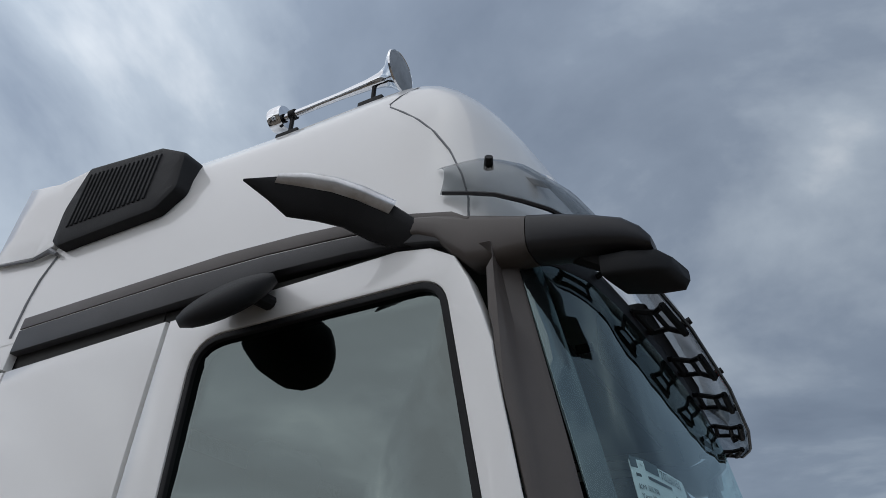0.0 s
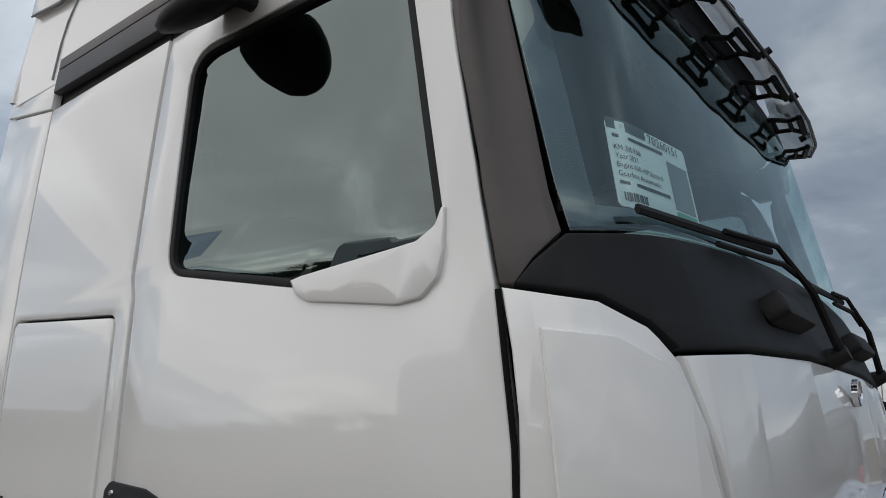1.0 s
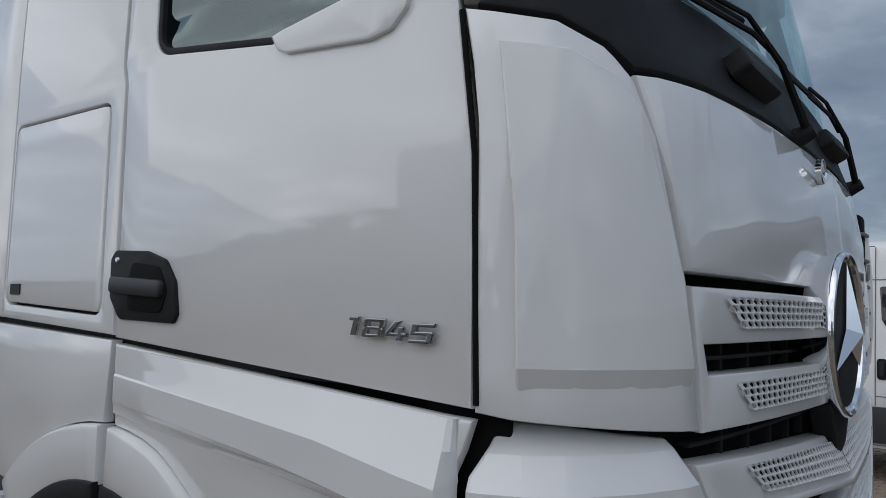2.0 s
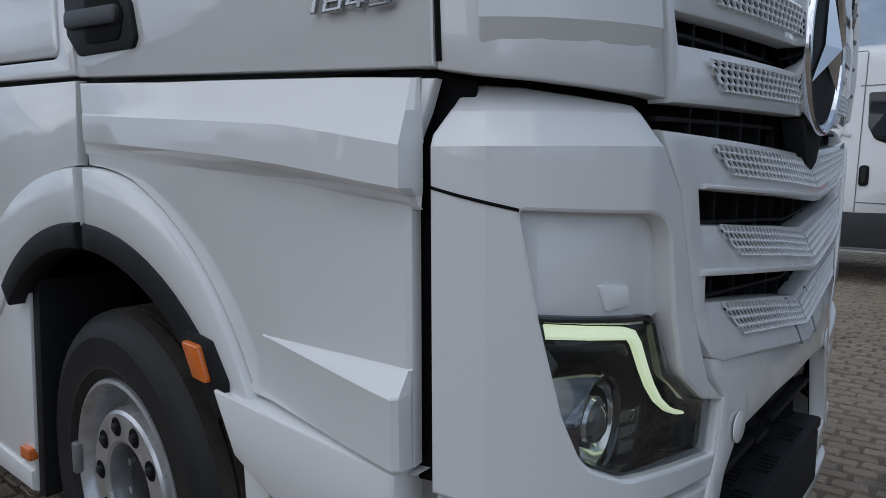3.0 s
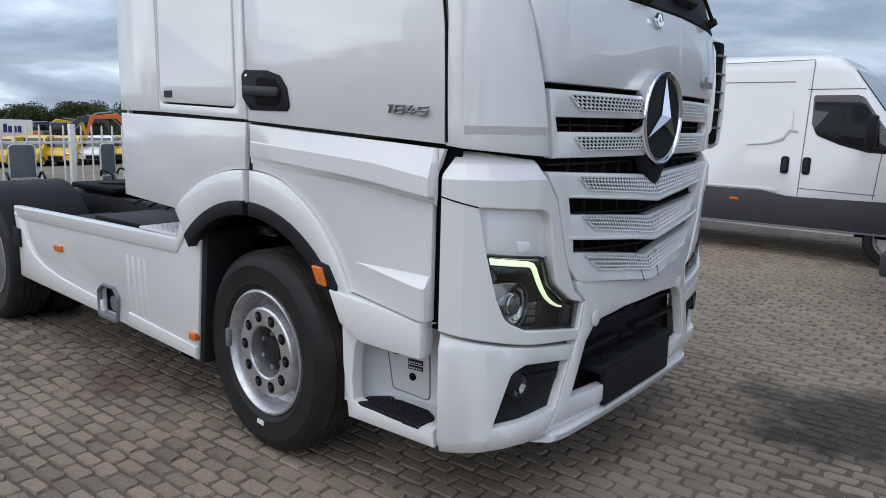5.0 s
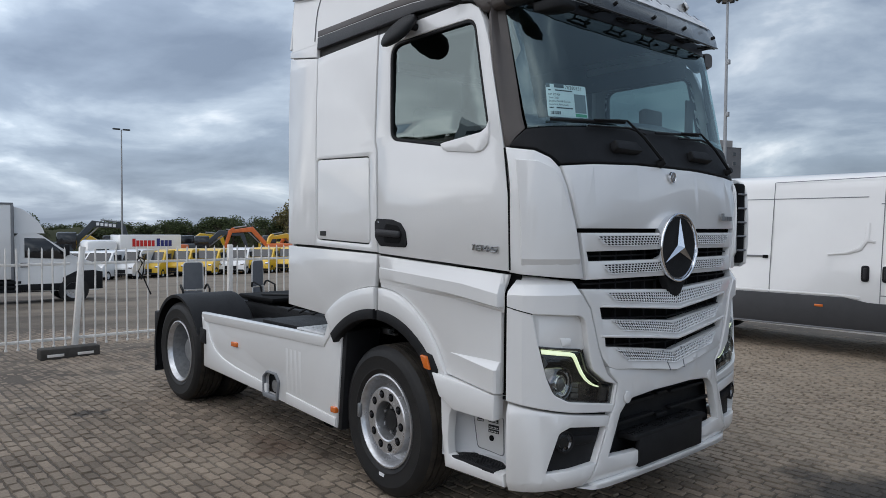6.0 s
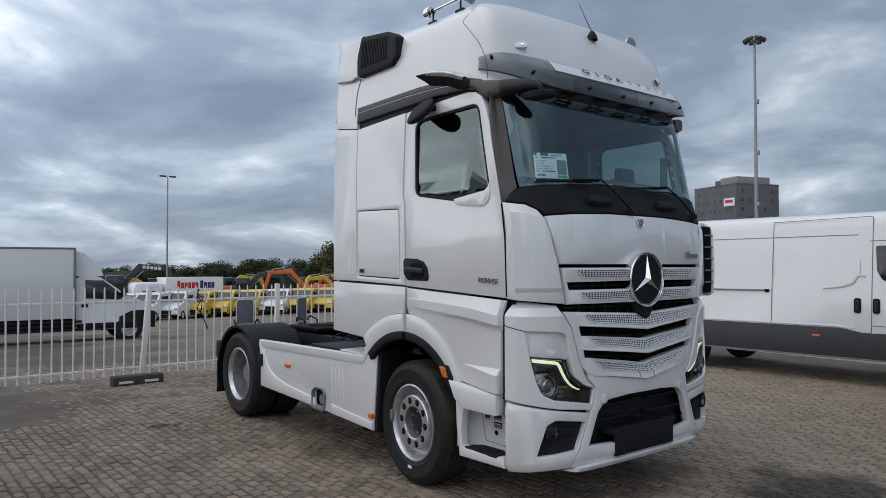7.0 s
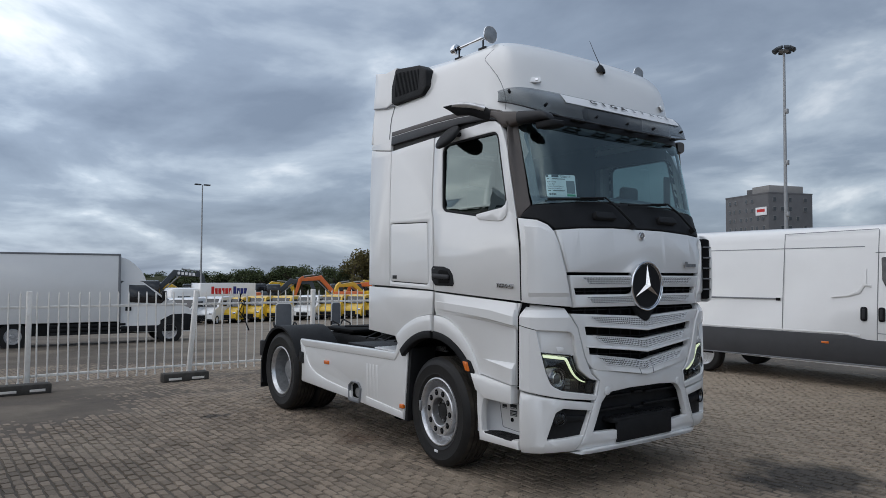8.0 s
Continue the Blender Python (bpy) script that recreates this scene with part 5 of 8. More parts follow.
            secs.append(blade(c, wide, out_n, 0.165 * wv, 0.040 * wv, 20, 2.8))
        km = part("kerb_mirror", loft(secs), BLACK, truck, "black kerb mirror above the door window", sharp=60)
        part("mirror_neck", tube(bmesh.new(), [(0.34, s * 1.20, 3.13), (0.32, s * 1.30, 3.13)], 0.022, 10), BLACK, km)

# small things on the skin: model number, maker's word, filler label
NUMBER_AT = (0.838, 1.738)
DIGITS = (([(0.25, 0), (0.52, 0), (0.52, 1), (0.02, 1), (0.02, 0.78), (0.25, 0.78)], ()),
          ([(0.06, 0), (0.94, 0), (1, 0.06), (1, 0.44), (0.95, 0.5), (1, 0.56), (1, 0.94), (0.94, 1), (0.06, 1), (0, 0.94), (0, 0.56), (0.05, 0.5), (0, 0.44), (0, 0.06)],
           ([(0.24, 0.2), (0.76, 0.2), (0.76, 0.41), (0.24, 0.41)], [(0.24, 0.59), (0.76, 0.59), (0.76, 0.8), (0.24, 0.8)])),
          ([(0.56, 0), (0.80, 0), (0.80, 0.2), (1, 0.2), (1, 0.4), (0.80, 0.4), (0.80, 0.7), (0.56, 0.7), (0.56, 0.4), (0.28, 0.4), (0.62, 1), (0.36, 1), (0, 0.4), (0, 0.2), (0.56, 0.2)], ()),
          ([(0, 0), (0.94, 0), (1, 0.06), (1, 0.54), (0.94, 0.6), (0.25, 0.6), (0.25, 0.8), (1, 0.8), (1, 1), (0, 1), (0, 0.4), (0.75, 0.4), (0.75, 0.2), (0, 0.2)], ()))
bm = bmesh.new()
for (outline, eyes), x0, w in zip(DIGITS, (0.0, 0.042, 0.100, 0.158), (0.050, 0.052, 0.052, 0.052)):
    put = lambda poly: [(NUMBER_AT[0] + x0 + x * w + 0.010 * z, NUMBER_AT[1] + 0.037 * z - 0.05 * x0) for x, z in poly]
    q = plate(put(outline), 0.008, 0.0025, [put(h) for h in eyes])
    me = bpy.data.meshes.new("digit")
    q.to_mesh(me)
    q.free()
    bm.from_mesh(me)
    bpy.data.meshes.remove(me)
bend(bm, 0.007)
part("model_number", bm, BADGEC, truck, "chrome model number on the door", smooth=False)
bm = bmesh.new()
for k, w in enumerate((0.045, 0.032, 0.03, 0.032, 0.034, 0.03)):
    y = 0.63 + k * 0.04
    box(bm, 0, 0.008, y, y + w, 1.915, 1.945 if k else 1.965)
for v in bm.verts:
    v.co.x += skin0(2 * UC - 1.70, 2.0).x - (v.co.y - 0.80) * 0.18 + 0.004
part("maker_word", bm, STEEL, truck, "chrome bars of a small nameplate")
part("flap_label", bx(-0.765, -0.69, -1.2455, -1.2415, 1.785, 1.82), INK, truck, "small black label on the flap")

# wipers
def wiper(y0, y1, pivot):
    p0, p1 = skin(UC + y0 * 1.03, 2.505, 0.03), skin(UC + y1 * 1.03, 2.545, 0.03)
    piv = skin(UC + pivot * 1.03, 2.31, 0.03)
    w = part("wiper", tube(bmesh.new(), [piv, piv.lerp(p1, 0.6) + Vector((0.03, 0, 0)), p1 + Vector((0.015, 0, 0.01)), p0.lerp(p1, 0.55) + Vector((0.01, 0, 0.008))], [0.012, 0.010, 0.007, 0.006], 6), BLACK, truck, "black windscreen wiper")
    part("blade", tube(bmesh.new(), [p0.lerp(p1, q / 8) for q in range(9)], 0.0065, 6, 1.5), BLACK, w)
    part("pivot", cyl(bmesh.new(), piv - Vector((0.03, 0, 0.02)), piv + Vector((0.02, 0, 0)), 0.03, 0.02, 12), BLACK, w)
    part("spray_arm", tube(bmesh.new(), [p0.lerp(p1, 0.45) + Vector((0.02, 0, -0.03)), p0.lerp(p1, 1.0) + Vector((0.025, 0, -0.035)), p0.lerp(p1, 1.25) + Vector((0.03, 0, -0.07))], 0.007, 6), BLACK, w)


wiper(-1.0, -0.42, -0.10)
wiper(-0.10, 0.50, 0.84)
for y in (-0.45, 0.45):
    bm = plate(fillet([(-0.14, -0.035), (0.14, -0.035), (0.10, 0.035), (-0.13, 0.03)], 0.02), 0.05, 0.012)
    part("cowl_grip", moved(bm, Matrix.Translation(skin(UC + y * 1.03, 2.385, 0.045)) @ pose(0, 0, 0, 62, 0, 90)), BLACK, truck, "black grip block on the cowl")

# cab inside
bm = bx(0.75, 1.22, -1.12, 1.12, 2.05, 2.42, bev=0.06)
part("dashboard", bm, SEATM, truck, "dark dashboard")
bm = bx(0.99, 1.0, -0.98, -0.60, 2.43, 2.44)
for y in (-0.62, 0.62):
    bm = bx(-0.15, 0.02, y - 0.26, y + 0.26, 1.9, 2.72, bev=0.06)
    box(bm, -0.12, 0.0, y - 0.15, y + 0.15, 2.70, 2.95, bev=0.05)
    box(bm, -0.1, 0.42, y - 0.27, y + 0.27, 1.75, 2.0, bev=0.06)
    part("seat", bm, SEATM, truck, "dark cab seat")
wm = Matrix.Translation((0.62, 0.62, 2.45)) @ pose(0, 0, 0, 0, -55, 0)
bm = bmesh.new()
tube(bm, [wm @ Vector((0.23 * math.cos(a), 0.23 * math.sin(a), 0)) for a in (2 * math.pi * k / 24 for k in range(25))], 0.017, 8)
tube(bm, [wm @ Vector((-0.22, 0, 0)), wm @ Vector((0.22, 0, 0))], 0.02, 6)
tube(bm, [wm @ Vector((0, 0, 0)), wm @ Vector((0, 0, -0.3))], 0.04, 8)
part("steering_wheel", bm, SEATM, truck)
LINES = [(-1.19, -1.18, -1.2, 1.2, 1.6, 3.38), (-1.18, 1.2, -1.18, 1.18, 1.62, 1.66), (-1.18, 0.82, -1.15, 1.15, 3.33, 3.35)]
for s in (-1, 1):
    LINES += [(-1.18, -0.13, s * 1.185 - 0.003, s * 1.185 + 0.003, 1.66, 3.36), (-0.13, 1.05, s * 1.185 - 0.003, s * 1.185 + 0.003, 1.66, 2.36), (-0.13, 0.86, s * 1.178 - 0.004, s * 1.178 + 0.004, 3.075, 3.22)]
for q in LINES:
    part("cab_lining", bx(*q), LINING, truck, "grey cab lining")
bm = bx(0.98, 1.16, -0.40, 0.40, 3.16, 3.36, bev=0.03)
part("overhead_shelf", bm, SEATM, truck)
bm = bx(1.16, 1.23, 0.02, 0.24, 2.46, 2.66, bev=0.03)
part("dash_display", bm, SEATM, truck, "dark display on the dashboard")
bm = bx(0.96, 0.985, 0.98, 1.08, 2.56, 2.86, bev=0.012)
part("pillar_display", bm, SEATM, truck)

# chassis behind the cab
bm = bmesh.new()
for s in (-1, 1):
    box(bm, -4.55, 1.0, s * 0.40 - 0.04, s * 0.40 + 0.04, 0.72, 1.0, bev=0.01)
for x in (-1.6, -2.4, -3.1, -3.7, -4.4):
    box(bm, x - 0.05, x + 0.05, -0.38, 0.38, 0.75, 0.95, bev=0.01)
box(bm, -2.9, -0.6, -1.12, -0.5, 0.42, 0.90, bev=0.05)
box(bm, -2.9, -0.6, 0.5, 1.12, 0.42, 0.90, bev=0.05)
box(bm, -4.6, -4.45, -1.1, 1.1, 0.62, 0.85, bev=0.02)
ch = part("chassis", bm, BLACK, truck, "black chassis frame with tanks")
bm = bx(-3.75, -2.95, -0.46, 0.46, 1.03, 1.08, bev=0.02)
box(bm, -3.6, -3.1, -0.42, 0.42, 0.95, 1.04, bev=0.02)
part("coupling_plate", bm, VOID, truck, "black greasy trailer coupling plate")
bm = bx(-1.95, -1.22, -1.10, 1.10, 0.99, 1.02, bev=0.005)
part("deck_plate", bm, BLACK, truck, "dark deck plate behind the cab")
bm = bx(-1.20, -0.80, -1.19, -0.80, 1.02, 1.035, bev=0.003)
for k in range(7):
    for j in range(6):
        cyl(bm, (-1.16 + k * 0.055, -1.16 + j * 0.06, 1.035), (-1.16 + k * 0.055, -1.16 + j * 0.06, 1.04), 0.014, 0.008, 8)
part("tread_plate", bm, WHITE_MATT, truck, "white studded tread plate")
for k, y in enumerate((-0.30, -0.18, 0.0, 0.15, 0.28)):
    part("air_hose", tube(bmesh.new(), [(-1.28, y, 1.5 - 0.04 * k), (-1.55, y - 0.12, 1.34), (-1.85, y * 0.6 + 0.05, 1.16), (-2.1, y * 0.4, 1.12), (-2.4, 0.05 * k, 1.06)], 0.014, 6), BLACK, truck, "black air hose")
bm = bmesh.new()
for y in (-0.5, 0.0, 0.5):
    box(bm, -1.62, -1.42, y - 0.14, y + 0.14, 1.0, 1.22, bev=0.03)
part("valve_block", bm, BLACK, truck)
part("deck_rod", tube(bmesh.new(), [(-3.0, -0.55, 1.13), (-2.45, -0.50, 1.16), (-1.75, -0.42, 1.17)], [0.014, 0.014, 0.018], 8), BLACK, truck, "black rod over the deck")
for k in range(4):
    x_ = -2.35 + 0.22 * k
    part("deck_box", bx(x_, x_ + 0.14, -0.40 + 0.12 * k, -0.18 + 0.12 * k, 1.0, 1.10 + 0.05 * (k % 2), bev=0.02), BLACK, truck, "black valve box on the deck")
    part("deck_hose", tube(bmesh.new(), [(x_, -0.62, 1.02), (x_ + 0.1, -0.45, 1.12), (x_ + 0.22, -0.15, 1.10), (x_ + 0.35, 0.25, 1.04)], 0.012, 6), BLACK, truck, "black hose on the deck")
part("lamp_pole", tube(bmesh.new(), [(-2.0, 0.3, 1.02), (-2.0, 0.3, 1.28), (-2.25, -0.2, 1.30)], 0.015, 6), BLACK, truck)

# side skirts
for s in (-1, 1):
    def side_y(bm, y):
        for v in bm.verts:
            u, z, h = v.co
            v.co = Vector((u, s * (y + h), z))
        return bm
    sk = [(-2.93, 0.46), (-1.62, 0.405), (-1.36, 0.395), (-0.585, 0.35), (-0.512, 1.078), (-0.60, 1.12), (-0.68, 1.16), (-0.745, 1.02), (-2.98, 0.995), (-3.0, 0.96), (-2.93, 0.72)]

    exh = fillet([(-1.685, 0.428), (-1.465, 0.422), (-1.44, 0.55), (-1.49, 0.605), (-1.63, 0.608), (-1.69, 0.56)], 0.02)
    skm = part("side_skirt", side_y(plate(sk, 0.04, 0.006, [exh]), 1.215), WHITE, truck, "white sculpted side skirt")
    sill = [(-2.925, 0.468), (-1.64, 0.412), (-1.645, 0.50), (-1.95, 0.527), (-2.25, 0.557), (-2.50, 0.60), (-2.66, 0.655), (-2.76, 0.73), (-2.82, 0.82), (-2.86, 0.92), (-2.97, 0.95), (-2.925, 0.72)]
    part("lower_sill", side_y(plate(sill, 0.022, 0.010), 1.226), WHITE, skm, "raised lower edge of the skirt")
    part("lower_sill", side_y(plate([(-1.33, 0.395), (-0.588, 0.355), (-0.583, 0.425), (-1.32, 0.485)], 0.022, 0.010), 1.226), WHITE, skm)
    part("upper_lip", side_y(plate([(-2.90, 0.905), (-0.75, 0.935), (-0.60, 1.11), (-0.68, 1.155), (-0.745, 1.018), (-2.975, 0.99)], 0.026, 0.012), 1.226), WHITE, skm, "raised upper lip of the skirt")
    part("exhaust_recess", side_y(plate([(-1.73, 0.40), (-1.42, 0.395), (-1.40, 0.64), (-1.72, 0.65)], 0.01, 0.002), 1.16), BLACK, skm)
    part("exhaust_frame", side_y(plate(fillet([(-1.702, 0.39), (-1.455, 0.385), (-1.425, 0.557), (-1.482, 0.618), (-1.635, 0.62), (-1.705, 0.567)], 0.03), 0.03, 0.008, [fillet([(-1.68, 0.43), (-1.47, 0.425), (-1.445, 0.55), (-1.495, 0.60), (-1.63, 0.603), (-1.685, 0.56)], 0.02)]), 1.236), GREYP, skm, "grey frame round the exhaust outlet")
    part("exhaust_pipe", tube(bmesh.new(), [(-1.535, s * 1.10, 0.50), (-1.535, s * 1.205, 0.50)], 0.05, 16), STEEL, skm, "steel exhaust outlet")
    for x, z, w_ in ((-2.25, 0.765, 0.055), (-0.605, 0.485, 0.034)):
        part("side_marker", side_y(plate(fillet([(x - w_, z - 0.022), (x + w_, z - 0.022), (x + w_, z + 0.022), (x - w_, z + 0.022)], 0.01), 0.03, 0.006), 1.235), ORANGE, skm, "orange side marker")
    part("skirt_end", side_y(plate([(-0.57, 0.345), (-0.525, 0.345), (-0.452, 1.085), (-0.50, 1.095)], 0.30, 0.004), 1.21), BLACK, skm, "black rubber end strip")
    part("skirt_patch", side_y(plate(fillet([(-2.99, 0.70), (-2.86, 0.69), (-2.86, 0.83), (-2.99, 0.84)], 0.01), 0.04, 0.006), 1.238), BLACK, skm)
    bm = bmesh.new()
    for k in range(4):
        x = -1.33 + 0.068 * k
        q = plate([(x, 0.50), (x + 0.040, 0.50), (x + 0.028, 0.85), (x - 0.012, 0.85)], 0.03, 0.006)
        me = bpy.data.meshes.new("slat")
        q.to_mesh(me)
        q.free()
        bm.from_mesh(me)
        bpy.data.meshes.remove(me)
    part("skirt_fin", side_y(bm, 1.2175), WHITE, skm)

    # rear fender, flap and upright plate
    bm = bmesh.new()
    pr = arc(-3.58, 0.5, 0.62, 200, 25, 18)
    rows = []
    for y, dr in ((1.24, -0.05), (1.245, 0.0), (1.2, 0.012), (0.62, 0.012), (0.60, -0.03)):
        rows.append([bm.verts.new((-3.58 + (x + 3.58) * (1 + dr), s * y, 0.5 + (z - 0.5) * (1 + dr))) for x, z in pr])
    for r0, r1 in zip(rows, rows[1:]):
        for k in range(len(pr) - 1):
            bm.faces.new((r0[k], r0[k + 1], r1[k + 1], r1[k]))
    part("rear_fender", bm, BLACK, truck, "black plastic rear fender")
    part("mud_flap", bx(-4.22, -4.205, s * 0.62, s * 1.235, 0.22, 0.55), BLACK, truck, "black mud flap")

# wheels
def wheel(front):
    w = new("wheel")
    tagged(w, "wide black tyre on a silver steel rim")
    hw = 0.157
    prof = [(0.285, -0.12), (0.31, -0.14), (0.36, -0.155), (0.43, -0.157), (0.475, -0.142), (0.497, -0.118), (0.502, -0.09)]
    for g in (-0.075, -0.025, 0.025, 0.075):
        prof += [(0.503, g - 0.006), (0.491, g - 0.005), (0.491, g + 0.005), (0.503, g + 0.006)]
    prof += [(0.502, 0.09), (0.497, 0.118), (0.484, 0.133), (0.475, 0.142), (0.468, 0.148), (0.44, 0.156), (0.432, 0.1585), (0.425, 0.1565), (0.36, 0.155), (0.345, 0.151), (0.335, 0.1525), (0.31, 0.14), (0.289, 0.125)]
    prof = [(r + 0.016 * max(0.0, 1 - (r - 0.285) / 0.12), h) for r, h in prof]
    ia = max(k for k, p in enumerate(prof) if p == (0.497, -0.118))
    ib = max(k for k, p in enumerate(prof) if p == (0.497, 0.118))
    bm = lathe(bmesh.new(), prof[:ia + 1], 64)
    lathe(bm, prof[ib:], 64)
    ty = part("tyre", bm, RUBBER, w, "black tyre sidewall")
    part("tread", lathe(bmesh.new(), prof[ia:ib + 1], 64), TREAD, ty, "dusty worn tread")
    if front:
        rim = [(0.289, 0.12), (0.298, 0.132), (0.296, 0.142), (0.286, 0.145), (0.278, 0.135), (0.268, 0.10), (0.262, 0.03), (0.245, 0.012), (0.232, 0.03), (0.227, 0.105), (0.222, 0.124), (0.213, 0.131), (0.138, 0.131), (0.129, 0.125), (0.127, 0.05), (0.12, 0.04)]
        hub = [(0.128, 0.045), (0.11, 0.05), (0.105, 0.07), (0.07, 0.078), (0.065, 0.09), (0.03, 0.095), (0, 0.095)]
        nr, nh = 0.176, 0.131
    else:
        rim = [(0.289, 0.12), (0.298, 0.132), (0.296, 0.142), (0.286, 0.145), (0.278, 0.135), (0.265, 0.10), (0.255, 0.0), (0.245, -0.05), (0.215, -0.075), (0.14, -0.075), (0.135, -0.06)]
        hub = [(0.135, -0.075), (0.125, 0.02), (0.10, 0.04), (0, 0.045)]
        nr, nh = 0.168, -0.075
    rim = [(r * (1.055 if r > 0.24 else 1.0), h) for r, h in rim]
    if front:
        part("rim", lathe(bmesh.new(), rim, 56), SILVER, w, "silver steel rim")
    else:
        part("rim", lathe(bmesh.new(), rim[:6], 56), SILVER, w, "silver steel rim")
        # inner part of the rim in darker steel, to paint the shade of its depth
        part("rim_dish", lathe(bmesh.new(), rim[5:], 56), STEEL, w, "dull deep rim dish")
    part("hub", lathe(bmesh.new(), hub, 28), RUBBER if front else STEEL, w, "dark greasy hub")
    for k in range(10):
        a = 2 * math.pi * (k + 0.5) / 10
        bm = lathe(bmesh.new(), [(0.028, 0.0005), (0.0265, 0.0025), (0.025, 0.001), (0.0, 0.001)] if front else [(0.022, 0.0), (0.018, 0.006), (0, 0.006)], 14, Matrix.Translation((nr * math.cos(a), nr * math.sin(a), nh)))
        # front wheel: near-black discs paint the shade inside the nut holes
        part("nut_seat", bm, VOID if front else STEEL, w)
        bm = lathe(bmesh.new(), [(0.015, 0.0), (0.014, 0.010), (0.008, 0.013), (0.0, 0.013)], 6, Matrix.Translation((nr * math.cos(a), nr * math.sin(a), nh)))
        part("wheel_nut", bm, DARK, w)
        if front and k < 6:
            a = 2 * math.pi * k / 6
            part("hub_bolt", cyl(bmesh.new(), (0.085 * math.cos(a), 0.085 * math.sin(a), 0.065), (0.085 * math.cos(a), 0.085 * math.sin(a), 0.092), 0.012, seg=8), STEEL, w)
    if front:
        part("tyre_mark", bx(0.35, 0.372, -0.028, 0.028, 0.152, 0.157), PAPER, w)
        part("balance_weight", bx(-0.05, 0.05, -0.322, -0.292, 0.130, 0.160, bev=0.008), STEEL, w)
    return w


FACE = Matrix(((1, 0, 0, 0), (0, 0, -1, 0), (0, 1, 0, 0), (0, 0, 0, 1)))
STEER, WZ = -4.0, 0.52
for front, x, y in ((True, 0.0, 1.055), (False, -3.59, 1.06)):
    w = wheel(front)
    w.parent = truck
    spin = Matrix.Rotation(radians(-92), 4, "Z")
    w.matrix_basis = Matrix.Translation((x, -y, WZ)) @ Matrix.Scale(WZ / 0.503, 4) @ Matrix.Rotation(radians(STEER if front else 0), 4, "Z") @ FACE @ spin
    copy_thing(w, Matrix.Translation((x, y, WZ)) @ Matrix.Scale(WZ / 0.503, 4) @ Matrix.Rotation(radians(180 + (STEER if front else 0)), 4, "Z") @ FACE)
    if not front:
        for s in (-1, 1):
            copy_thing(w, Matrix.Translation((x, s * 0.72, WZ)) @ Matrix.Scale(WZ / 0.503, 4) @ Matrix.Rotation(radians(0 if s < 0 else 180), 4, "Z") @ FACE)
part("axle", cyl(bmesh.new(), (0, -0.9, 0.5), (0, 0.9, 0.5), 0.07), VOID, truck)
part("axle", cyl(bmesh.new(), (-3.59, -0.9, 0.5), (-3.59, 0.9, 0.5), 0.1), VOID, truck)


# ---- ground ----
def fall(x):
    """The yard falls away gently behind the fence."""
    d = max(0.0, -5.3 - x)
    return -0.040 * min(d, 17.0) - 0.047 * max(0.0, min(d, 63.0) - 17.0)


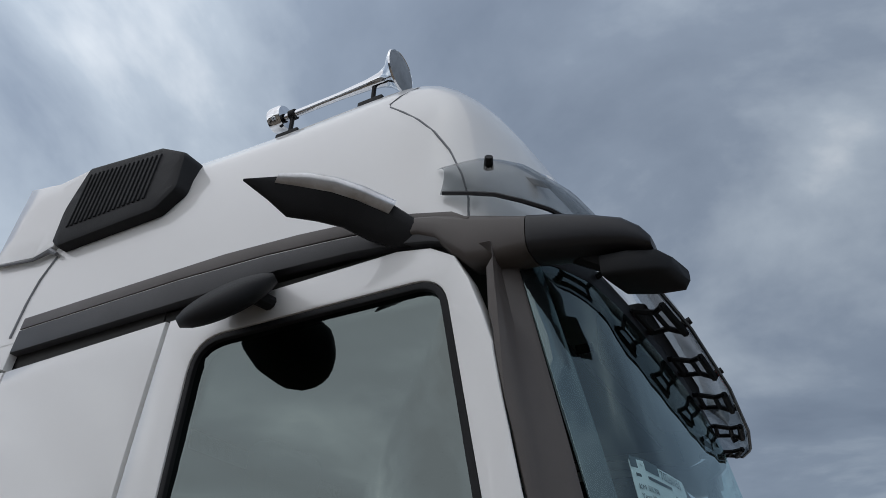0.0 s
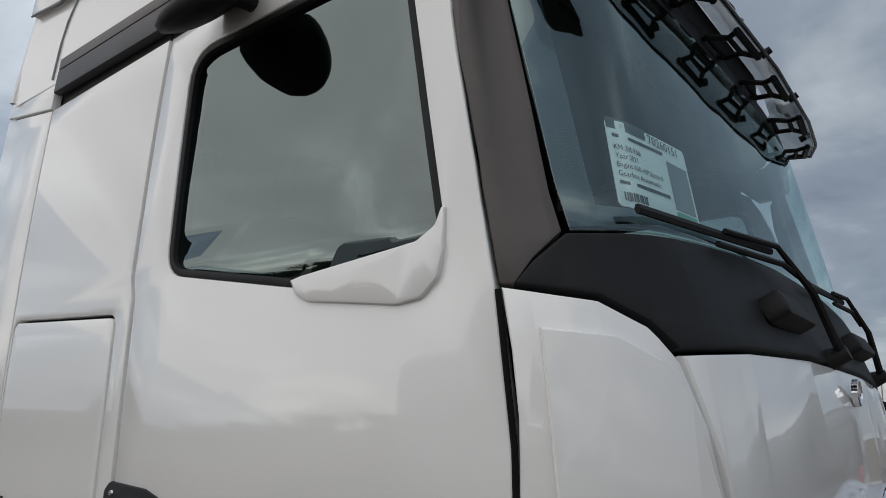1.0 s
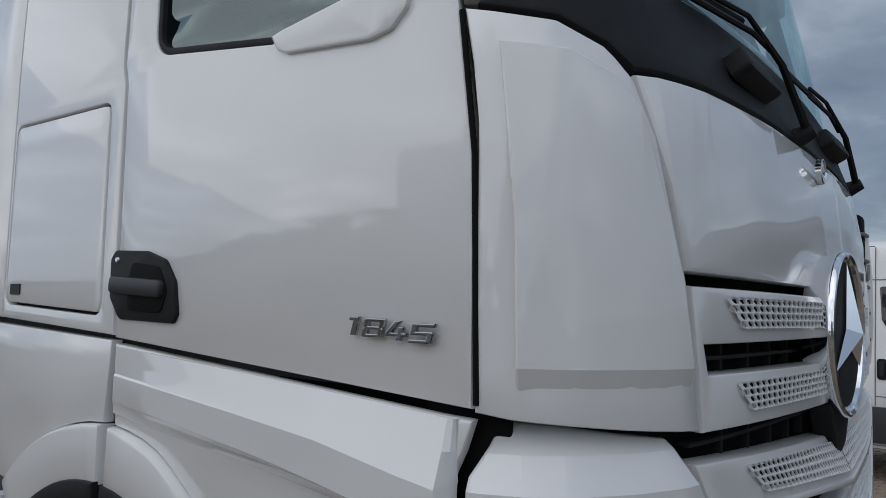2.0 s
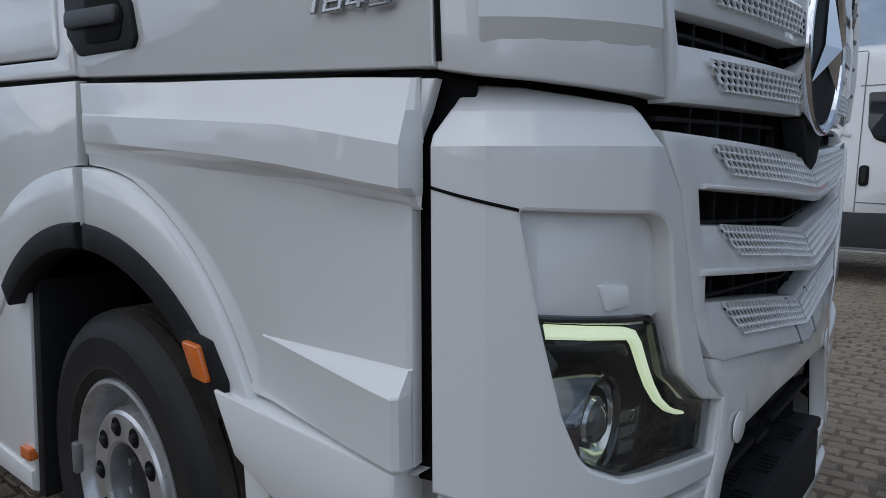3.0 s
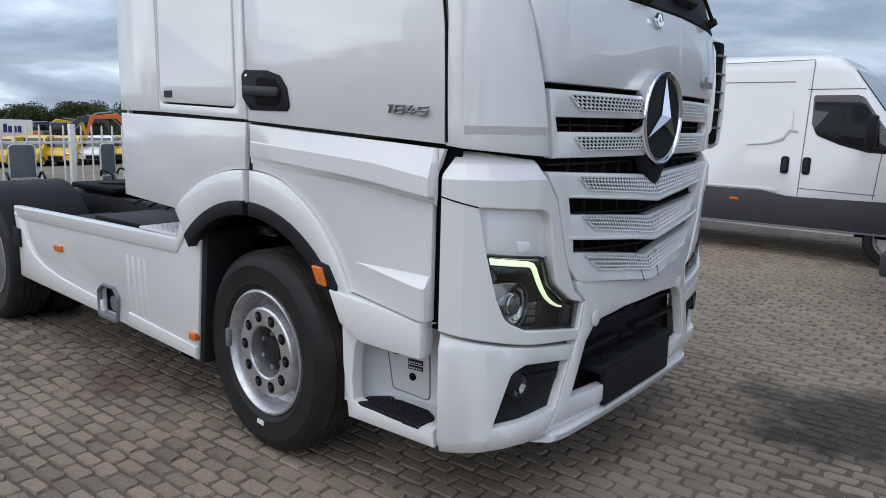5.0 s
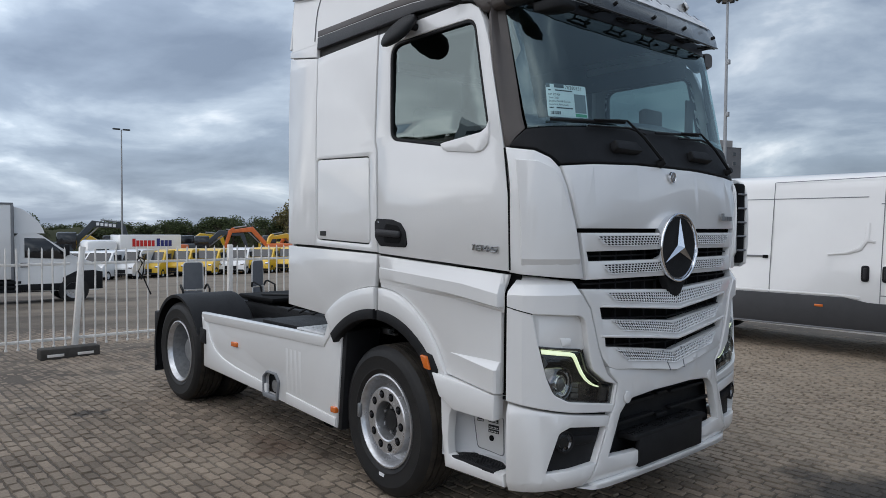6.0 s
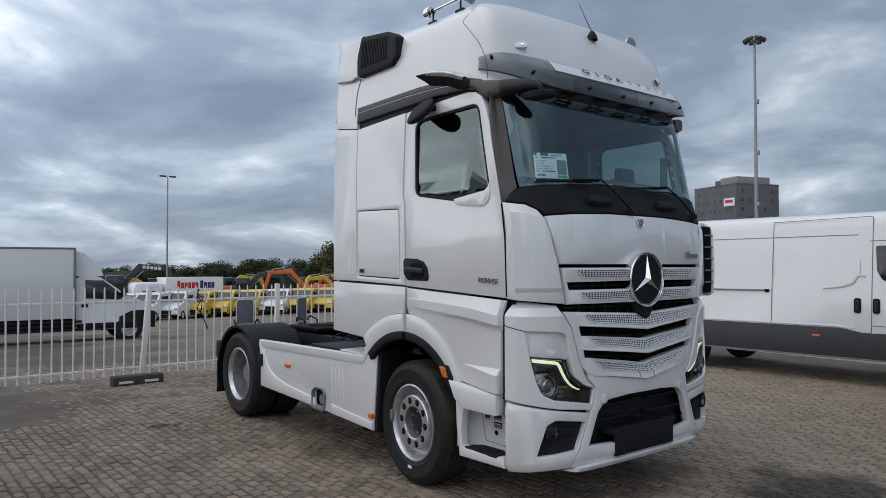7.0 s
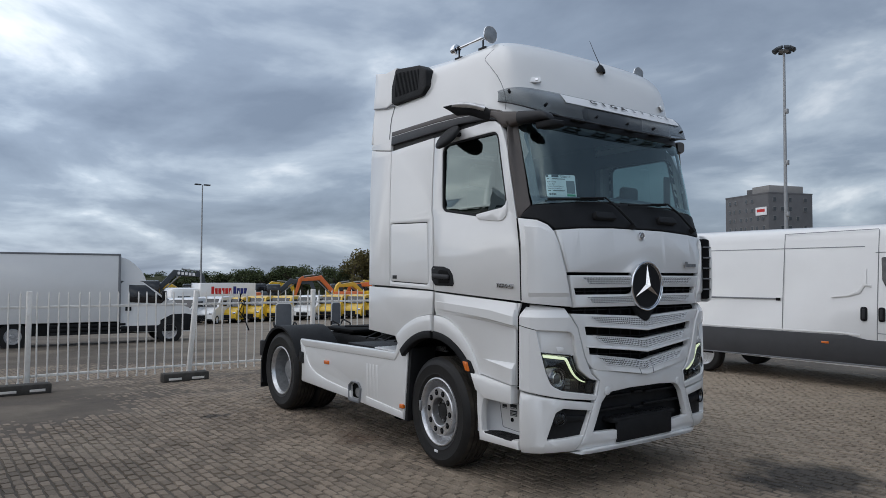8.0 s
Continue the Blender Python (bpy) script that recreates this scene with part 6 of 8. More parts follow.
def paving(name, base, dust, joint):
    """Weathered paving with sandy dust, oil stains and grain, at places in the yard."""
    m = mat(name, base, 0.85, vary=0.30, scale=1.3, bump=0.9, bscale=55, fine=0.38)
    nt = m.node_tree
    b = nt.nodes["Principled BSDF"]
    src = b.inputs["Base Color"].links[0].from_socket
    geo = nt.nodes.new("ShaderNodeNewGeometry")
    if joint:
        isl = nt.nodes.new("ShaderNodeObjectInfo") if joint == "object" else geo
        rnd = isl.outputs["Random"] if joint == "object" else geo.outputs["Random Per Island"]
        mr = nt.nodes.new("ShaderNodeMapRange")
        mr.inputs["To Min"].default_value, mr.inputs["To Max"].default_value = 0.70, 1.22
        nt.links.new(rnd, mr.inputs["Value"])
        mu = nt.nodes.new("ShaderNodeMix")
        mu.data_type, mu.blend_type = "RGBA", "MULTIPLY"
        mu.inputs["Factor"].default_value = 1.0
        nt.links.new(src, mu.inputs["A"])
        nt.links.new(mr.outputs[0], mu.inputs["B"])
        src = mu.outputs["Result"]
    n = nt.nodes.new("ShaderNodeTexNoise")
    n.inputs["Scale"].default_value, n.inputs["Detail"].default_value, n.inputs["Roughness"].default_value = 0.45, 7.0, 0.6
    nt.links.new(geo.outputs["Position"], n.inputs["Vector"])
    mr = nt.nodes.new("ShaderNodeMapRange")
    mr.inputs["From Min"].default_value, mr.inputs["From Max"].default_value = 0.44, 0.68
    mr.inputs["To Max"].default_value = 0.75
    # the paler tone takes over more towards the vans' side of the yard
    sp_ = nt.nodes.new("ShaderNodeSeparateXYZ")
    nt.links.new(geo.outputs["Position"], sp_.inputs[0])
    toward_y = nt.nodes.new("ShaderNodeMapRange")
    toward_y.inputs["From Min"].default_value, toward_y.inputs["From Max"].default_value = -1.0, 5.0
    toward_y.inputs["To Min"].default_value, toward_y.inputs["To Max"].default_value = -0.03, 0.16
    nt.links.new(sp_.outputs["Y"], toward_y.inputs["Value"])
    sm_ = nt.nodes.new("ShaderNodeMath")
    nt.links.new(n.outputs["Fac"], sm_.inputs[0])
    nt.links.new(toward_y.outputs[0], sm_.inputs[1])
    nt.links.new(sm_.outputs[0], mr.inputs["Value"])
    mx = nt.nodes.new("ShaderNodeMix")
    mx.data_type = "RGBA"
    mx.inputs["B"].default_value = (*dust, 1)
    nt.links.new(mr.outputs[0], mx.inputs["Factor"])
    nt.links.new(src, mx.inputs["A"])
    src = mx.outputs["Result"]
    warp = nt.nodes.new("ShaderNodeTexNoise")
    warp.inputs["Scale"].default_value, warp.inputs["Detail"].default_value = 2.2, 5.0
    nt.links.new(geo.outputs["Position"], warp.inputs["Vector"])
    add = nt.nodes.new("ShaderNodeVectorMath")
    add.operation = "MULTIPLY_ADD"
    add.inputs[1].default_value = (1.4, 1.4, 0)
    nt.links.new(warp.outputs["Color"], add.inputs[0])
    nt.links.new(geo.outputs["Position"], add.inputs[2])
    for (x, y), r, c, f in (((2.95, 2.0), 0.75, (0.022, 0.021, 0.02), 0.85), ((3.9, 2.6), 0.5, (0.03, 0.028, 0.026), 0.7), ((-0.7, -0.5), 0.45, (0.07, 0.035, 0.02), 0.6),
                            ((-2.9, -1.4), 0.16, (0.03, 0.028, 0.026), 0.8), ((-3.6, -1.9), 0.14, (0.035, 0.033, 0.03), 0.7)):
        di = nt.nodes.new("ShaderNodeVectorMath")
        di.operation = "DISTANCE"
        di.inputs[1].default_value = (x, y, 0)
        nt.links.new(add.outputs[0], di.inputs[0])
        mr = nt.nodes.new("ShaderNodeMapRange")
        mr.inputs["From Min"].default_value, mr.inputs["From Max"].default_value = r, r * 0.45
        mr.inputs["To Max"].default_value = f
        nt.links.new(di.outputs["Value"], mr.inputs["Value"])
        mx = nt.nodes.new("ShaderNodeMix")
        mx.data_type = "RGBA"
        mx.inputs["B"].default_value = (*c, 1)
        nt.links.new(mr.outputs[0], mx.inputs["Factor"])
        nt.links.new(src, mx.inputs["A"])
        src = mx.outputs["Result"]
    nt.links.new(src, b.inputs["Base Color"])
    return m


EARTH = paving("sandy_ground", (0.105, 0.084, 0.064), (0.255, 0.210, 0.160), "")
PAVER = paving("concrete_paver", (0.250, 0.197, 0.147), (0.345, 0.283, 0.213), "object")
PAVERS = paving("concrete_pavers", (0.250, 0.197, 0.147), (0.345, 0.283, 0.213), "island")
bm = bmesh.new()
xs = [-900, -300, -120, -68.3, -60, -32, -26, -22.3, -20, -14, -11, -8, -5.3, -3, 0, 4, 8, 20, 60, 200, 900]
ys = [-900, -200, -60, -20, -10, -4, 0, 4, 10, 20, 60, 200, 900]
grid = [[bm.verts.new((x, y, fall(x) - 0.0095)) for x in xs] for y in ys]
for r0, r1 in zip(grid, grid[1:]):
    for k in range(len(xs) - 1):
        bm.faces.new((r0[k], r0[k + 1], r1[k + 1], r1[k]))
ground = tagged(part("ground", bm, EARTH), "weathered sandy ground and paving of a vehicle yard", "ground", kind="structure")

# ---- fence ----
FENCEW = mat("fence_paint", (0.84, 0.82, 0.78), 0.42, vary=0.15, scale=5, dark=(0.66, 0.62, 0.56))


def fence_bay(y0, y1, x0, x1):
    """One bay of pickets between two posts."""
    f = thing("fence", "white painted steel picket fence bay", "fence", "fence bays", pose(x0, y0, 0))
    d = Vector((x1 - x0, y1 - y0, 0))
    L = d.length
    f.matrix_basis = Matrix.Translation((x0, y0, fall((x0 + x1) / 2))) @ Matrix.Rotation(math.atan2(d.y, d.x), 4, "Z")
    part("post", moved(bx(-0.04, 0.04, -0.04, 0.04, 0, 1.62, bev=0.008), Matrix.Rotation(radians(4.5 if abs(y0 + 1.121) < 0.05 else 0.4), 4, "Y")), FENCEW, f)
    for z in (0.24, 1.36):
        part("rail", bx(0.05, L - 0.05, -0.02, 0.02, z - 0.02, z + 0.02, bev=0.004), FENCEW, f)
    n = int((L - 0.1) / 0.150)
    bm = cyl(bmesh.new(), (0, 0, 0.14), (0, 0, 1.57), 0.0135, seg=8)
    cyl(bm, (0, 0, 0.125), (0, 0, 0.155), 0.02, seg=8)
    cyl(bm, (0, 0, 1.57), (0, 0, 1.61), 0.0135, 0.002, seg=8)
    first = part("picket", bm, FENCEW, f)
    for k in range(n):
        x = 0.05 + (L - 0.1) * (k + 0.5) / n
        o = first if k == 0 else new("picket", first.data)
        o.parent = f
        o.matrix_basis = pose(x, -0.03, 0, 0, random.uniform(-0.5, 0.5), 0)


posts = [(-7.85, y) for y in (-8.81, -6.26, -3.707, -1.121, 1.377, 3.93, 6.48, 9.03, 11.58, 14.13)]
for (xa, ya), (xb, yb) in zip(posts, posts[1:]):
    fence_bay(ya, yb, xa, xb)
CONC = mat("dirty_concrete", (0.07, 0.065, 0.058), 0.9, vary=0.4, scale=8, bump=0.4, bscale=40)
for x, y in ((-7.55, -3.80), (-7.55, -1.27), (-7.55, 1.30)):
    fb = thing("fence_block", "dark weathered block holding a fence post", "block", "fence blocks", pose(x, y, fall(x)))
    part("block", bx(-0.11, 0.11, -0.40, 0.40, -0.01, 0.15, bev=0.02), CONC, fb)
    for k in (-0.2, 0.2):
        part("slot", bx(0.108, 0.114, k - 0.11, k + 0.11, 0.03, 0.07, bev=0.002), FENCEW, fb)


# worn strap tied to the fence
strap = thing("fence_strap", "black worn strap hanging knotted from the fence", "strap", m=pose(-7.80, 0, 0))
TAIL = [(-0.169, 1.444), (-0.187, 1.339), (-0.129, 1.241), (-0.195, 1.109), (-0.108, 1.000), (-0.049, 0.853), (0.001, 0.735)]
part("strap_tail", tube(bmesh.new(), [(0.02, y, z) for y, z in TAIL], [0.022, 0.016, 0.014, 0.012, 0.012, 0.010, 0.014], 6), BLACK, strap)
part("strap_loop", tube(bmesh.new(), [(0.01, TAIL[0][0] - 0.04, 1.29), (0.03, TAIL[0][0], 1.33), (0.02, TAIL[0][0] + 0.07, 1.30), (0.03, TAIL[0][0] + 0.05, 1.10), (0.02, TAIL[0][0] + 0.02, 0.98)], 0.013, 6), BLACK, strap)


# ---- vans ----
REDL = mat("red_lens", (0.55, 0.02, 0.02), 0.2, coat=0.5)
GREYV = mat("grey_metallic", (0.040, 0.041, 0.045), 0.3, metal=0.4, coat=0.9, vary=0.1)
VANTRIM = mat("van_trim", (0.045, 0.046, 0.05), 0.55, vary=0.2, scale=3, bump=0.05, bscale=300)


def joined(bm, other):
    """Adds another bmesh to bm and frees it."""
    me = bpy.data.meshes.new("piece")
    other.to_mesh(me)
    other.free()
    bm.from_mesh(me)
    bpy.data.meshes.remove(me)
    return bm


def van(name, label, m, paint, prof, W, H, wheels, wheel_r, rim, alloy):
    """The body and wheels of a tall panel van, nose towards +x, its near side at y = 0; returns the van and a way to lay pieces on its sides."""
    v = thing(name, label, "van", m=m)
    tumble = lambda z: 0.075 * max(0.0, (z - 1.1) / (H - 1.1)) ** 1.4
    secs = []
    for off, drop, sc in ((0.0, 0.24, 0.985), (0.025, 0.12, 0.995), (0.07, 0.045, 1.0), (0.16, 0.0, 1.0)):
        secs.append((off, drop, sc))
    rings = []
    mid = sum(p[0] for p in prof) / len(prof)
    for off, drop, sc in secs + [(W - o, d, c) for o, d, c in reversed(secs)]:
        inw = 1 if off < W / 2 else -1
        rings.append([Vector((mid + (x - mid) * sc, off + inw * tumble(min(z, H - drop)), min(z, H - drop))) for x, z in prof])
    part("body", loft(rings), paint, v, sharp=40)

    def on(poly, d, th, material, nm, lab="", far=False, parent=None, holes=()):
        bm = plate(poly, th, min(0.006, th / 2), holes, [], [1.1, 1.4, 1.7, 2.0, 2.3, 2.5])
        for q in bm.verts:
            x, z, h = q.co
            y = tumble(z) - d - h
            q.co = Vector((x, W - y if far else y, z))
        return part(nm, bm, material, parent or v, lab)
    for far in (False, True):
        for x in wheels:
            # the arch isn't cut out: a near-black half disc paints its shade
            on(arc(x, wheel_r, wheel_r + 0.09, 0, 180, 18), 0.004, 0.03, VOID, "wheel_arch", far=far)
            sg = 1 if far else -1
            mm = Matrix.Translation((x, W - 0.10 if far else 0.10, wheel_r)) @ pose(0, 0, 0, -90 * sg, 0, 0)
            k_ = wheel_r / 0.362
            w = part("wheel", lathe(bmesh.new(), [(0.2 * k_, -0.1), (0.33 * k_, -0.11), (0.355 * k_, -0.08), (0.362 * k_, -0.05), (0.362 * k_, 0.05), (0.355 * k_, 0.085), (0.33 * k_, 0.11), (0.25 * k_, 0.115), (0.232 * k_, 0.10)], 40, mm), RUBBER, v, "black van tyre")
            part("rim", lathe(bmesh.new(), [(0.235 * k_, 0.08), (0.233 * k_, 0.106), (0.224 * k_, 0.106), (0.215 * k_, 0.08), (0.20 * k_, 0.03), (0.07, 0.02), (0, 0.02)], 32, mm), DARK if alloy else rim, w)
            if alloy:
                bm = bmesh.new()
                for k in range(6):
                    q = plate(fillet([(0.035, -0.030), (0.11, -0.026), (0.16, -0.075), (0.222, -0.062), (0.222, 0.062), (0.16, 0.075), (0.11, 0.026), (0.035, 0.030)], 0.012), 0.035, 0.007)
                    joined(bm, moved(q, mm @ Matrix.Rotation(2 * math.pi * k / 6, 4, "Z") @ Matrix.Translation((0, 0, 0.10)) @ Matrix.Scale(k_, 4)))
                lathe(bm, [(0.075, 0.085), (0.065, 0.098), (0.03, 0.10), (0, 0.10)], 18, mm)
                part("spokes", bm, rim, w, "silver alloy spokes")
                for k in range(6):
                    a = 2 * math.pi * (k + 0.5) / 6
                    part("wheel_nut", moved(lathe(bmesh.new(), [(0.013, 0.0), (0.011, 0.008), (0, 0.008)], 8), mm @ Matrix.Translation((0.06 * math.cos(a), 0.06 * math.sin(a), 0.098))), VOID, w)
    return v, on


def white_van():
    H = 2.68
    prof = [(-5.0, 0.45), (-5.0, 2.5), (-4.94, 2.64), (-4.75, H), (0.72, H), (0.86, 2.63), (1.02, 2.50), (1.72, 1.55), (2.15, 1.33), (2.42, 1.12), (2.48, 0.9), (2.46, 0.45), (2.40, 0.36), (-5.0, 0.40)]
    v, on = van("delivery_van", "white high-roof panel van with dark lower trim", pose(0, 7.05, 0), WHITE, prof, 2.0, H, (-2.55, 1.72), 0.36, SILVER, False)
    for far in (False, True):
        trim = [(-4.98, 0.385), (2.30, 0.40), (2.44, 0.55), (2.44, 0.84), (0.56, 0.815), (0.40, 0.82), (0.24, 0.848), (0.09, 0.872), (-0.2, 0.872), (-4.98, 0.858)]
        on(trim, 0.018, 0.03, VANTRIM, "sill_trim", "dark grey lower cladding", far)
        on([(-4.98, 0.39), (2.30, 0.40), (2.30, 0.425), (-4.98, 0.41)], 0.022, 0.01, GREYP, "sill_edge", far=far)
        on([(-4.9, 0.872), (0.02, 0.884), (0.30, 0.85), (0.30, 0.90), (0.06, 0.915), (-4.9, 0.90)], 0.010, 0.012, WHITE, "sill_crease", far=far)
        # panel joints: sliding door, front door, roof joint
        jo = lambda x0, z0, x1, z1, w=0.011: on([(x0, z0), (x1, z1), (x1 + (w if x0 == x1 or abs(z1 - z0) > abs(x1 - x0) else 0), z1 + (0 if abs(z1 - z0) > abs(x1 - x0) else w)), (x0 + (w if abs(z1 - z0) > abs(x1 - x0) else 0), z0 + (0 if abs(z1 - z0) > abs(x1 - x0) else w))], 0.002, 0.003, GREYP, "panel_joint", far=far)
        jo(0.545, 0.82, 0.575, 2.59)
        jo(-1.0, 0.70, -0.955, 2.57)
        jo(-0.95, 2.565, 0.575, 2.592)
        jo(-4.8, 2.30, 0.37, 2.315)
        jo(0.53, 2.215, 1.2, 2.222)
        jo(0.56, 0.925, 1.45, 0.90)
        jo(1.42, 0.85, 1.46, 1.43)
        on([(-4.2, 1.405), (-1.035, 1.418), (-1.035, 1.445), (-4.2, 1.432)], 0.010, 0.014, GREYP, "door_track", "grey sliding door track", far)
        on([(-1.10, 1.40), (-1.02, 1.40), (-1.02, 1.45), (-1.10, 1.45)], 0.012, 0.014, VOID, "track_stop", far=far)
        win = fillet([(0.615, 2.145), (0.628, 1.78), (0.70, 1.63), (0.99, 1.515), (1.30, 1.435), (1.62, 1.42), (1.60, 1.55), (1.20, 2.12), (1.12, 2.15)], [0.03, 0.08, 0.10, 0.15, 0.1, 0.06, 0.05, 0.1, 0.05], 5)
        on(win, 0.002, 0.01, GLOSS, "side_window", "dark cab window", far)
        for x, w_ in ((0.358, 0.052), (0.624, 0.050)):
            hd = on(fillet([(x - w_, 1.115), (x + w_, 1.115), (x + w_, 1.345), (x - w_, 1.345)], 0.04), 0.012, 0.014, BLACK, "door_handle", "black door handle", far)
            on(fillet([(x - 0.022, 1.15), (x + 0.026, 1.15), (x + 0.026, 1.31), (x - 0.022, 1.31)], 0.015), 0.024, 0.014, DARK, "grip", far=far, parent=hd)
        # pressed swage that climbs to the door edge
        sw = [(-0.15, 1.50), (0.10, 1.535), (0.26, 1.60), (0.335, 1.72), (0.36, 1.95), (0.395, 1.95), (0.40, 1.72), (0.47, 1.70), (0.47, 1.66), (0.375, 1.68), (0.30, 1.555), (0.12, 1.50), (-0.15, 1.475)]
        on(sw, 0.008, 0.012, WHITE, "swage", far=far)
        on([(-0.31, 0.712), (-0.19, 0.712), (-0.19, 0.748), (-0.31, 0.748)], 0.026, 0.02, ORANGE, "side_marker", "orange side marker", far)
        part("wing_mirror", bx(1.30, 1.42, 2.18 if far else -0.30, 2.30 if far else -0.18, 1.50, 1.90, bev=0.03), BLACK, v, "black wing mirror")
        part("rear_lamp", bx(-5.01, -4.94, 1.86 if far else 0.04, 1.96 if far else 0.14, 1.05, 1.75, bev=0.01), REDL, v, "red tail lamp")
    part("windscreen", loft([[Vector((1.04, y, 2.46)), Vector((1.70, y, 1.58)), Vector((1.715, y, 1.585)), Vector((1.055, y, 2.47))] for y in (0.16, 1.84)]), GLOSS, v, "dark windscreen")
    part("rear_bumper", bx(-5.10, -4.98, 0.1, 1.9, 0.42, 0.60, bev=0.02), VANTRIM, v)
    return v


def dark_van():
    H = 2.73
    prof = [(0.0, 0.50), (-0.02, 1.2), (0.05, 2.50), (0.10, 2.66), (0.28, H), (3.7, H), (3.95, 2.68), (4.12, 2.55), (4.75, 1.62), (5.35, 1.30), (5.55, 1.10), (5.62, 0.8), (5.6, 0.42), (5.5, 0.34), (0.0, 0.42)]
    v, on = van("panel_van", "dark grey metallic panel van with alloy wheels", pose(2.05, 4.08, 0), GREYV, prof, 2.0, H, (1.14, 4.72), 0.385, CHROME, True)
    for far in (False, True):
        on([(0.05, 0.42), (5.4, 0.38), (5.4, 0.52), (0.05, 0.56)], 0.012, 0.02, VANTRIM, "sill_trim", "dark sill", far)
        on([(0.08, 2.43), (4.0, 2.455), (4.0, 2.475), (0.08, 2.45)], 0.012, 0.016, VANTRIM, "roof_gutter", far=far)
        for x0, x1 in ((0.38, 2.12), (2.36, 3.55)):
            on(fillet([(x0, 1.66), (x1, 1.64), (x1 - 0.02, 2.36), (x0 + 0.06, 2.37)], 0.09), -0.004, 0.012, GREYV, "side_pressing", far=far)
            on(fillet([(x0, 1.66), (x1, 1.64), (x1 - 0.02, 2.36), (x0 + 0.06, 2.37)], 0.09), 0.006, 0.008, GREYV, "pressing_rim", far=far, holes=[fillet([(x0 + 0.03, 1.69), (x1 - 0.03, 1.67), (x1 - 0.05, 2.33), (x0 + 0.09, 2.34)], 0.07)])
        on([(0.58, 1.512), (2.20, 1.505), (2.20, 1.545), (0.58, 1.552)], 0.016, 0.02, CHROME, "door_track", "bright sliding door track", far)
        on([(0.10, 1.255), (4.6, 1.225), (4.6, 1.262), (0.10, 1.295)], 0.012, 0.02, GREYV, "side_crease", far=far)
        on([(1.62, 0.93), (4.2, 0.86), (4.2, 0.90), (1.62, 0.97)], 0.012, 0.02, GREYV, "side_crease", far=far)
        for x in (2.23, 3.62):
            on([(x, 0.56), (x + 0.01, 0.56), (x + 0.01, 2.43), (x, 2.43)], 0.002, 0.003, VOID, "panel_joint", far=far)
        win = fillet([(3.70, 2.20), (3.72, 1.60), (4.62, 1.56), (4.15, 2.18)], 0.06)
        on(win, 0.004, 0.01, GLOSS, "side_window", "dark cab window", far)
        lamp = fillet([(-0.02, 1.02), (0.11, 1.02), (0.12, 1.60), (0.09, 1.80), (0.02, 1.80)], 0.02)
        rl = on(lamp, 0.012, 0.05, REDL, "rear_lamp", "tall red tail lamp", far)
        on([(0.0, 1.28), (0.11, 1.28), (0.11, 1.36), (0.0, 1.36)], 0.016, 0.01, PAPER, "reversing_lamp", far=far, parent=rl)
        on(arc(1.14, 0.385, 0.50, 8, 172, 18) + arc(1.14, 0.385, 0.465, 172, 8, 18), 0.02, 0.03, GREYV, "arch_flare", far=far)
        part("wing_mirror", bx(4.20, 4.32, 2.12 if far else -0.32, 2.32 if far else -0.12, 1.52, 1.85, bev=0.03), BLACK, v)
    part("windscreen", loft([[Vector((4.13, y, 2.50)), Vector((4.73, y, 1.65)), Vector((4.745, y, 1.655)), Vector((4.145, y, 2.51))] for y in (0.16, 1.84)]), GLOSS, v, "dark windscreen")
    part("rear_bumper", bx(-0.10, 0.06, 0.04, 1.96, 0.40, 0.62, bev=0.03), VANTRIM, v, "dark rear bumper")
    part("mud_flap", bx(0.66, 0.68, 0.03, 0.30, 0.16, 0.50), BLACK, v)
    return v


white_van()
dark_van()

# everything behind the fence lies turned by a hair about the viewing side of the yard
FAR = Matrix.Translation((5.5, -5.3, 0)) @ Matrix.Rotation(0.011, 4, "Z") @ Matrix.Translation((-5.5, 5.3, 0))


# ---- box truck behind the fence ----
bt = thing("box_truck", "white box truck with dark bumper, parked behind the fence", "truck", m=FAR @ Matrix.Translation((-22.2, 3.6, fall(-22.2))) @ Matrix.Rotation(radians(84), 4, "Z"))
part("cargo_box", bx(-8.0, -2.52, -1.2, 1.2, 0.80, 3.15, bev=0.03), WHITE, bt, "white cargo box")
part("box_edge", bx(-8.02, -2.50, -1.22, 1.22, 3.11, 3.17, bev=0.01), GREYP, bt, "grey roof edge")
part("corner_rail", bx(-2.57, -2.49, -1.22, 1.22, 0.78, 3.12, bev=0.01), GREYP, bt)
cabp = [(-2.454, 0.55), (-2.454, 2.12), (-2.301, 2.26), (-1.95, 2.26), (-1.70, 2.16), (-0.80, 1.50), (-0.142, 1.24), (0.035, 1.02), (0.059, 0.45), (-0.059, 0.36), (-2.454, 0.42)]
part("cab", loft([[Vector((x, y * (1 - 0.06 * max(0, z - 1.0)), z)) for x, z in cabp] for y in (-1.02, -0.94, 0.94, 1.02)]), WHITE, bt, "white cab")
wd = [(-2.454, 2.22), (-1.62, 2.22), (-1.66, 2.36), (-1.78, 2.58), (-1.98, 2.80), (-2.22, 2.98), (-2.454, 3.06)]
part("wind_deflector", loft([[Vector((x, y * (1 - 0.1 * (z - 2.2)), z)) for x, z in wd] for y in (-0.95, -0.88, 0.88, 0.95)]), WHITE, bt, "white wind deflector over the cab")
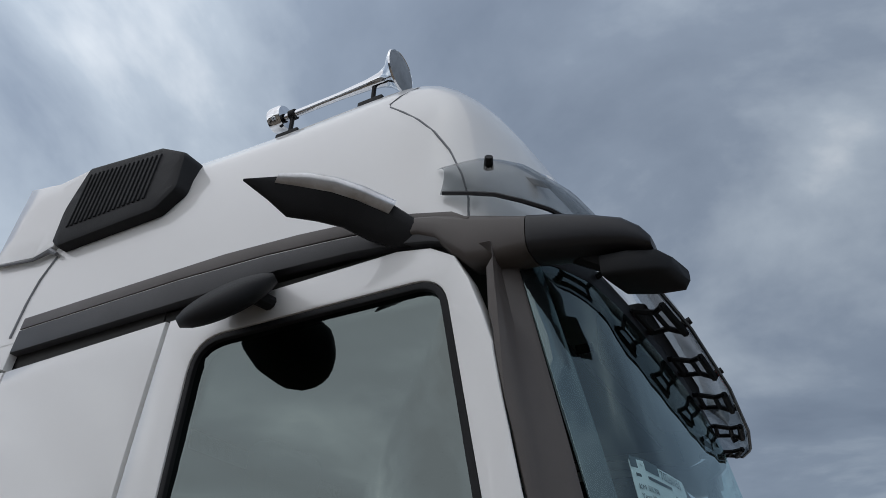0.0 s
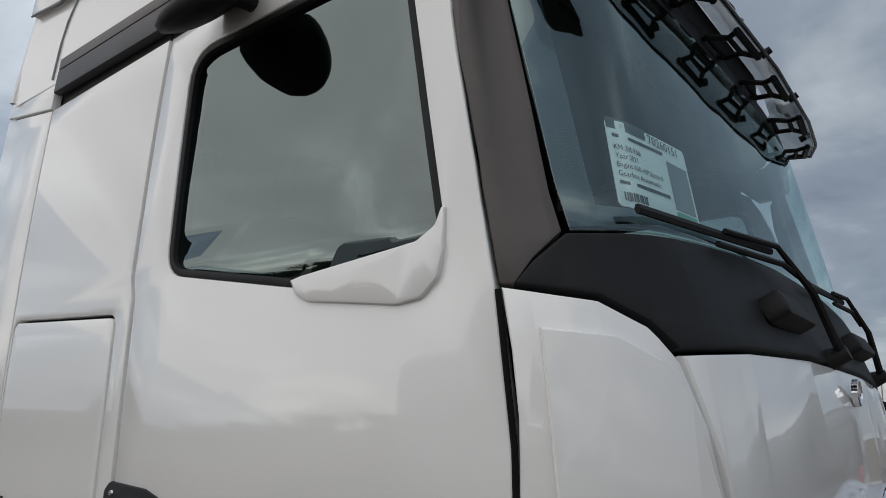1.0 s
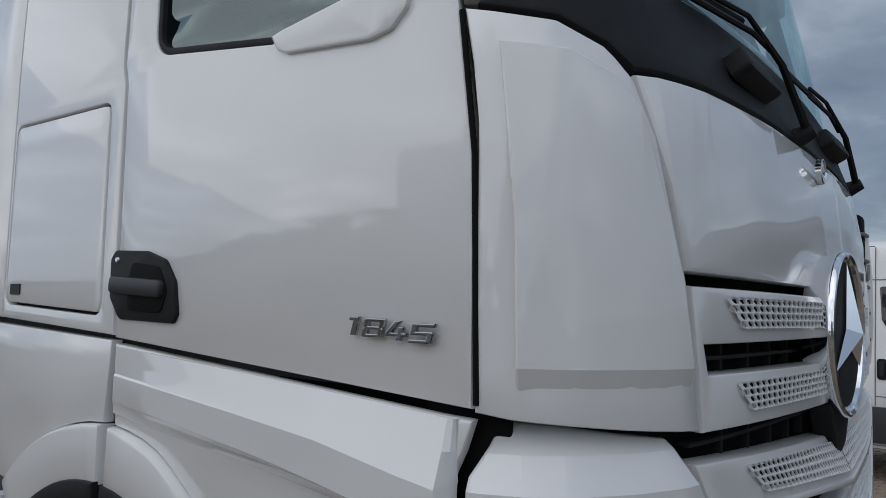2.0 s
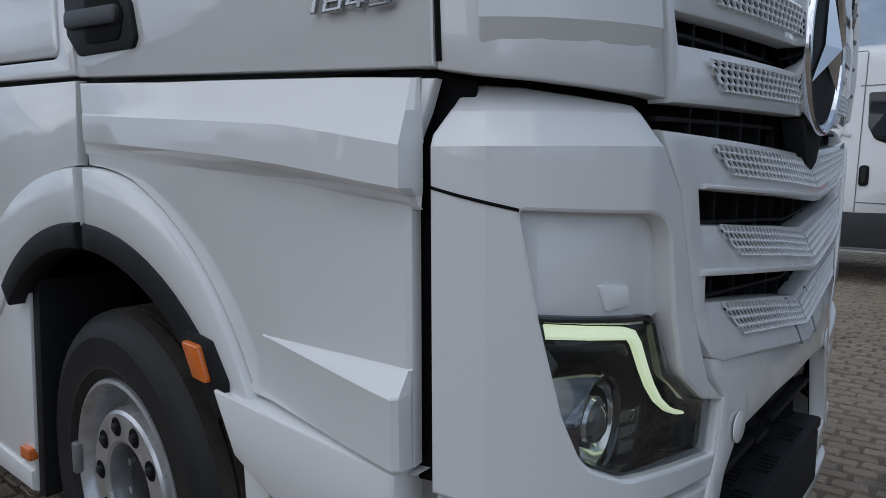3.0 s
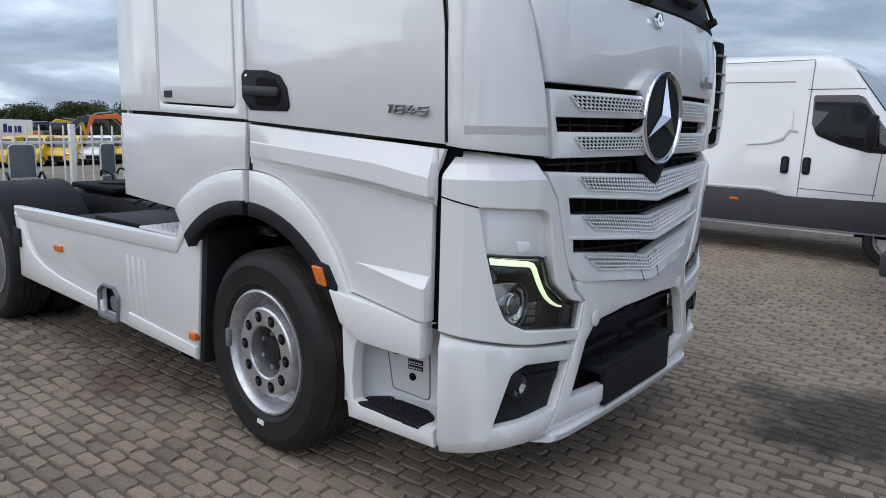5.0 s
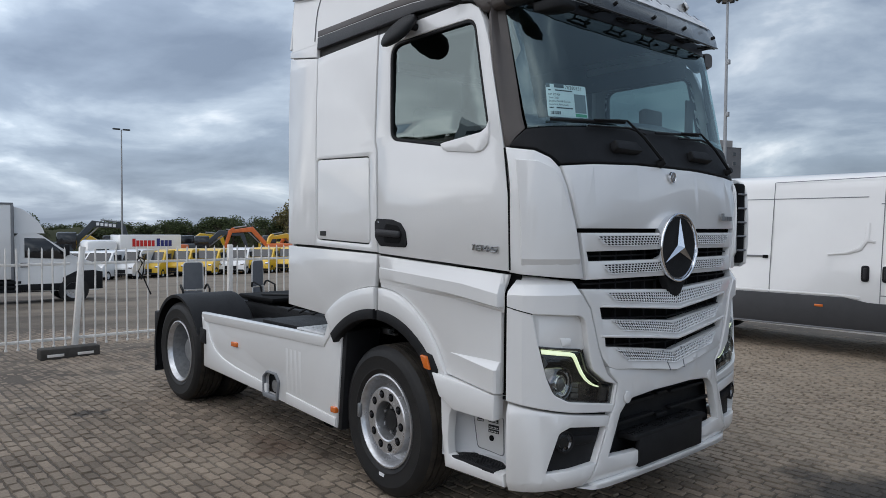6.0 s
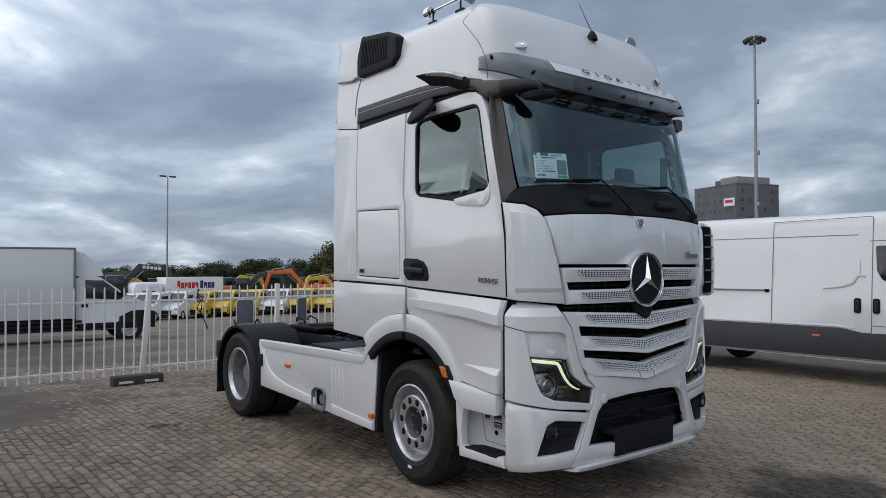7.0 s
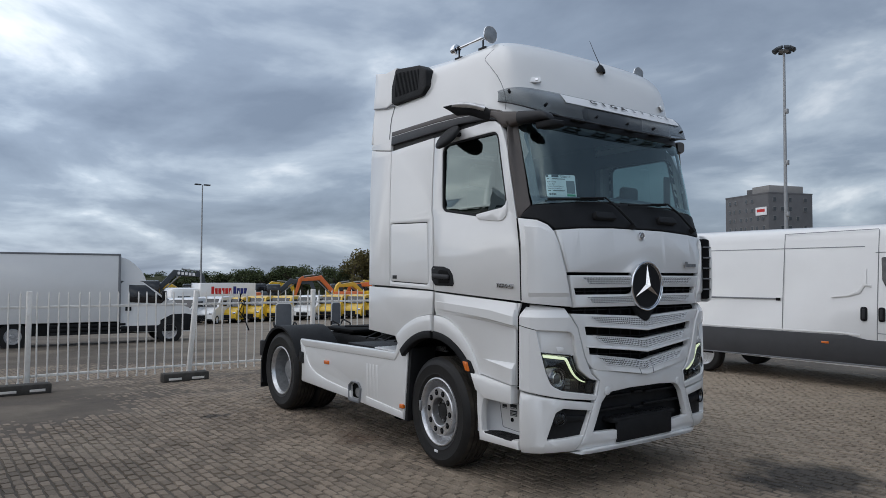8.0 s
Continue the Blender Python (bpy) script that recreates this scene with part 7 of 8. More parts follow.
for sd in (-1, 1):
    wy = lambda z: sd * (1.025 * (1 - 0.06 * max(0, z - 1.0)))
    for nm, poly, mt, d0 in (("side_window", [(-2.183, 1.46), (-1.10, 1.40), (-0.97, 1.52), (-1.62, 2.06), (-2.183, 2.08)], GLOSS, 0.004), ("lower_trim", [(-1.121, 0.40), (0.053, 0.40), (0.053, 0.96), (-0.236, 1.02), (-0.732, 1.0), (-1.121, 0.8)], BLACK, 0.006),
                             ("door_handle", [(-2.301, 1.16), (-2.100, 1.16), (-2.100, 1.30), (-2.301, 1.30)], BLACK, 0.012), ("sill_trim", [(-2.431, 0.42), (-1.121, 0.40), (-1.121, 0.62), (-2.431, 0.62)], BLACK, 0.004)):
        bm = plate(poly, 0.012, 0.003, (), [], [1.0])
        for q in bm.verts:
            q.co = Vector((q.co.x, wy(q.co.y) + sd * (d0 + q.co.z), q.co.y))
        part(nm, bm, mt, bt)
    part("wing_mirror", bx(-1.1, -0.95, sd * 1.17 - 0.09, sd * 1.17 + 0.09, 1.52, 1.86, bev=0.03), BLACK, bt)
    for x in (-0.80, -5.7):
        mm = Matrix.Translation((x, sd * 0.92, 0.38)) @ pose(0, 0, 0, -90 * sd, 0, 0)
        w = part("wheel", lathe(bmesh.new(), [(0.236, -0.1), (0.437, -0.1), (0.448, 0.0), (0.437, 0.12), (0.260, 0.13)], 28, mm), RUBBER, bt)
        part("rim", lathe(bmesh.new(), [(0.260, 0.12), (0.212, 0.06), (0.083, 0.06), (0.059, 0.10), (0.000, 0.10)], 24, mm), SILVER, w)
part("windscreen", loft([[Vector((-1.68, y * 0.93, 2.13)), Vector((-0.82, y, 1.50)), Vector((-0.79, y, 1.52)), Vector((-1.65, y * 0.93, 2.16))] for y in (-0.86, 0.86)]), GLOSS, bt)
part("underframe", bx(-7.4, -0.2, -0.9, 0.9, 0.36, 0.78, bev=0.02), BLACK, bt)
for k in range(3):
    part("side_guard", bx(-4.7, -2.3, -1.18, -1.14, 0.38 + 0.14 * k, 0.46 + 0.14 * k, bev=0.01), BLACK, bt)

# ---- vehicles in the yard behind ----
YELLOW = mat("yellow_paint", (0.78, 0.48, 0.02), 0.35, coat=0.5, vary=0.1)
ORANGEP = mat("orange_paint", (0.72, 0.16, 0.03), 0.45, coat=0.2, vary=0.25, scale=3)
SLATE = mat("slate_paint", (0.05, 0.06, 0.07), 0.5, vary=0.2)
BLUEB = mat("dark_blue_print", (0.02, 0.03, 0.2), 0.5)
REDB = mat("red_print", (0.6, 0.02, 0.02), 0.5)


def yard_van(paint, label, group):
    """A small van seen from its front quarter, nose towards +x."""
    v = thing("yard_van", label, "van", group)
    pr = [(-2.1, 0.35), (-2.1, 1.70), (-1.95, 1.82), (0.35, 1.82), (0.62, 1.72), (1.15, 1.15), (1.85, 0.98), (2.05, 0.75), (2.08, 0.4), (1.95, 0.28), (-2.0, 0.28)]
    part("body", loft([[Vector((x, y * (1 - 0.10 * max(0, z - 0.95)), z)) for x, z in pr] for y in (-0.9, -0.84, 0.84, 0.9)]), paint, v)
    part("windscreen", loft([[Vector((0.64, y * 0.92, 1.71)), Vector((1.14, y, 1.19)), Vector((1.17, y, 1.20)), Vector((0.67, y * 0.92, 1.72))] for y in (-0.76, 0.76)]), GLOSS, v)
    part("front_grille", bx(2.02, 2.09, -0.45, 0.45, 0.42, 0.66, bev=0.02), BLACK, v)
    part("front_bumper", bx(1.9, 2.10, -0.85, 0.85, 0.28, 0.42, bev=0.03), BLACK, v)
    for sd in (-1, 1):
        part("side_window", bx(-0.25, 0.62, sd * 0.855 - 0.02, sd * 0.855 + 0.02, 1.18, 1.6, bev=0.02), GLOSS, v)
        part("headlamp", bx(1.80, 2.06, sd * 0.74 - 0.12, sd * 0.74 + 0.12, 0.70, 0.86, bev=0.03), LAMPC, v)
        for x in (-1.3, 1.35):
            mm = Matrix.Translation((x, sd * 0.80, 0.31)) @ pose(0, 0, 0, -90 * sd, 0, 0)
            w = part("wheel", lathe(bmesh.new(), [(0.0, -0.09), (0.3, -0.09), (0.31, 0.0), (0.3, 0.1), (0.19, 0.105)], 24, mm), RUBBER, v)
            part("rim", lathe(bmesh.new(), [(0.19, 0.10), (0.15, 0.06), (0, 0.06)], 20, mm), SILVER, w)
    return v


proto = {}
rows_ = [("white", -45.5, [11.2, 13.0]), ("yellow", -46.5, [14.9, 16.9, 18.9]), ("white", -46.0, [20.9]), ("yellow", -45.5, [22.9, 24.9, 26.7]), ("white", -43.5, [28.4, 30.4]), ("yellow", -49.5, [15.6, 17.6, 19.6, 21.6, 23.6, 25.6, 27.6, 29.6, 31.6]),
         ("white", -50.5, [9.0, 11.4, 13.7]), ("yellow", -54.0, [20.0, 23.5, 27.0, 30.5, 34.0]), ("white", -40.5, [31.5, 34.0])]
for col, x, ys_ in rows_:
    for y in ys_:
        m = FAR @ Matrix.Translation((x + random.uniform(-0.25, 0.25), y, fall(x))) @ Matrix.Rotation(radians(-46 + random.uniform(-4, 4)), 4, "Z") @ Matrix.Scale(1.02, 4)
        if col not in proto:
            proto[col] = yard_van(YELLOW if col == "yellow" else WHITE, col + " small van parked in a row in the yard", col + " vans in the yard")
            proto[col].matrix_basis = m
        else:
            copy_thing(proto[col], m)

# trailer with a sign
tr = thing("box_trailer", "white box trailer with red and blue sign bars", "trailer", m=FAR @ Matrix.Translation((-57.5, 18.2, fall(-57.5))))
part("trailer_box", bx(-1.2, 1.2, -2.5, 2.5, 0.85, 3.3, bev=0.03), WHITE, tr)
part("trailer_cab", bx(-1.1, 1.1, -5.0, -2.6, 0.5, 2.9, bev=0.35), WHITE, tr)
part("cab_window", bx(0.95, 1.115, -4.4, -3.3, 1.5, 2.2, bev=0.05), GLOSS, tr)
part("trailer_frame", bx(-0.9, 0.9, -2.5, 2.5, 0.45, 0.85), BLACK, tr)
for k in range(6):
    part("sign_bar", bx(1.2, 1.215, -1.55 + k * 0.31, -1.55 + k * 0.31 + 0.25, 2.35, 2.85 if k else 3.0), REDB, tr)
for k in range(4):
    part("sign_bar", bx(1.2, 1.215, 0.42 + k * 0.33, 0.42 + k * 0.33 + 0.27, 2.35, 2.85 if k else 3.0), BLUEB, tr)


def excavator(m, paint, label, up=1.0, bars=False):
    """A tracked digger with a folded arm."""
    e = thing("excavator", label, "excavator", "diggers in the yard", m)
    part("upper_body", bx(-1.6, 1.3, -1.2, 1.2, 1.0, 2.0, bev=0.12), paint, e)
    part("cab", bx(0.2, 1.5, -1.2, -0.1, 1.5, 2.75, bev=0.12), GLOSS, e)
    for y in (-1.1, 1.1):
        part("track", bx(-1.9, 1.9, y - 0.3, y + 0.3, 0.0, 0.85, bev=0.3, seg=3), VOID, e)
    a, b, c, d = Vector((1.0, 0.3, 1.6)), Vector((2.6, 0.3, 3.2 * up)), Vector((4.6, 0.3, 3.0 * up)), Vector((5.2, 0.3, 1.2))
    bo = part("boom", loft([blade(a, (0, 1, 0), (-0.6, 0, 0.8), 0.16, 0.20, 8, 6), blade(b, (0, 1, 0), (-0.3, 0, 0.95), 0.16, 0.27, 8, 6), blade(c, (0, 1, 0), (0.1, 0, 1), 0.15, 0.15, 8, 6)]), paint, e)
    part("stick", loft([blade(c + Vector((-0.3, 0, 0.35)), (0, 1, 0), (1, 0, 0.2), 0.13, 0.12, 8, 6), blade(c, (0, 1, 0), (1, 0, 0.2), 0.14, 0.21, 8, 6), blade(d, (0, 1, 0), (1, 0, 0.2), 0.11, 0.10, 8, 6)]), paint, e)
    part("ram", tube(bmesh.new(), [a + Vector((0.4, 0, 0)), b + Vector((0.4, 0, -0.2))], 0.06, 8), STEEL, bo)
    part("ram", tube(bmesh.new(), [b.lerp(c, 0.25) + Vector((0, 0, 0.36)), c + Vector((-0.28, 0, 0.36))], 0.06, 8), STEEL, bo)
    part("bucket", bx(4.6, 5.6, -0.2, 0.8, 0.3, 1.2, bev=0.2), SLATE, e)
    if bars:
        for k in range(5):
            p = b.lerp(c, 0.15 + 0.14 * k)
            part("sign_bar", bx(p.x - 0.1, p.x + 0.1, 0.06, 0.07, p.z - 0.1, p.z + 0.12), PAPER, bo)


for (x, y, rz), paint, label, up, bars in (((-52, 9.5, 75), SLATE, "dark slate digger with a raised arm", 1.05, True), ((-50, 26.4, -110), ORANGEP, "orange digger with a raised arm", 1.05, False), ((-52, 19.6, 70), SLATE, "dark digger with a raised arm", 0.95, False),
                                           ((-50, 31.5, -115), ORANGEP, "orange digger with a folded arm", 0.85, False), ((-55, 29.0, 80), YELLOW, "yellow digger with a folded arm", 0.9, False), ((-54, 19.0, 85), YELLOW, "yellow digger with a low arm", 0.85, False),
                                           ((-50, 35.5, -100), YELLOW, "yellow digger with a raised arm", 0.95, False), ((-53, 14.5, -105), YELLOW, "yellow digger with a folded arm", 0.8, False), ((-51, 17.2, -95), ORANGEP, "orange digger with a low arm", 0.75, False), ((-51, 29.5, -80), YELLOW, "yellow digger with a low arm", 0.85, False)):
    excavator(FAR @ pose((x - 5.46) * 1.42 + 5.46, (y + 5.36) * 1.42 - 5.36, fall(-90), 0, 0, rz) @ Matrix.Scale(1.4 if bars else 1.24, 4), paint, label, up, bars)

# chairs by the fence
FABRIC = mat("grey_fabric", (0.13, 0.14, 0.155), 0.8, vary=0.15, scale=6, bump=0.2, bscale=300)
TUBEM = mat("pale_tube", (0.62, 0.62, 0.60), 0.4, vary=0.1)


def fence_chair(m):
    """A tall folding chair with a padded back, facing +x."""
    c = thing("folding_chair", "tall grey folding chair with pale tube frame and black armrests", "chair", "chairs by the fence", m)
    back = fillet([(-0.155, 0.90), (0.155, 0.90), (0.150, 1.335), (-0.150, 1.335)], [0.02, 0.02, 0.06, 0.06])
    up = Matrix(((0, 0, 1, 0), (1, 0, 0, 0), (0, 1, 0, 0), (0, 0, 0, 1)))
    bk = part("backrest", moved(plate(back, 0.03, 0.010), up), FABRIC, c)
    part("back_frame", tube(bmesh.new(), [(-0.01, y, z) for y, z in back[:1] + back[::-1]], 0.011, 8), TUBEM, bk)
    part("lower_back", moved(plate([(-0.145, 0.70), (0.145, 0.70), (0.145, 0.88), (-0.145, 0.88)], 0.02, 0.006), up), FABRIC, c)
    part("seat", bx(-0.02, 0.42, -0.17, 0.17, 0.62, 0.67, bev=0.02), FABRIC, c)
    for y in (-0.175, 0.175):
        part("leg", tube(bmesh.new(), [(0.0, y * 0.9, 0.90), (0.02, y, 0.64), (0.40, y, 0.0)], 0.012, 8), TUBEM, c)
        part("leg", tube(bmesh.new(), [(0.38, y, 0.64), (-0.02, y, 0.0)], 0.012, 8), TUBEM, c)
        part("armrest", tube(bmesh.new(), [(0.0, y, 0.90), (0.02, y * 1.14, 0.97), (0.06, y * 1.18, 0.98), (0.20, y * 1.18, 0.92), (0.22, y * 1.1, 0.70)], 0.016, 8), BLACK, c)
    return c


c1 = fence_chair(pose(-7.3, 0.50, fall(-7.3), 0, 0, -10))
copy_thing(c1, pose(-7.3, 1.63, fall(-7.3), 0, 0, 28))

# ---- trees ----
LEAF = mat("foliage", (0.055, 0.075, 0.022), 0.75, vary=0.5, scale=0.8, dark=(0.028, 0.04, 0.014), island=0.45)
LEAF2 = mat("dry_foliage", (0.12, 0.10, 0.03), 0.75, vary=0.5, scale=0.8, dark=(0.05, 0.05, 0.018), island=0.45)
BARK = mat("bark", (0.07, 0.055, 0.04), 0.9, bump=0.6, bscale=20)


def tree_meshes(seed, leaf, n=3200):
    """A unit tree (height 1): trunk with limbs, and a crown of many small leaf clumps."""
    rg = random.Random(seed)
    t = thing("tree", "leafy broad tree with an uneven crown" if leaf is LEAF else "broad tree with yellowing leaves", "tree", "trees round the yard")
    bm = tube(bmesh.new(), [(0, 0, 0), (0.01, 0, 0.25), (0.0, 0.01, 0.6), (0.01, 0, 0.85)], [0.03, 0.024, 0.014, 0.005], 8)
    lobes = [(0.0, 0.0, 0.68, 0.24)]
    for k in range(9):
        a, h, r = rg.uniform(0, 6.28), rg.uniform(0.22, 0.75), rg.uniform(0.16, 0.34)
        e = Vector((r * math.cos(a), r * math.sin(a), h + rg.uniform(0.05, 0.16)))
        tube(bm, [(0, 0, h * 0.8), e * 0.5 + Vector((0, 0, h * 0.45)), e], [0.012, 0.008, 0.003], 5)
        lobes.append((e.x, e.y, e.z, rg.uniform(0.11, 0.20)))
    part("trunk", bm, BARK, t)
    vs, fs = [], []
    for k in range(n):
        lx, ly, lz, lr = rg.choice(lobes)
        d = Vector((rg.gauss(0, 1), rg.gauss(0, 1), rg.gauss(0, 0.85))).normalized() * lr * rg.random() ** 0.45
        c = Vector((lx, ly, lz)) + d
        q = Euler((rg.uniform(0, 6.28), rg.uniform(0, 6.28), rg.uniform(0, 6.28))).to_matrix()
        sz = rg.uniform(0.008, 0.019)
        b0 = len(vs)
        for a, b in ((-1, -0.6), (0.2, -1), (1, 0.1), (0.1, 0.9), (-0.8, 0.5)):
            vs.append(c + q @ Vector((a * sz, b * sz, rg.uniform(-0.3, 0.3) * sz)))
        fs.append((b0, b0 + 1, b0 + 2, b0 + 3, b0 + 4))
    me = bpy.data.meshes.new("crown")
    me.from_pydata([tuple(v) for v in vs], [], fs)
    me.materials.append(leaf)
    ob = new("crown", me)
    ob.parent = t
    return t


protos = [tree_meshes(1, LEAF), tree_meshes(2, LEAF), tree_meshes(3, LEAF2), tree_meshes(4, LEAF)]
used = [False] * 4
rg = random.Random(7)
spots = []
for k in range(84):
    y = -20 + k * 1.35
    spots.append((-106 + rg.uniform(-5, 5), y, rg.uniform(3.9, 6.2), rg.choice((0, 1, 3))))
spots += [(-100, 45, 6.6, 0), (-100, 47, 6.2, 1), (-98, 55.5, 9.0, 2), (-99, 59, 9.2, 2), (-98, 57, 8.4, 2), (-99, 63, 7.6, 3)]
for k in range(26):
    spots.append((-44 + k * 4.2 + rg.uniform(-1, 1), -46 + rg.uniform(-4, 4), rg.uniform(4.5, 8.0), rg.choice((0, 1, 3))))
for k in range(10):
    spots.append((-92 + k * 4.4 + rg.uniform(-1, 1), -46 + rg.uniform(-4, 4), rg.uniform(6.0, 8.5), rg.choice((0, 1, 3))))
for x, y, h, k in spots:
    m = FAR @ Matrix.Translation((x, y, fall(x) - 0.05)) @ Matrix.Rotation(rg.uniform(0, 6.28), 4, "Z")
    t = protos[k] if not used[k] else copy_thing(protos[k], m)
    used[k] = True
    t.matrix_basis = m @ Matrix.Diagonal((h * rg.uniform(1.0, 1.5), h * rg.uniform(1.0, 1.5), h, 1))
HEDGE = mat("scrub", (0.05, 0.055, 0.025), 0.9, vary=0.5, scale=0.4)
bm = bmesh.new()
n_ = 200
top_ = []
for k in range(n_):
    y = -60 + k * 1.0
    h = 1.4 + 0.9 * noise.noise((y * 0.13, 0, 0)) + 0.5 * noise.noise((y * 0.6, 3, 0)) + 0.3 * noise.noise((y * 1.7, 9, 0))
    top_.append([bm.verts.new((-103, y, -2.8)), bm.verts.new((-104.6, y, h * 0.6 - 1.2)), bm.verts.new((-107.2, y, h - 0.4)), bm.verts.new((-109, y, h * 0.7 - 0.6)), bm.verts.new((-110, y, -2.8))])
for r0, r1 in zip(top_, top_[1:]):
    for k in range(4):
        bm.faces.new((r0[k], r0[k + 1], r1[k + 1], r1[k]))
tagged(part("scrub", bm, HEDGE), "dark far scrub along the yard's edge", "scrub", kind="stuff")

# ---- lamp masts ----
MAST = mat("galvanised_mast", (0.33, 0.34, 0.35), 0.5, metal=0.5, vary=0.15)


def mast(x, y, h, r, arms):
    t = thing("lamp_mast", "tall galvanised mast with floodlights" if arms > 2 else "tall slim lamp post with two lamp heads", "lamp mast", m=FAR @ pose(x, y, fall(x)))
    part("pole", cyl(bmesh.new(), (0, 0, 0), (0, 0, h), r, r * 0.5, 14), MAST, t)
    if arms > 2:
        part("crown_ring", cyl(bmesh.new(), (0, 0, h - 0.15), (0, 0, h), 0.42, 0.42, 20), MAST, t)
        for k in range(arms):
            a = 2 * math.pi * k / arms
            c = Vector((0.72 * math.cos(a), 0.72 * math.sin(a), h + 0.05))
            part("floodlight", moved(bx(-0.24, 0.24, -0.20, 0.20, -0.12, 0.12, bev=0.04), Matrix.Translation(c) @ Matrix.Rotation(a, 4, "Z") @ pose(0, 0, 0, 0, 35, 0)), SLATE, t)
        for z in (h * 0.35, h * 0.55, h * 0.75):
            part("rung_box", bx(r * 0.6, r * 0.6 + 0.18, -0.15, 0.15, z, z + 0.4, bev=0.02), MAST, t)
    else:
        for sgn in (-1, 1):
            part("lamp_head", bx(-0.15, 0.15, sgn * 0.15 if sgn > 0 else -0.85, 0.85 if sgn > 0 else -0.15, h - 0.05, h + 0.10, bev=0.03), SLATE, t)


mast(-73, 21.4, 14.4, 0.12, 2)
mast(-25.0, 55.0, 22.1, 0.19, 8)

# ---- far building ----
FACADE = mat("dark_facade", (0.12, 0.122, 0.128), 0.8, vary=0.2, scale=0.4, bump=0.2, bscale=2)
FACADE2 = mat("pale_facade", (0.26, 0.255, 0.25), 0.8, vary=0.15, scale=0.5)
WINDOW = mat("dark_pane", (0.03, 0.035, 0.04), 0.12, coat=0.4, vary=0.2)
ob_ = thing("office_building", "dark grey flat-roofed office building with small windows", "building", m=FAR @ Matrix.Translation((-107.3, 207.0, 0)) @ Matrix.Rotation(radians(69), 4, "Z"))
part("wall", bx(0, 16.6, 0, 19.8, 0, 27.4, bev=0.03), FACADE, ob_)
part("roof_block", bx(0.8, 13.6, 0.6, 8.0, 27.2, 29.9, bev=0.03), FACADE2, ob_)
part("plant_room", bx(1.2, 8.0, 8.0, 11.0, 27.2, 29.4, bev=0.03), FACADE, ob_)
part("parapet", bx(-0.06, 16.66, -0.06, 19.86, 27.3, 27.7), FACADE, ob_)
rg = random.Random(5)
for k in range(9):
    z = 1.6 + 2.9 * k
    for q in range(7):
        y = 1.4 + 2.6 * q + rg.choice((0, 0, 0.5))
        if rg.random() < 0.86:
            wn_ = part("window", bx(-0.10, 0.05, y, y + 0.95, z, z + 1.35, bev=0.01), FACADE2, ob_)
            part("pane", bx(-0.14, -0.10, y + 0.08, y + 0.87, z + 0.08, z + 1.27), WINDOW, wn_)
    for q in range(5):
        x = 1.6 + 2.9 * q
        if rg.random() < 0.7:
            wn_ = part("window", bx(x, x + 1.2, -0.10, 0.05, z, z + 1.4, bev=0.01), FACADE2, ob_)
            part("pane", bx(x + 0.08, x + 1.12, -0.14, -0.10, z + 0.08, z + 1.32), WINDOW, wn_)
sg = part("sign_board", bx(-0.4, -0.15, 0.5, 5.2, 20.7, 23.2), PAPER, ob_, "white sign with a red bar")
part("sign_bar", bx(-0.44, -0.4, 1.2, 4.6, 21.7, 22.6), REDB, sg)
# neighbouring lorry that the door's paint mirrors
nl = thing("parked_lorry", "pale grey tractor lorry parked alongside", "truck", m=pose(-2.8, -7.9, 0))
cabn = [(0.0, 0.95), (0.0, 3.45), (0.10, 3.53), (1.55, 3.40), (1.95, 2.9), (2.12, 2.3), (2.2, 1.3), (2.2, 0.45), (1.75, 0.40), (1.72, 0.95)]
part("cab", loft([[Vector((x, y, z - (0.12 if y in (0.0, 2.5) and z > 3.3 else 0.0))) for x, z in cabn] for y in (0.0, 0.08, 2.42, 2.5)]), WHITE, nl, "pale cab")
for y in (-0.01, 2.49):
    part("side_window", bx(0.85, 1.75, y, y + 0.02, 2.0, 2.75, bev=0.008), GLOSS, nl)
part("windscreen", loft([[Vector((1.965, y, 2.88)), Vector((2.135, y, 2.10)), Vector((2.15, y, 2.10)), Vector((1.98, y, 2.88))] for y in (0.15, 2.35)]), GLOSS, nl)
part("chassis", bx(-3.4, 1.9, 0.75, 1.75, 0.62, 0.92, bev=0.02), VOID, nl)
for x in (1.0, -2.6):
    for y in (0.12, 2.38):
        part("wheel", cyl(bmesh.new(), (x, y - 0.12, 0.5), (x, y + 0.12, 0.5), 0.5, seg=32), RUBBER, nl)
# hall that the truck's paint mirrors
hl_ = thing("storage_hall", "plain grey storage hall beyond the parking bays", "building", m=pose(17, -33, 0, 0, 0, 8))
part("wall", bx(-3.5, 3.5, -5, 5, 0, 10.5, bev=0.05), FACADE2, hl_)
part("roof_edge", bx(-3.6, 3.6, -5.1, 5.1, 10.5, 10.8, bev=0.03), FACADE, hl_)

# ---- sale card behind the windscreen ----
card = thing("sale_card", "white paper sale card behind the windscreen", "paper card")


part("sheet", bend(plate(fillet([(1.479, 2.549), (1.789, 2.559), (1.799, 2.772), (1.489, 2.752)], 0.012), 0.002, 0.0005, (), spans(1.49, 1.79, 0.05), [2.6, 2.68]), -0.030), PAPER, card)
CARDM = Matrix(((0.309, 0.010, 0, 1.480), (0.014, 0.208, 0, 2.550), (0, 0, 1, 0), (0, 0, 0, 1)))


def card_rect(x0, x1, y0, y1, material, nm):
    bm = plate([(x0, y0), (x1, y0), (x1, y1), (x0, y1)], 0.0005, 0.0002, (), spans(x0, x1, 0.15))
    for v in bm.verts:
        u, w, h = v.co
        q = CARDM @ Vector((u, w, 0))
        v.co = skin(q.x, q.y, -0.0285 + h)
    part(nm, bm, material, card)


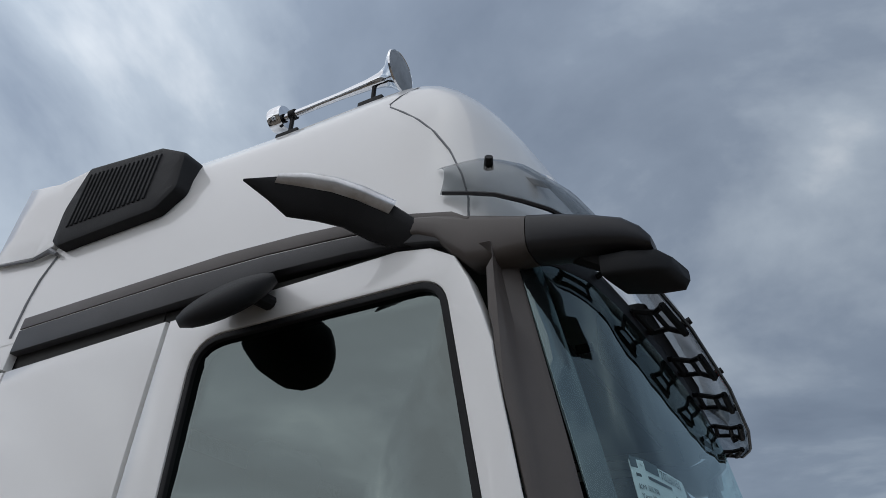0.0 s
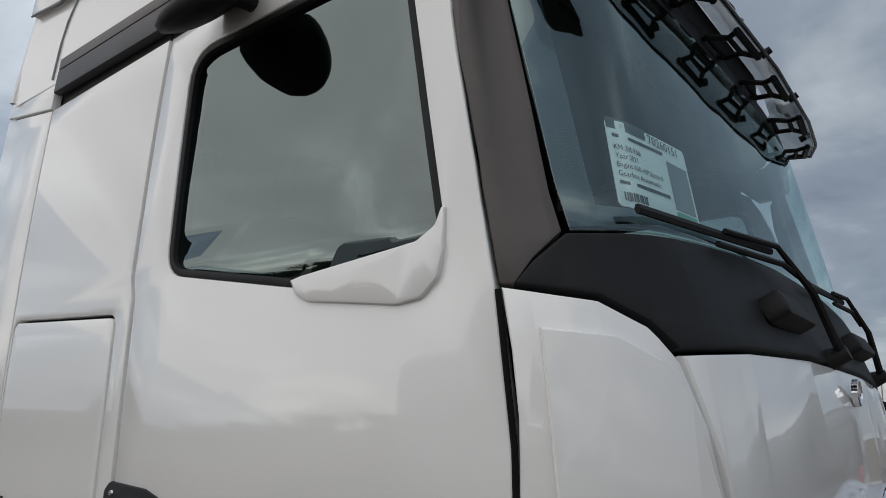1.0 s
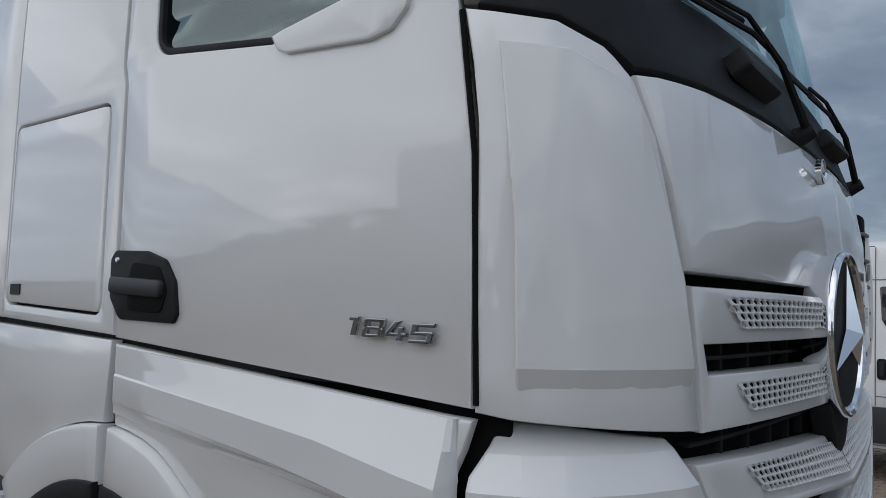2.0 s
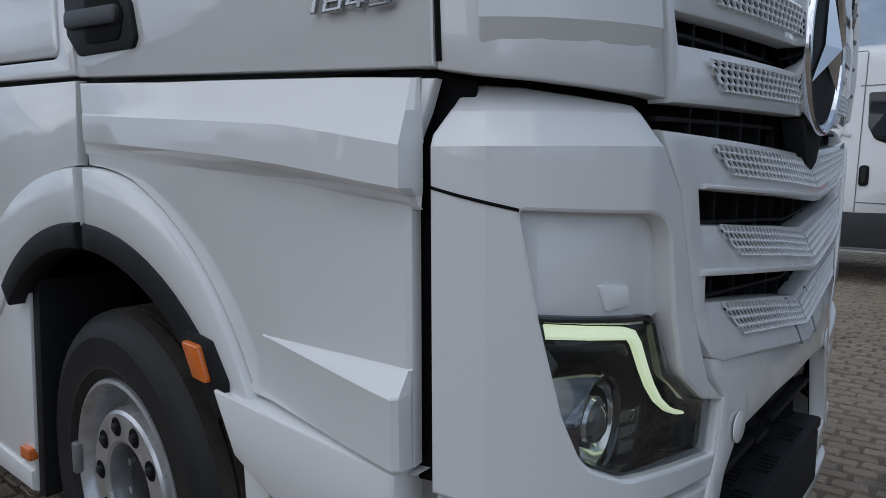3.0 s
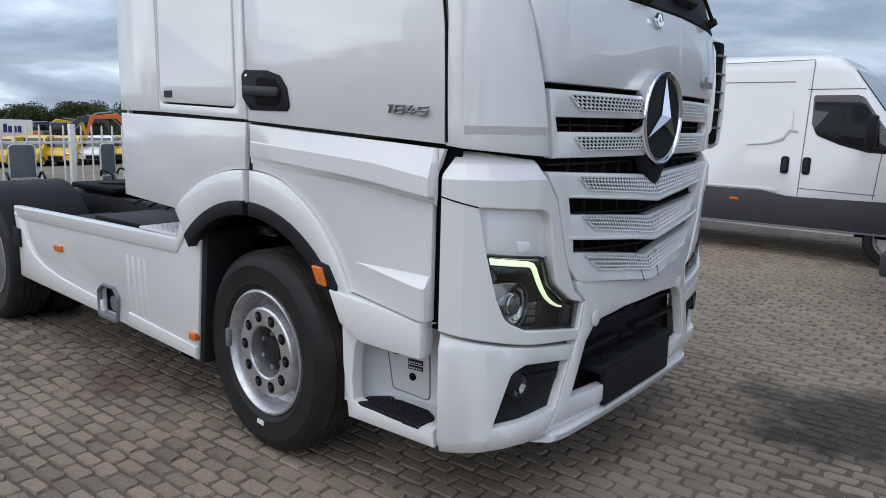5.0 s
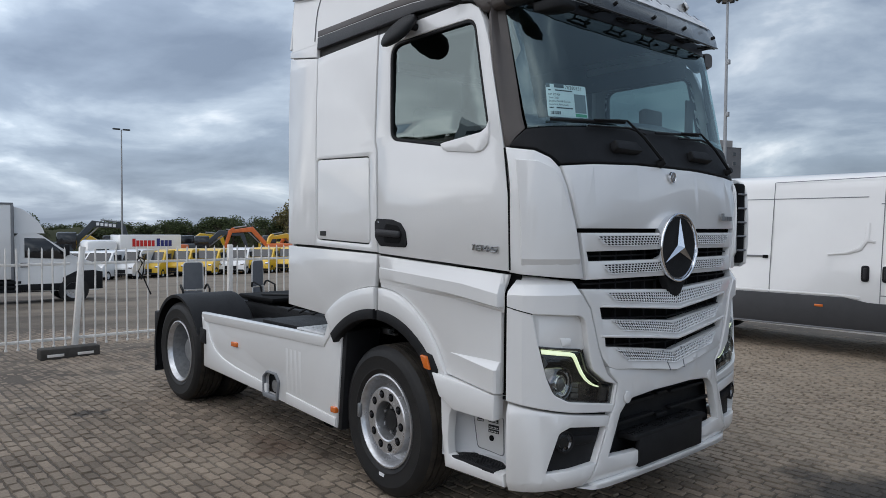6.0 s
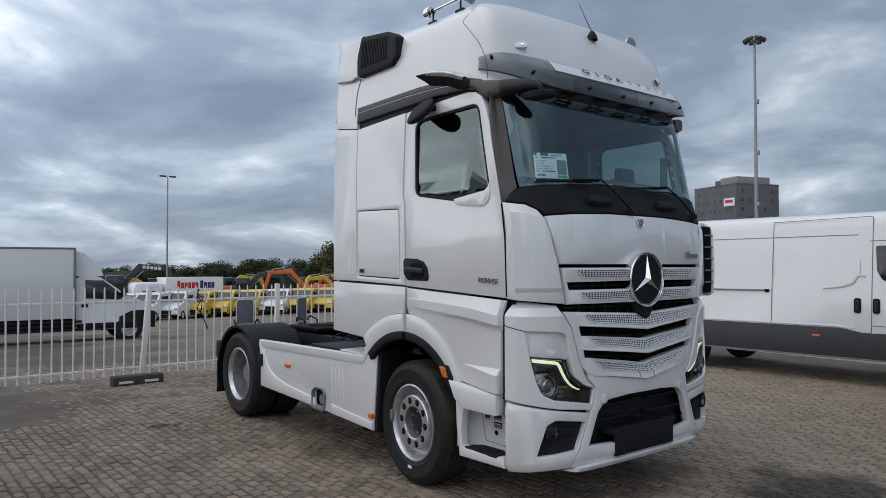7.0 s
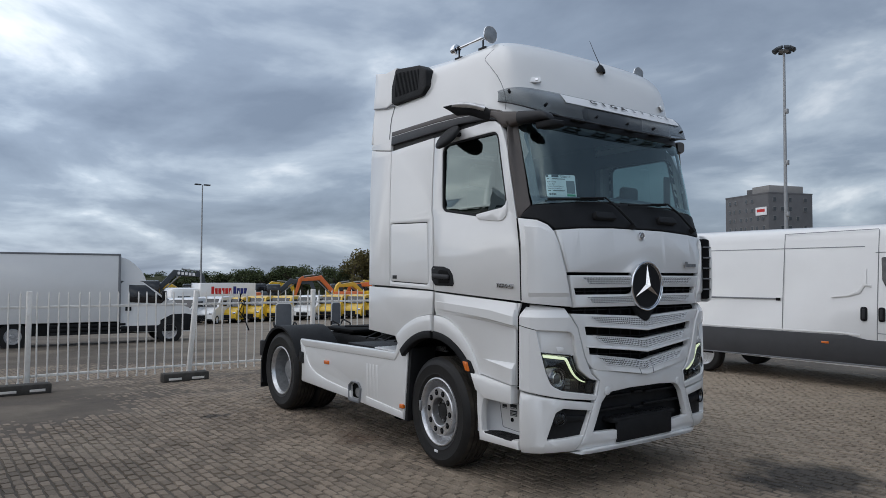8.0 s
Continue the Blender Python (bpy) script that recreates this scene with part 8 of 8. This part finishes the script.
def card_text(body, x, y, size, wide=1.0, material=INK):
    bm = text_mesh(body, size, 0.0)
    lo = min(v.co.x for v in bm.verts)
    for v in bm.verts:
        q = CARDM @ Vector((x + (v.co.x - lo) * wide * 0.68, y + v.co.y, 0))
        v.co = skin(q.x, q.y, -0.0285)
    part("print", bm, material, card)


card_rect(0.0, 0.42, 0.87, 1.0, SLATE, "header_block")
card_rect(0.12, 0.36, 0.91, 0.95, PAPER, "bar")
card_text("70260151", 0.45, 0.90, 0.16)
card_rect(0.04, 0.62, 0.775, 0.81, INK, "bar")
card_text("KM 335.958", 0.04, 0.655, 0.085)
card_text("Year 2021", 0.04, 0.555, 0.085)
card_text("Engine 450 HP Euro 6", 0.04, 0.455, 0.085)
card_text("Gearbox Automatic", 0.04, 0.355, 0.085)
card_rect(0.04, 0.60, 0.24, 0.275, INK, "bar")
for k in range(12):
    card_rect(0.06 + k * 0.02, 0.068 + k * 0.02 + 0.004 * (k % 3), 0.06, 0.15, INK, "bar")
card_rect(0.66, 0.96, 0.14, 0.72, GREYP, "grey_square")
card_rect(0.66, 0.96, 0.02, 0.11, GREENP, "green_strip")
card_text("SCAN FOR PRICE", 0.675, 0.065, 0.062, 0.78, PAPER)

# ---- pavers: those nearest the camera one by one, the rest joined ----
PX, PY = 0.168, 0.094
prg = random.Random(11)


def paver_shape(rg_, L, W):
    """Points of one worn paver with a wavy, chipped outline: rim below, face above."""
    e = 0.0052
    ring_ = [(-0.5, -0.42), (-0.43, -0.5), (0.02, -0.5), (0.44, -0.5), (0.5, -0.4), (0.5, 0.42), (0.42, 0.5), (-0.03, 0.5), (-0.44, 0.5), (-0.5, 0.41)]
    ta = rg_.uniform(-0.055, 0.055)
    lo = [((L - 2 * e) * (x + rg_.uniform(-0.04, 0.04)), (W - 2 * e) * (y + rg_.uniform(-0.075, 0.075))) for x, y in ring_]
    lo = [(x - ta * y, y + ta * x) for x, y in lo]
    hi = [(x * rg_.uniform(0.82, 0.94), y * rg_.uniform(0.72, 0.90)) for x, y in lo]
    tilt = (rg_.uniform(-0.035, 0.035), rg_.uniform(-0.05, 0.05))
    h = rg_.uniform(-0.005, 0.004)
    return [(x, y, -0.019) for x, y in lo] + [(x, y, h + tilt[0] * x + tilt[1] * y) for x, y in hi]


QUADS = [tuple(range(10, 20))] + [(k, (k + 1) % 10, 10 + (k + 1) % 10, 10 + k) for k in range(10)]
kinds = []
for k in range(14):
    me = bpy.data.meshes.new("paver")
    me.from_pydata(paver_shape(prg, PX, PY), [], QUADS)
    me.materials.append(PAVER)
    for p in me.polygons:
        p.use_smooth = False
    kinds.append(me)


def sunk(x, y):
    """How far sand has covered the pavers at a place."""
    d = noise.noise((x * 0.35, y * 0.35, 1.7)) * 0.6 + noise.noise((x * 1.3, y * 1.3, 5.1)) * 0.3
    near_fence = min(1.0, max(0.0, (-2.6 - x) / 2.5))
    side = min(1.0, max(0.0, (y - 4.5) / 3.0))
    return max(0.0, d + 0.55 * near_fence + 0.5 * side - 0.14) * 0.026


NEAR = [(-1.2, 0.85, -2.15, -1.35), (1.65, 2.75, -0.6, 0.75)]
vs, fs = [], []
lone = 0
r = 0
y = -12.0
while y < 11.0:
    x = -13.0 + (0.5 * PX if r % 2 else 0.0) + prg.uniform(-0.02, 0.02)
    while x < 10.0:
        near = any(a <= x <= b and c <= y <= d for a, b, c, d in NEAR)
        z = fall(x) - sunk(x, y)
        if near and lone < 300:
            ob = new("paver", kinds[prg.randrange(14)])
            ob.parent = ground
            ob.location = (x, y, z)
            lone += 1
        elif z - fall(x) > -0.014:
            b0 = len(vs)
            vs += [(x + a, y + b, z + c) for a, b, c in paver_shape(prg, PX, PY)]
            fs += [tuple([b0 + q for q in f]) for f in QUADS]
        x += PX
    y += PY
    r += 1
me = bpy.data.meshes.new("pavers")
me.from_pydata(vs, [], fs)
me.materials.append(PAVERS)
tagged(new("pavers", me), "rows of worn grey-brown concrete pavers", "paving", kind="stuff")

# loose grit in the joints round the front of the truck
GRIT = mat("loose_grit", (0.30, 0.26, 0.21), 0.85, vary=0.4, scale=30)
grg = random.Random(23)
vs, fs = [], []
SHARD = [(0, 1, 4), (1, 2, 4), (2, 3, 4), (3, 0, 4)]
for k in range(9000):
    x, y = grg.uniform(-3.2, 3.6), grg.uniform(-3.6, 1.2)
    if noise.noise((x * 0.9, y * 0.9, 3.3)) + grg.uniform(-0.35, 0.35) < 0.02:
        continue
    q, z, a = grg.uniform(0.0018, 0.0048) * (1.5 if grg.random() < 0.05 else 1), fall(x) - (0.010 if grg.random() < 0.6 else 0.003), grg.uniform(0, 6.28)
    b0 = len(vs)
    vs += [(x + q * math.cos(a + 1.571 * j) * grg.uniform(0.7, 1.4), y + q * math.sin(a + 1.571 * j), z) for j in range(4)] + [(x + q * 0.2, y, z + 0.002 + q * 1.0)]
    fs += [tuple([b0 + j for j in f]) for f in SHARD]
me = bpy.data.meshes.new("grit")
me.from_pydata(vs, [], fs)
me.materials.append(GRIT)
tagged(new("grit", me), "loose sandy grit scattered on the paving", "grit", kind="stuff")
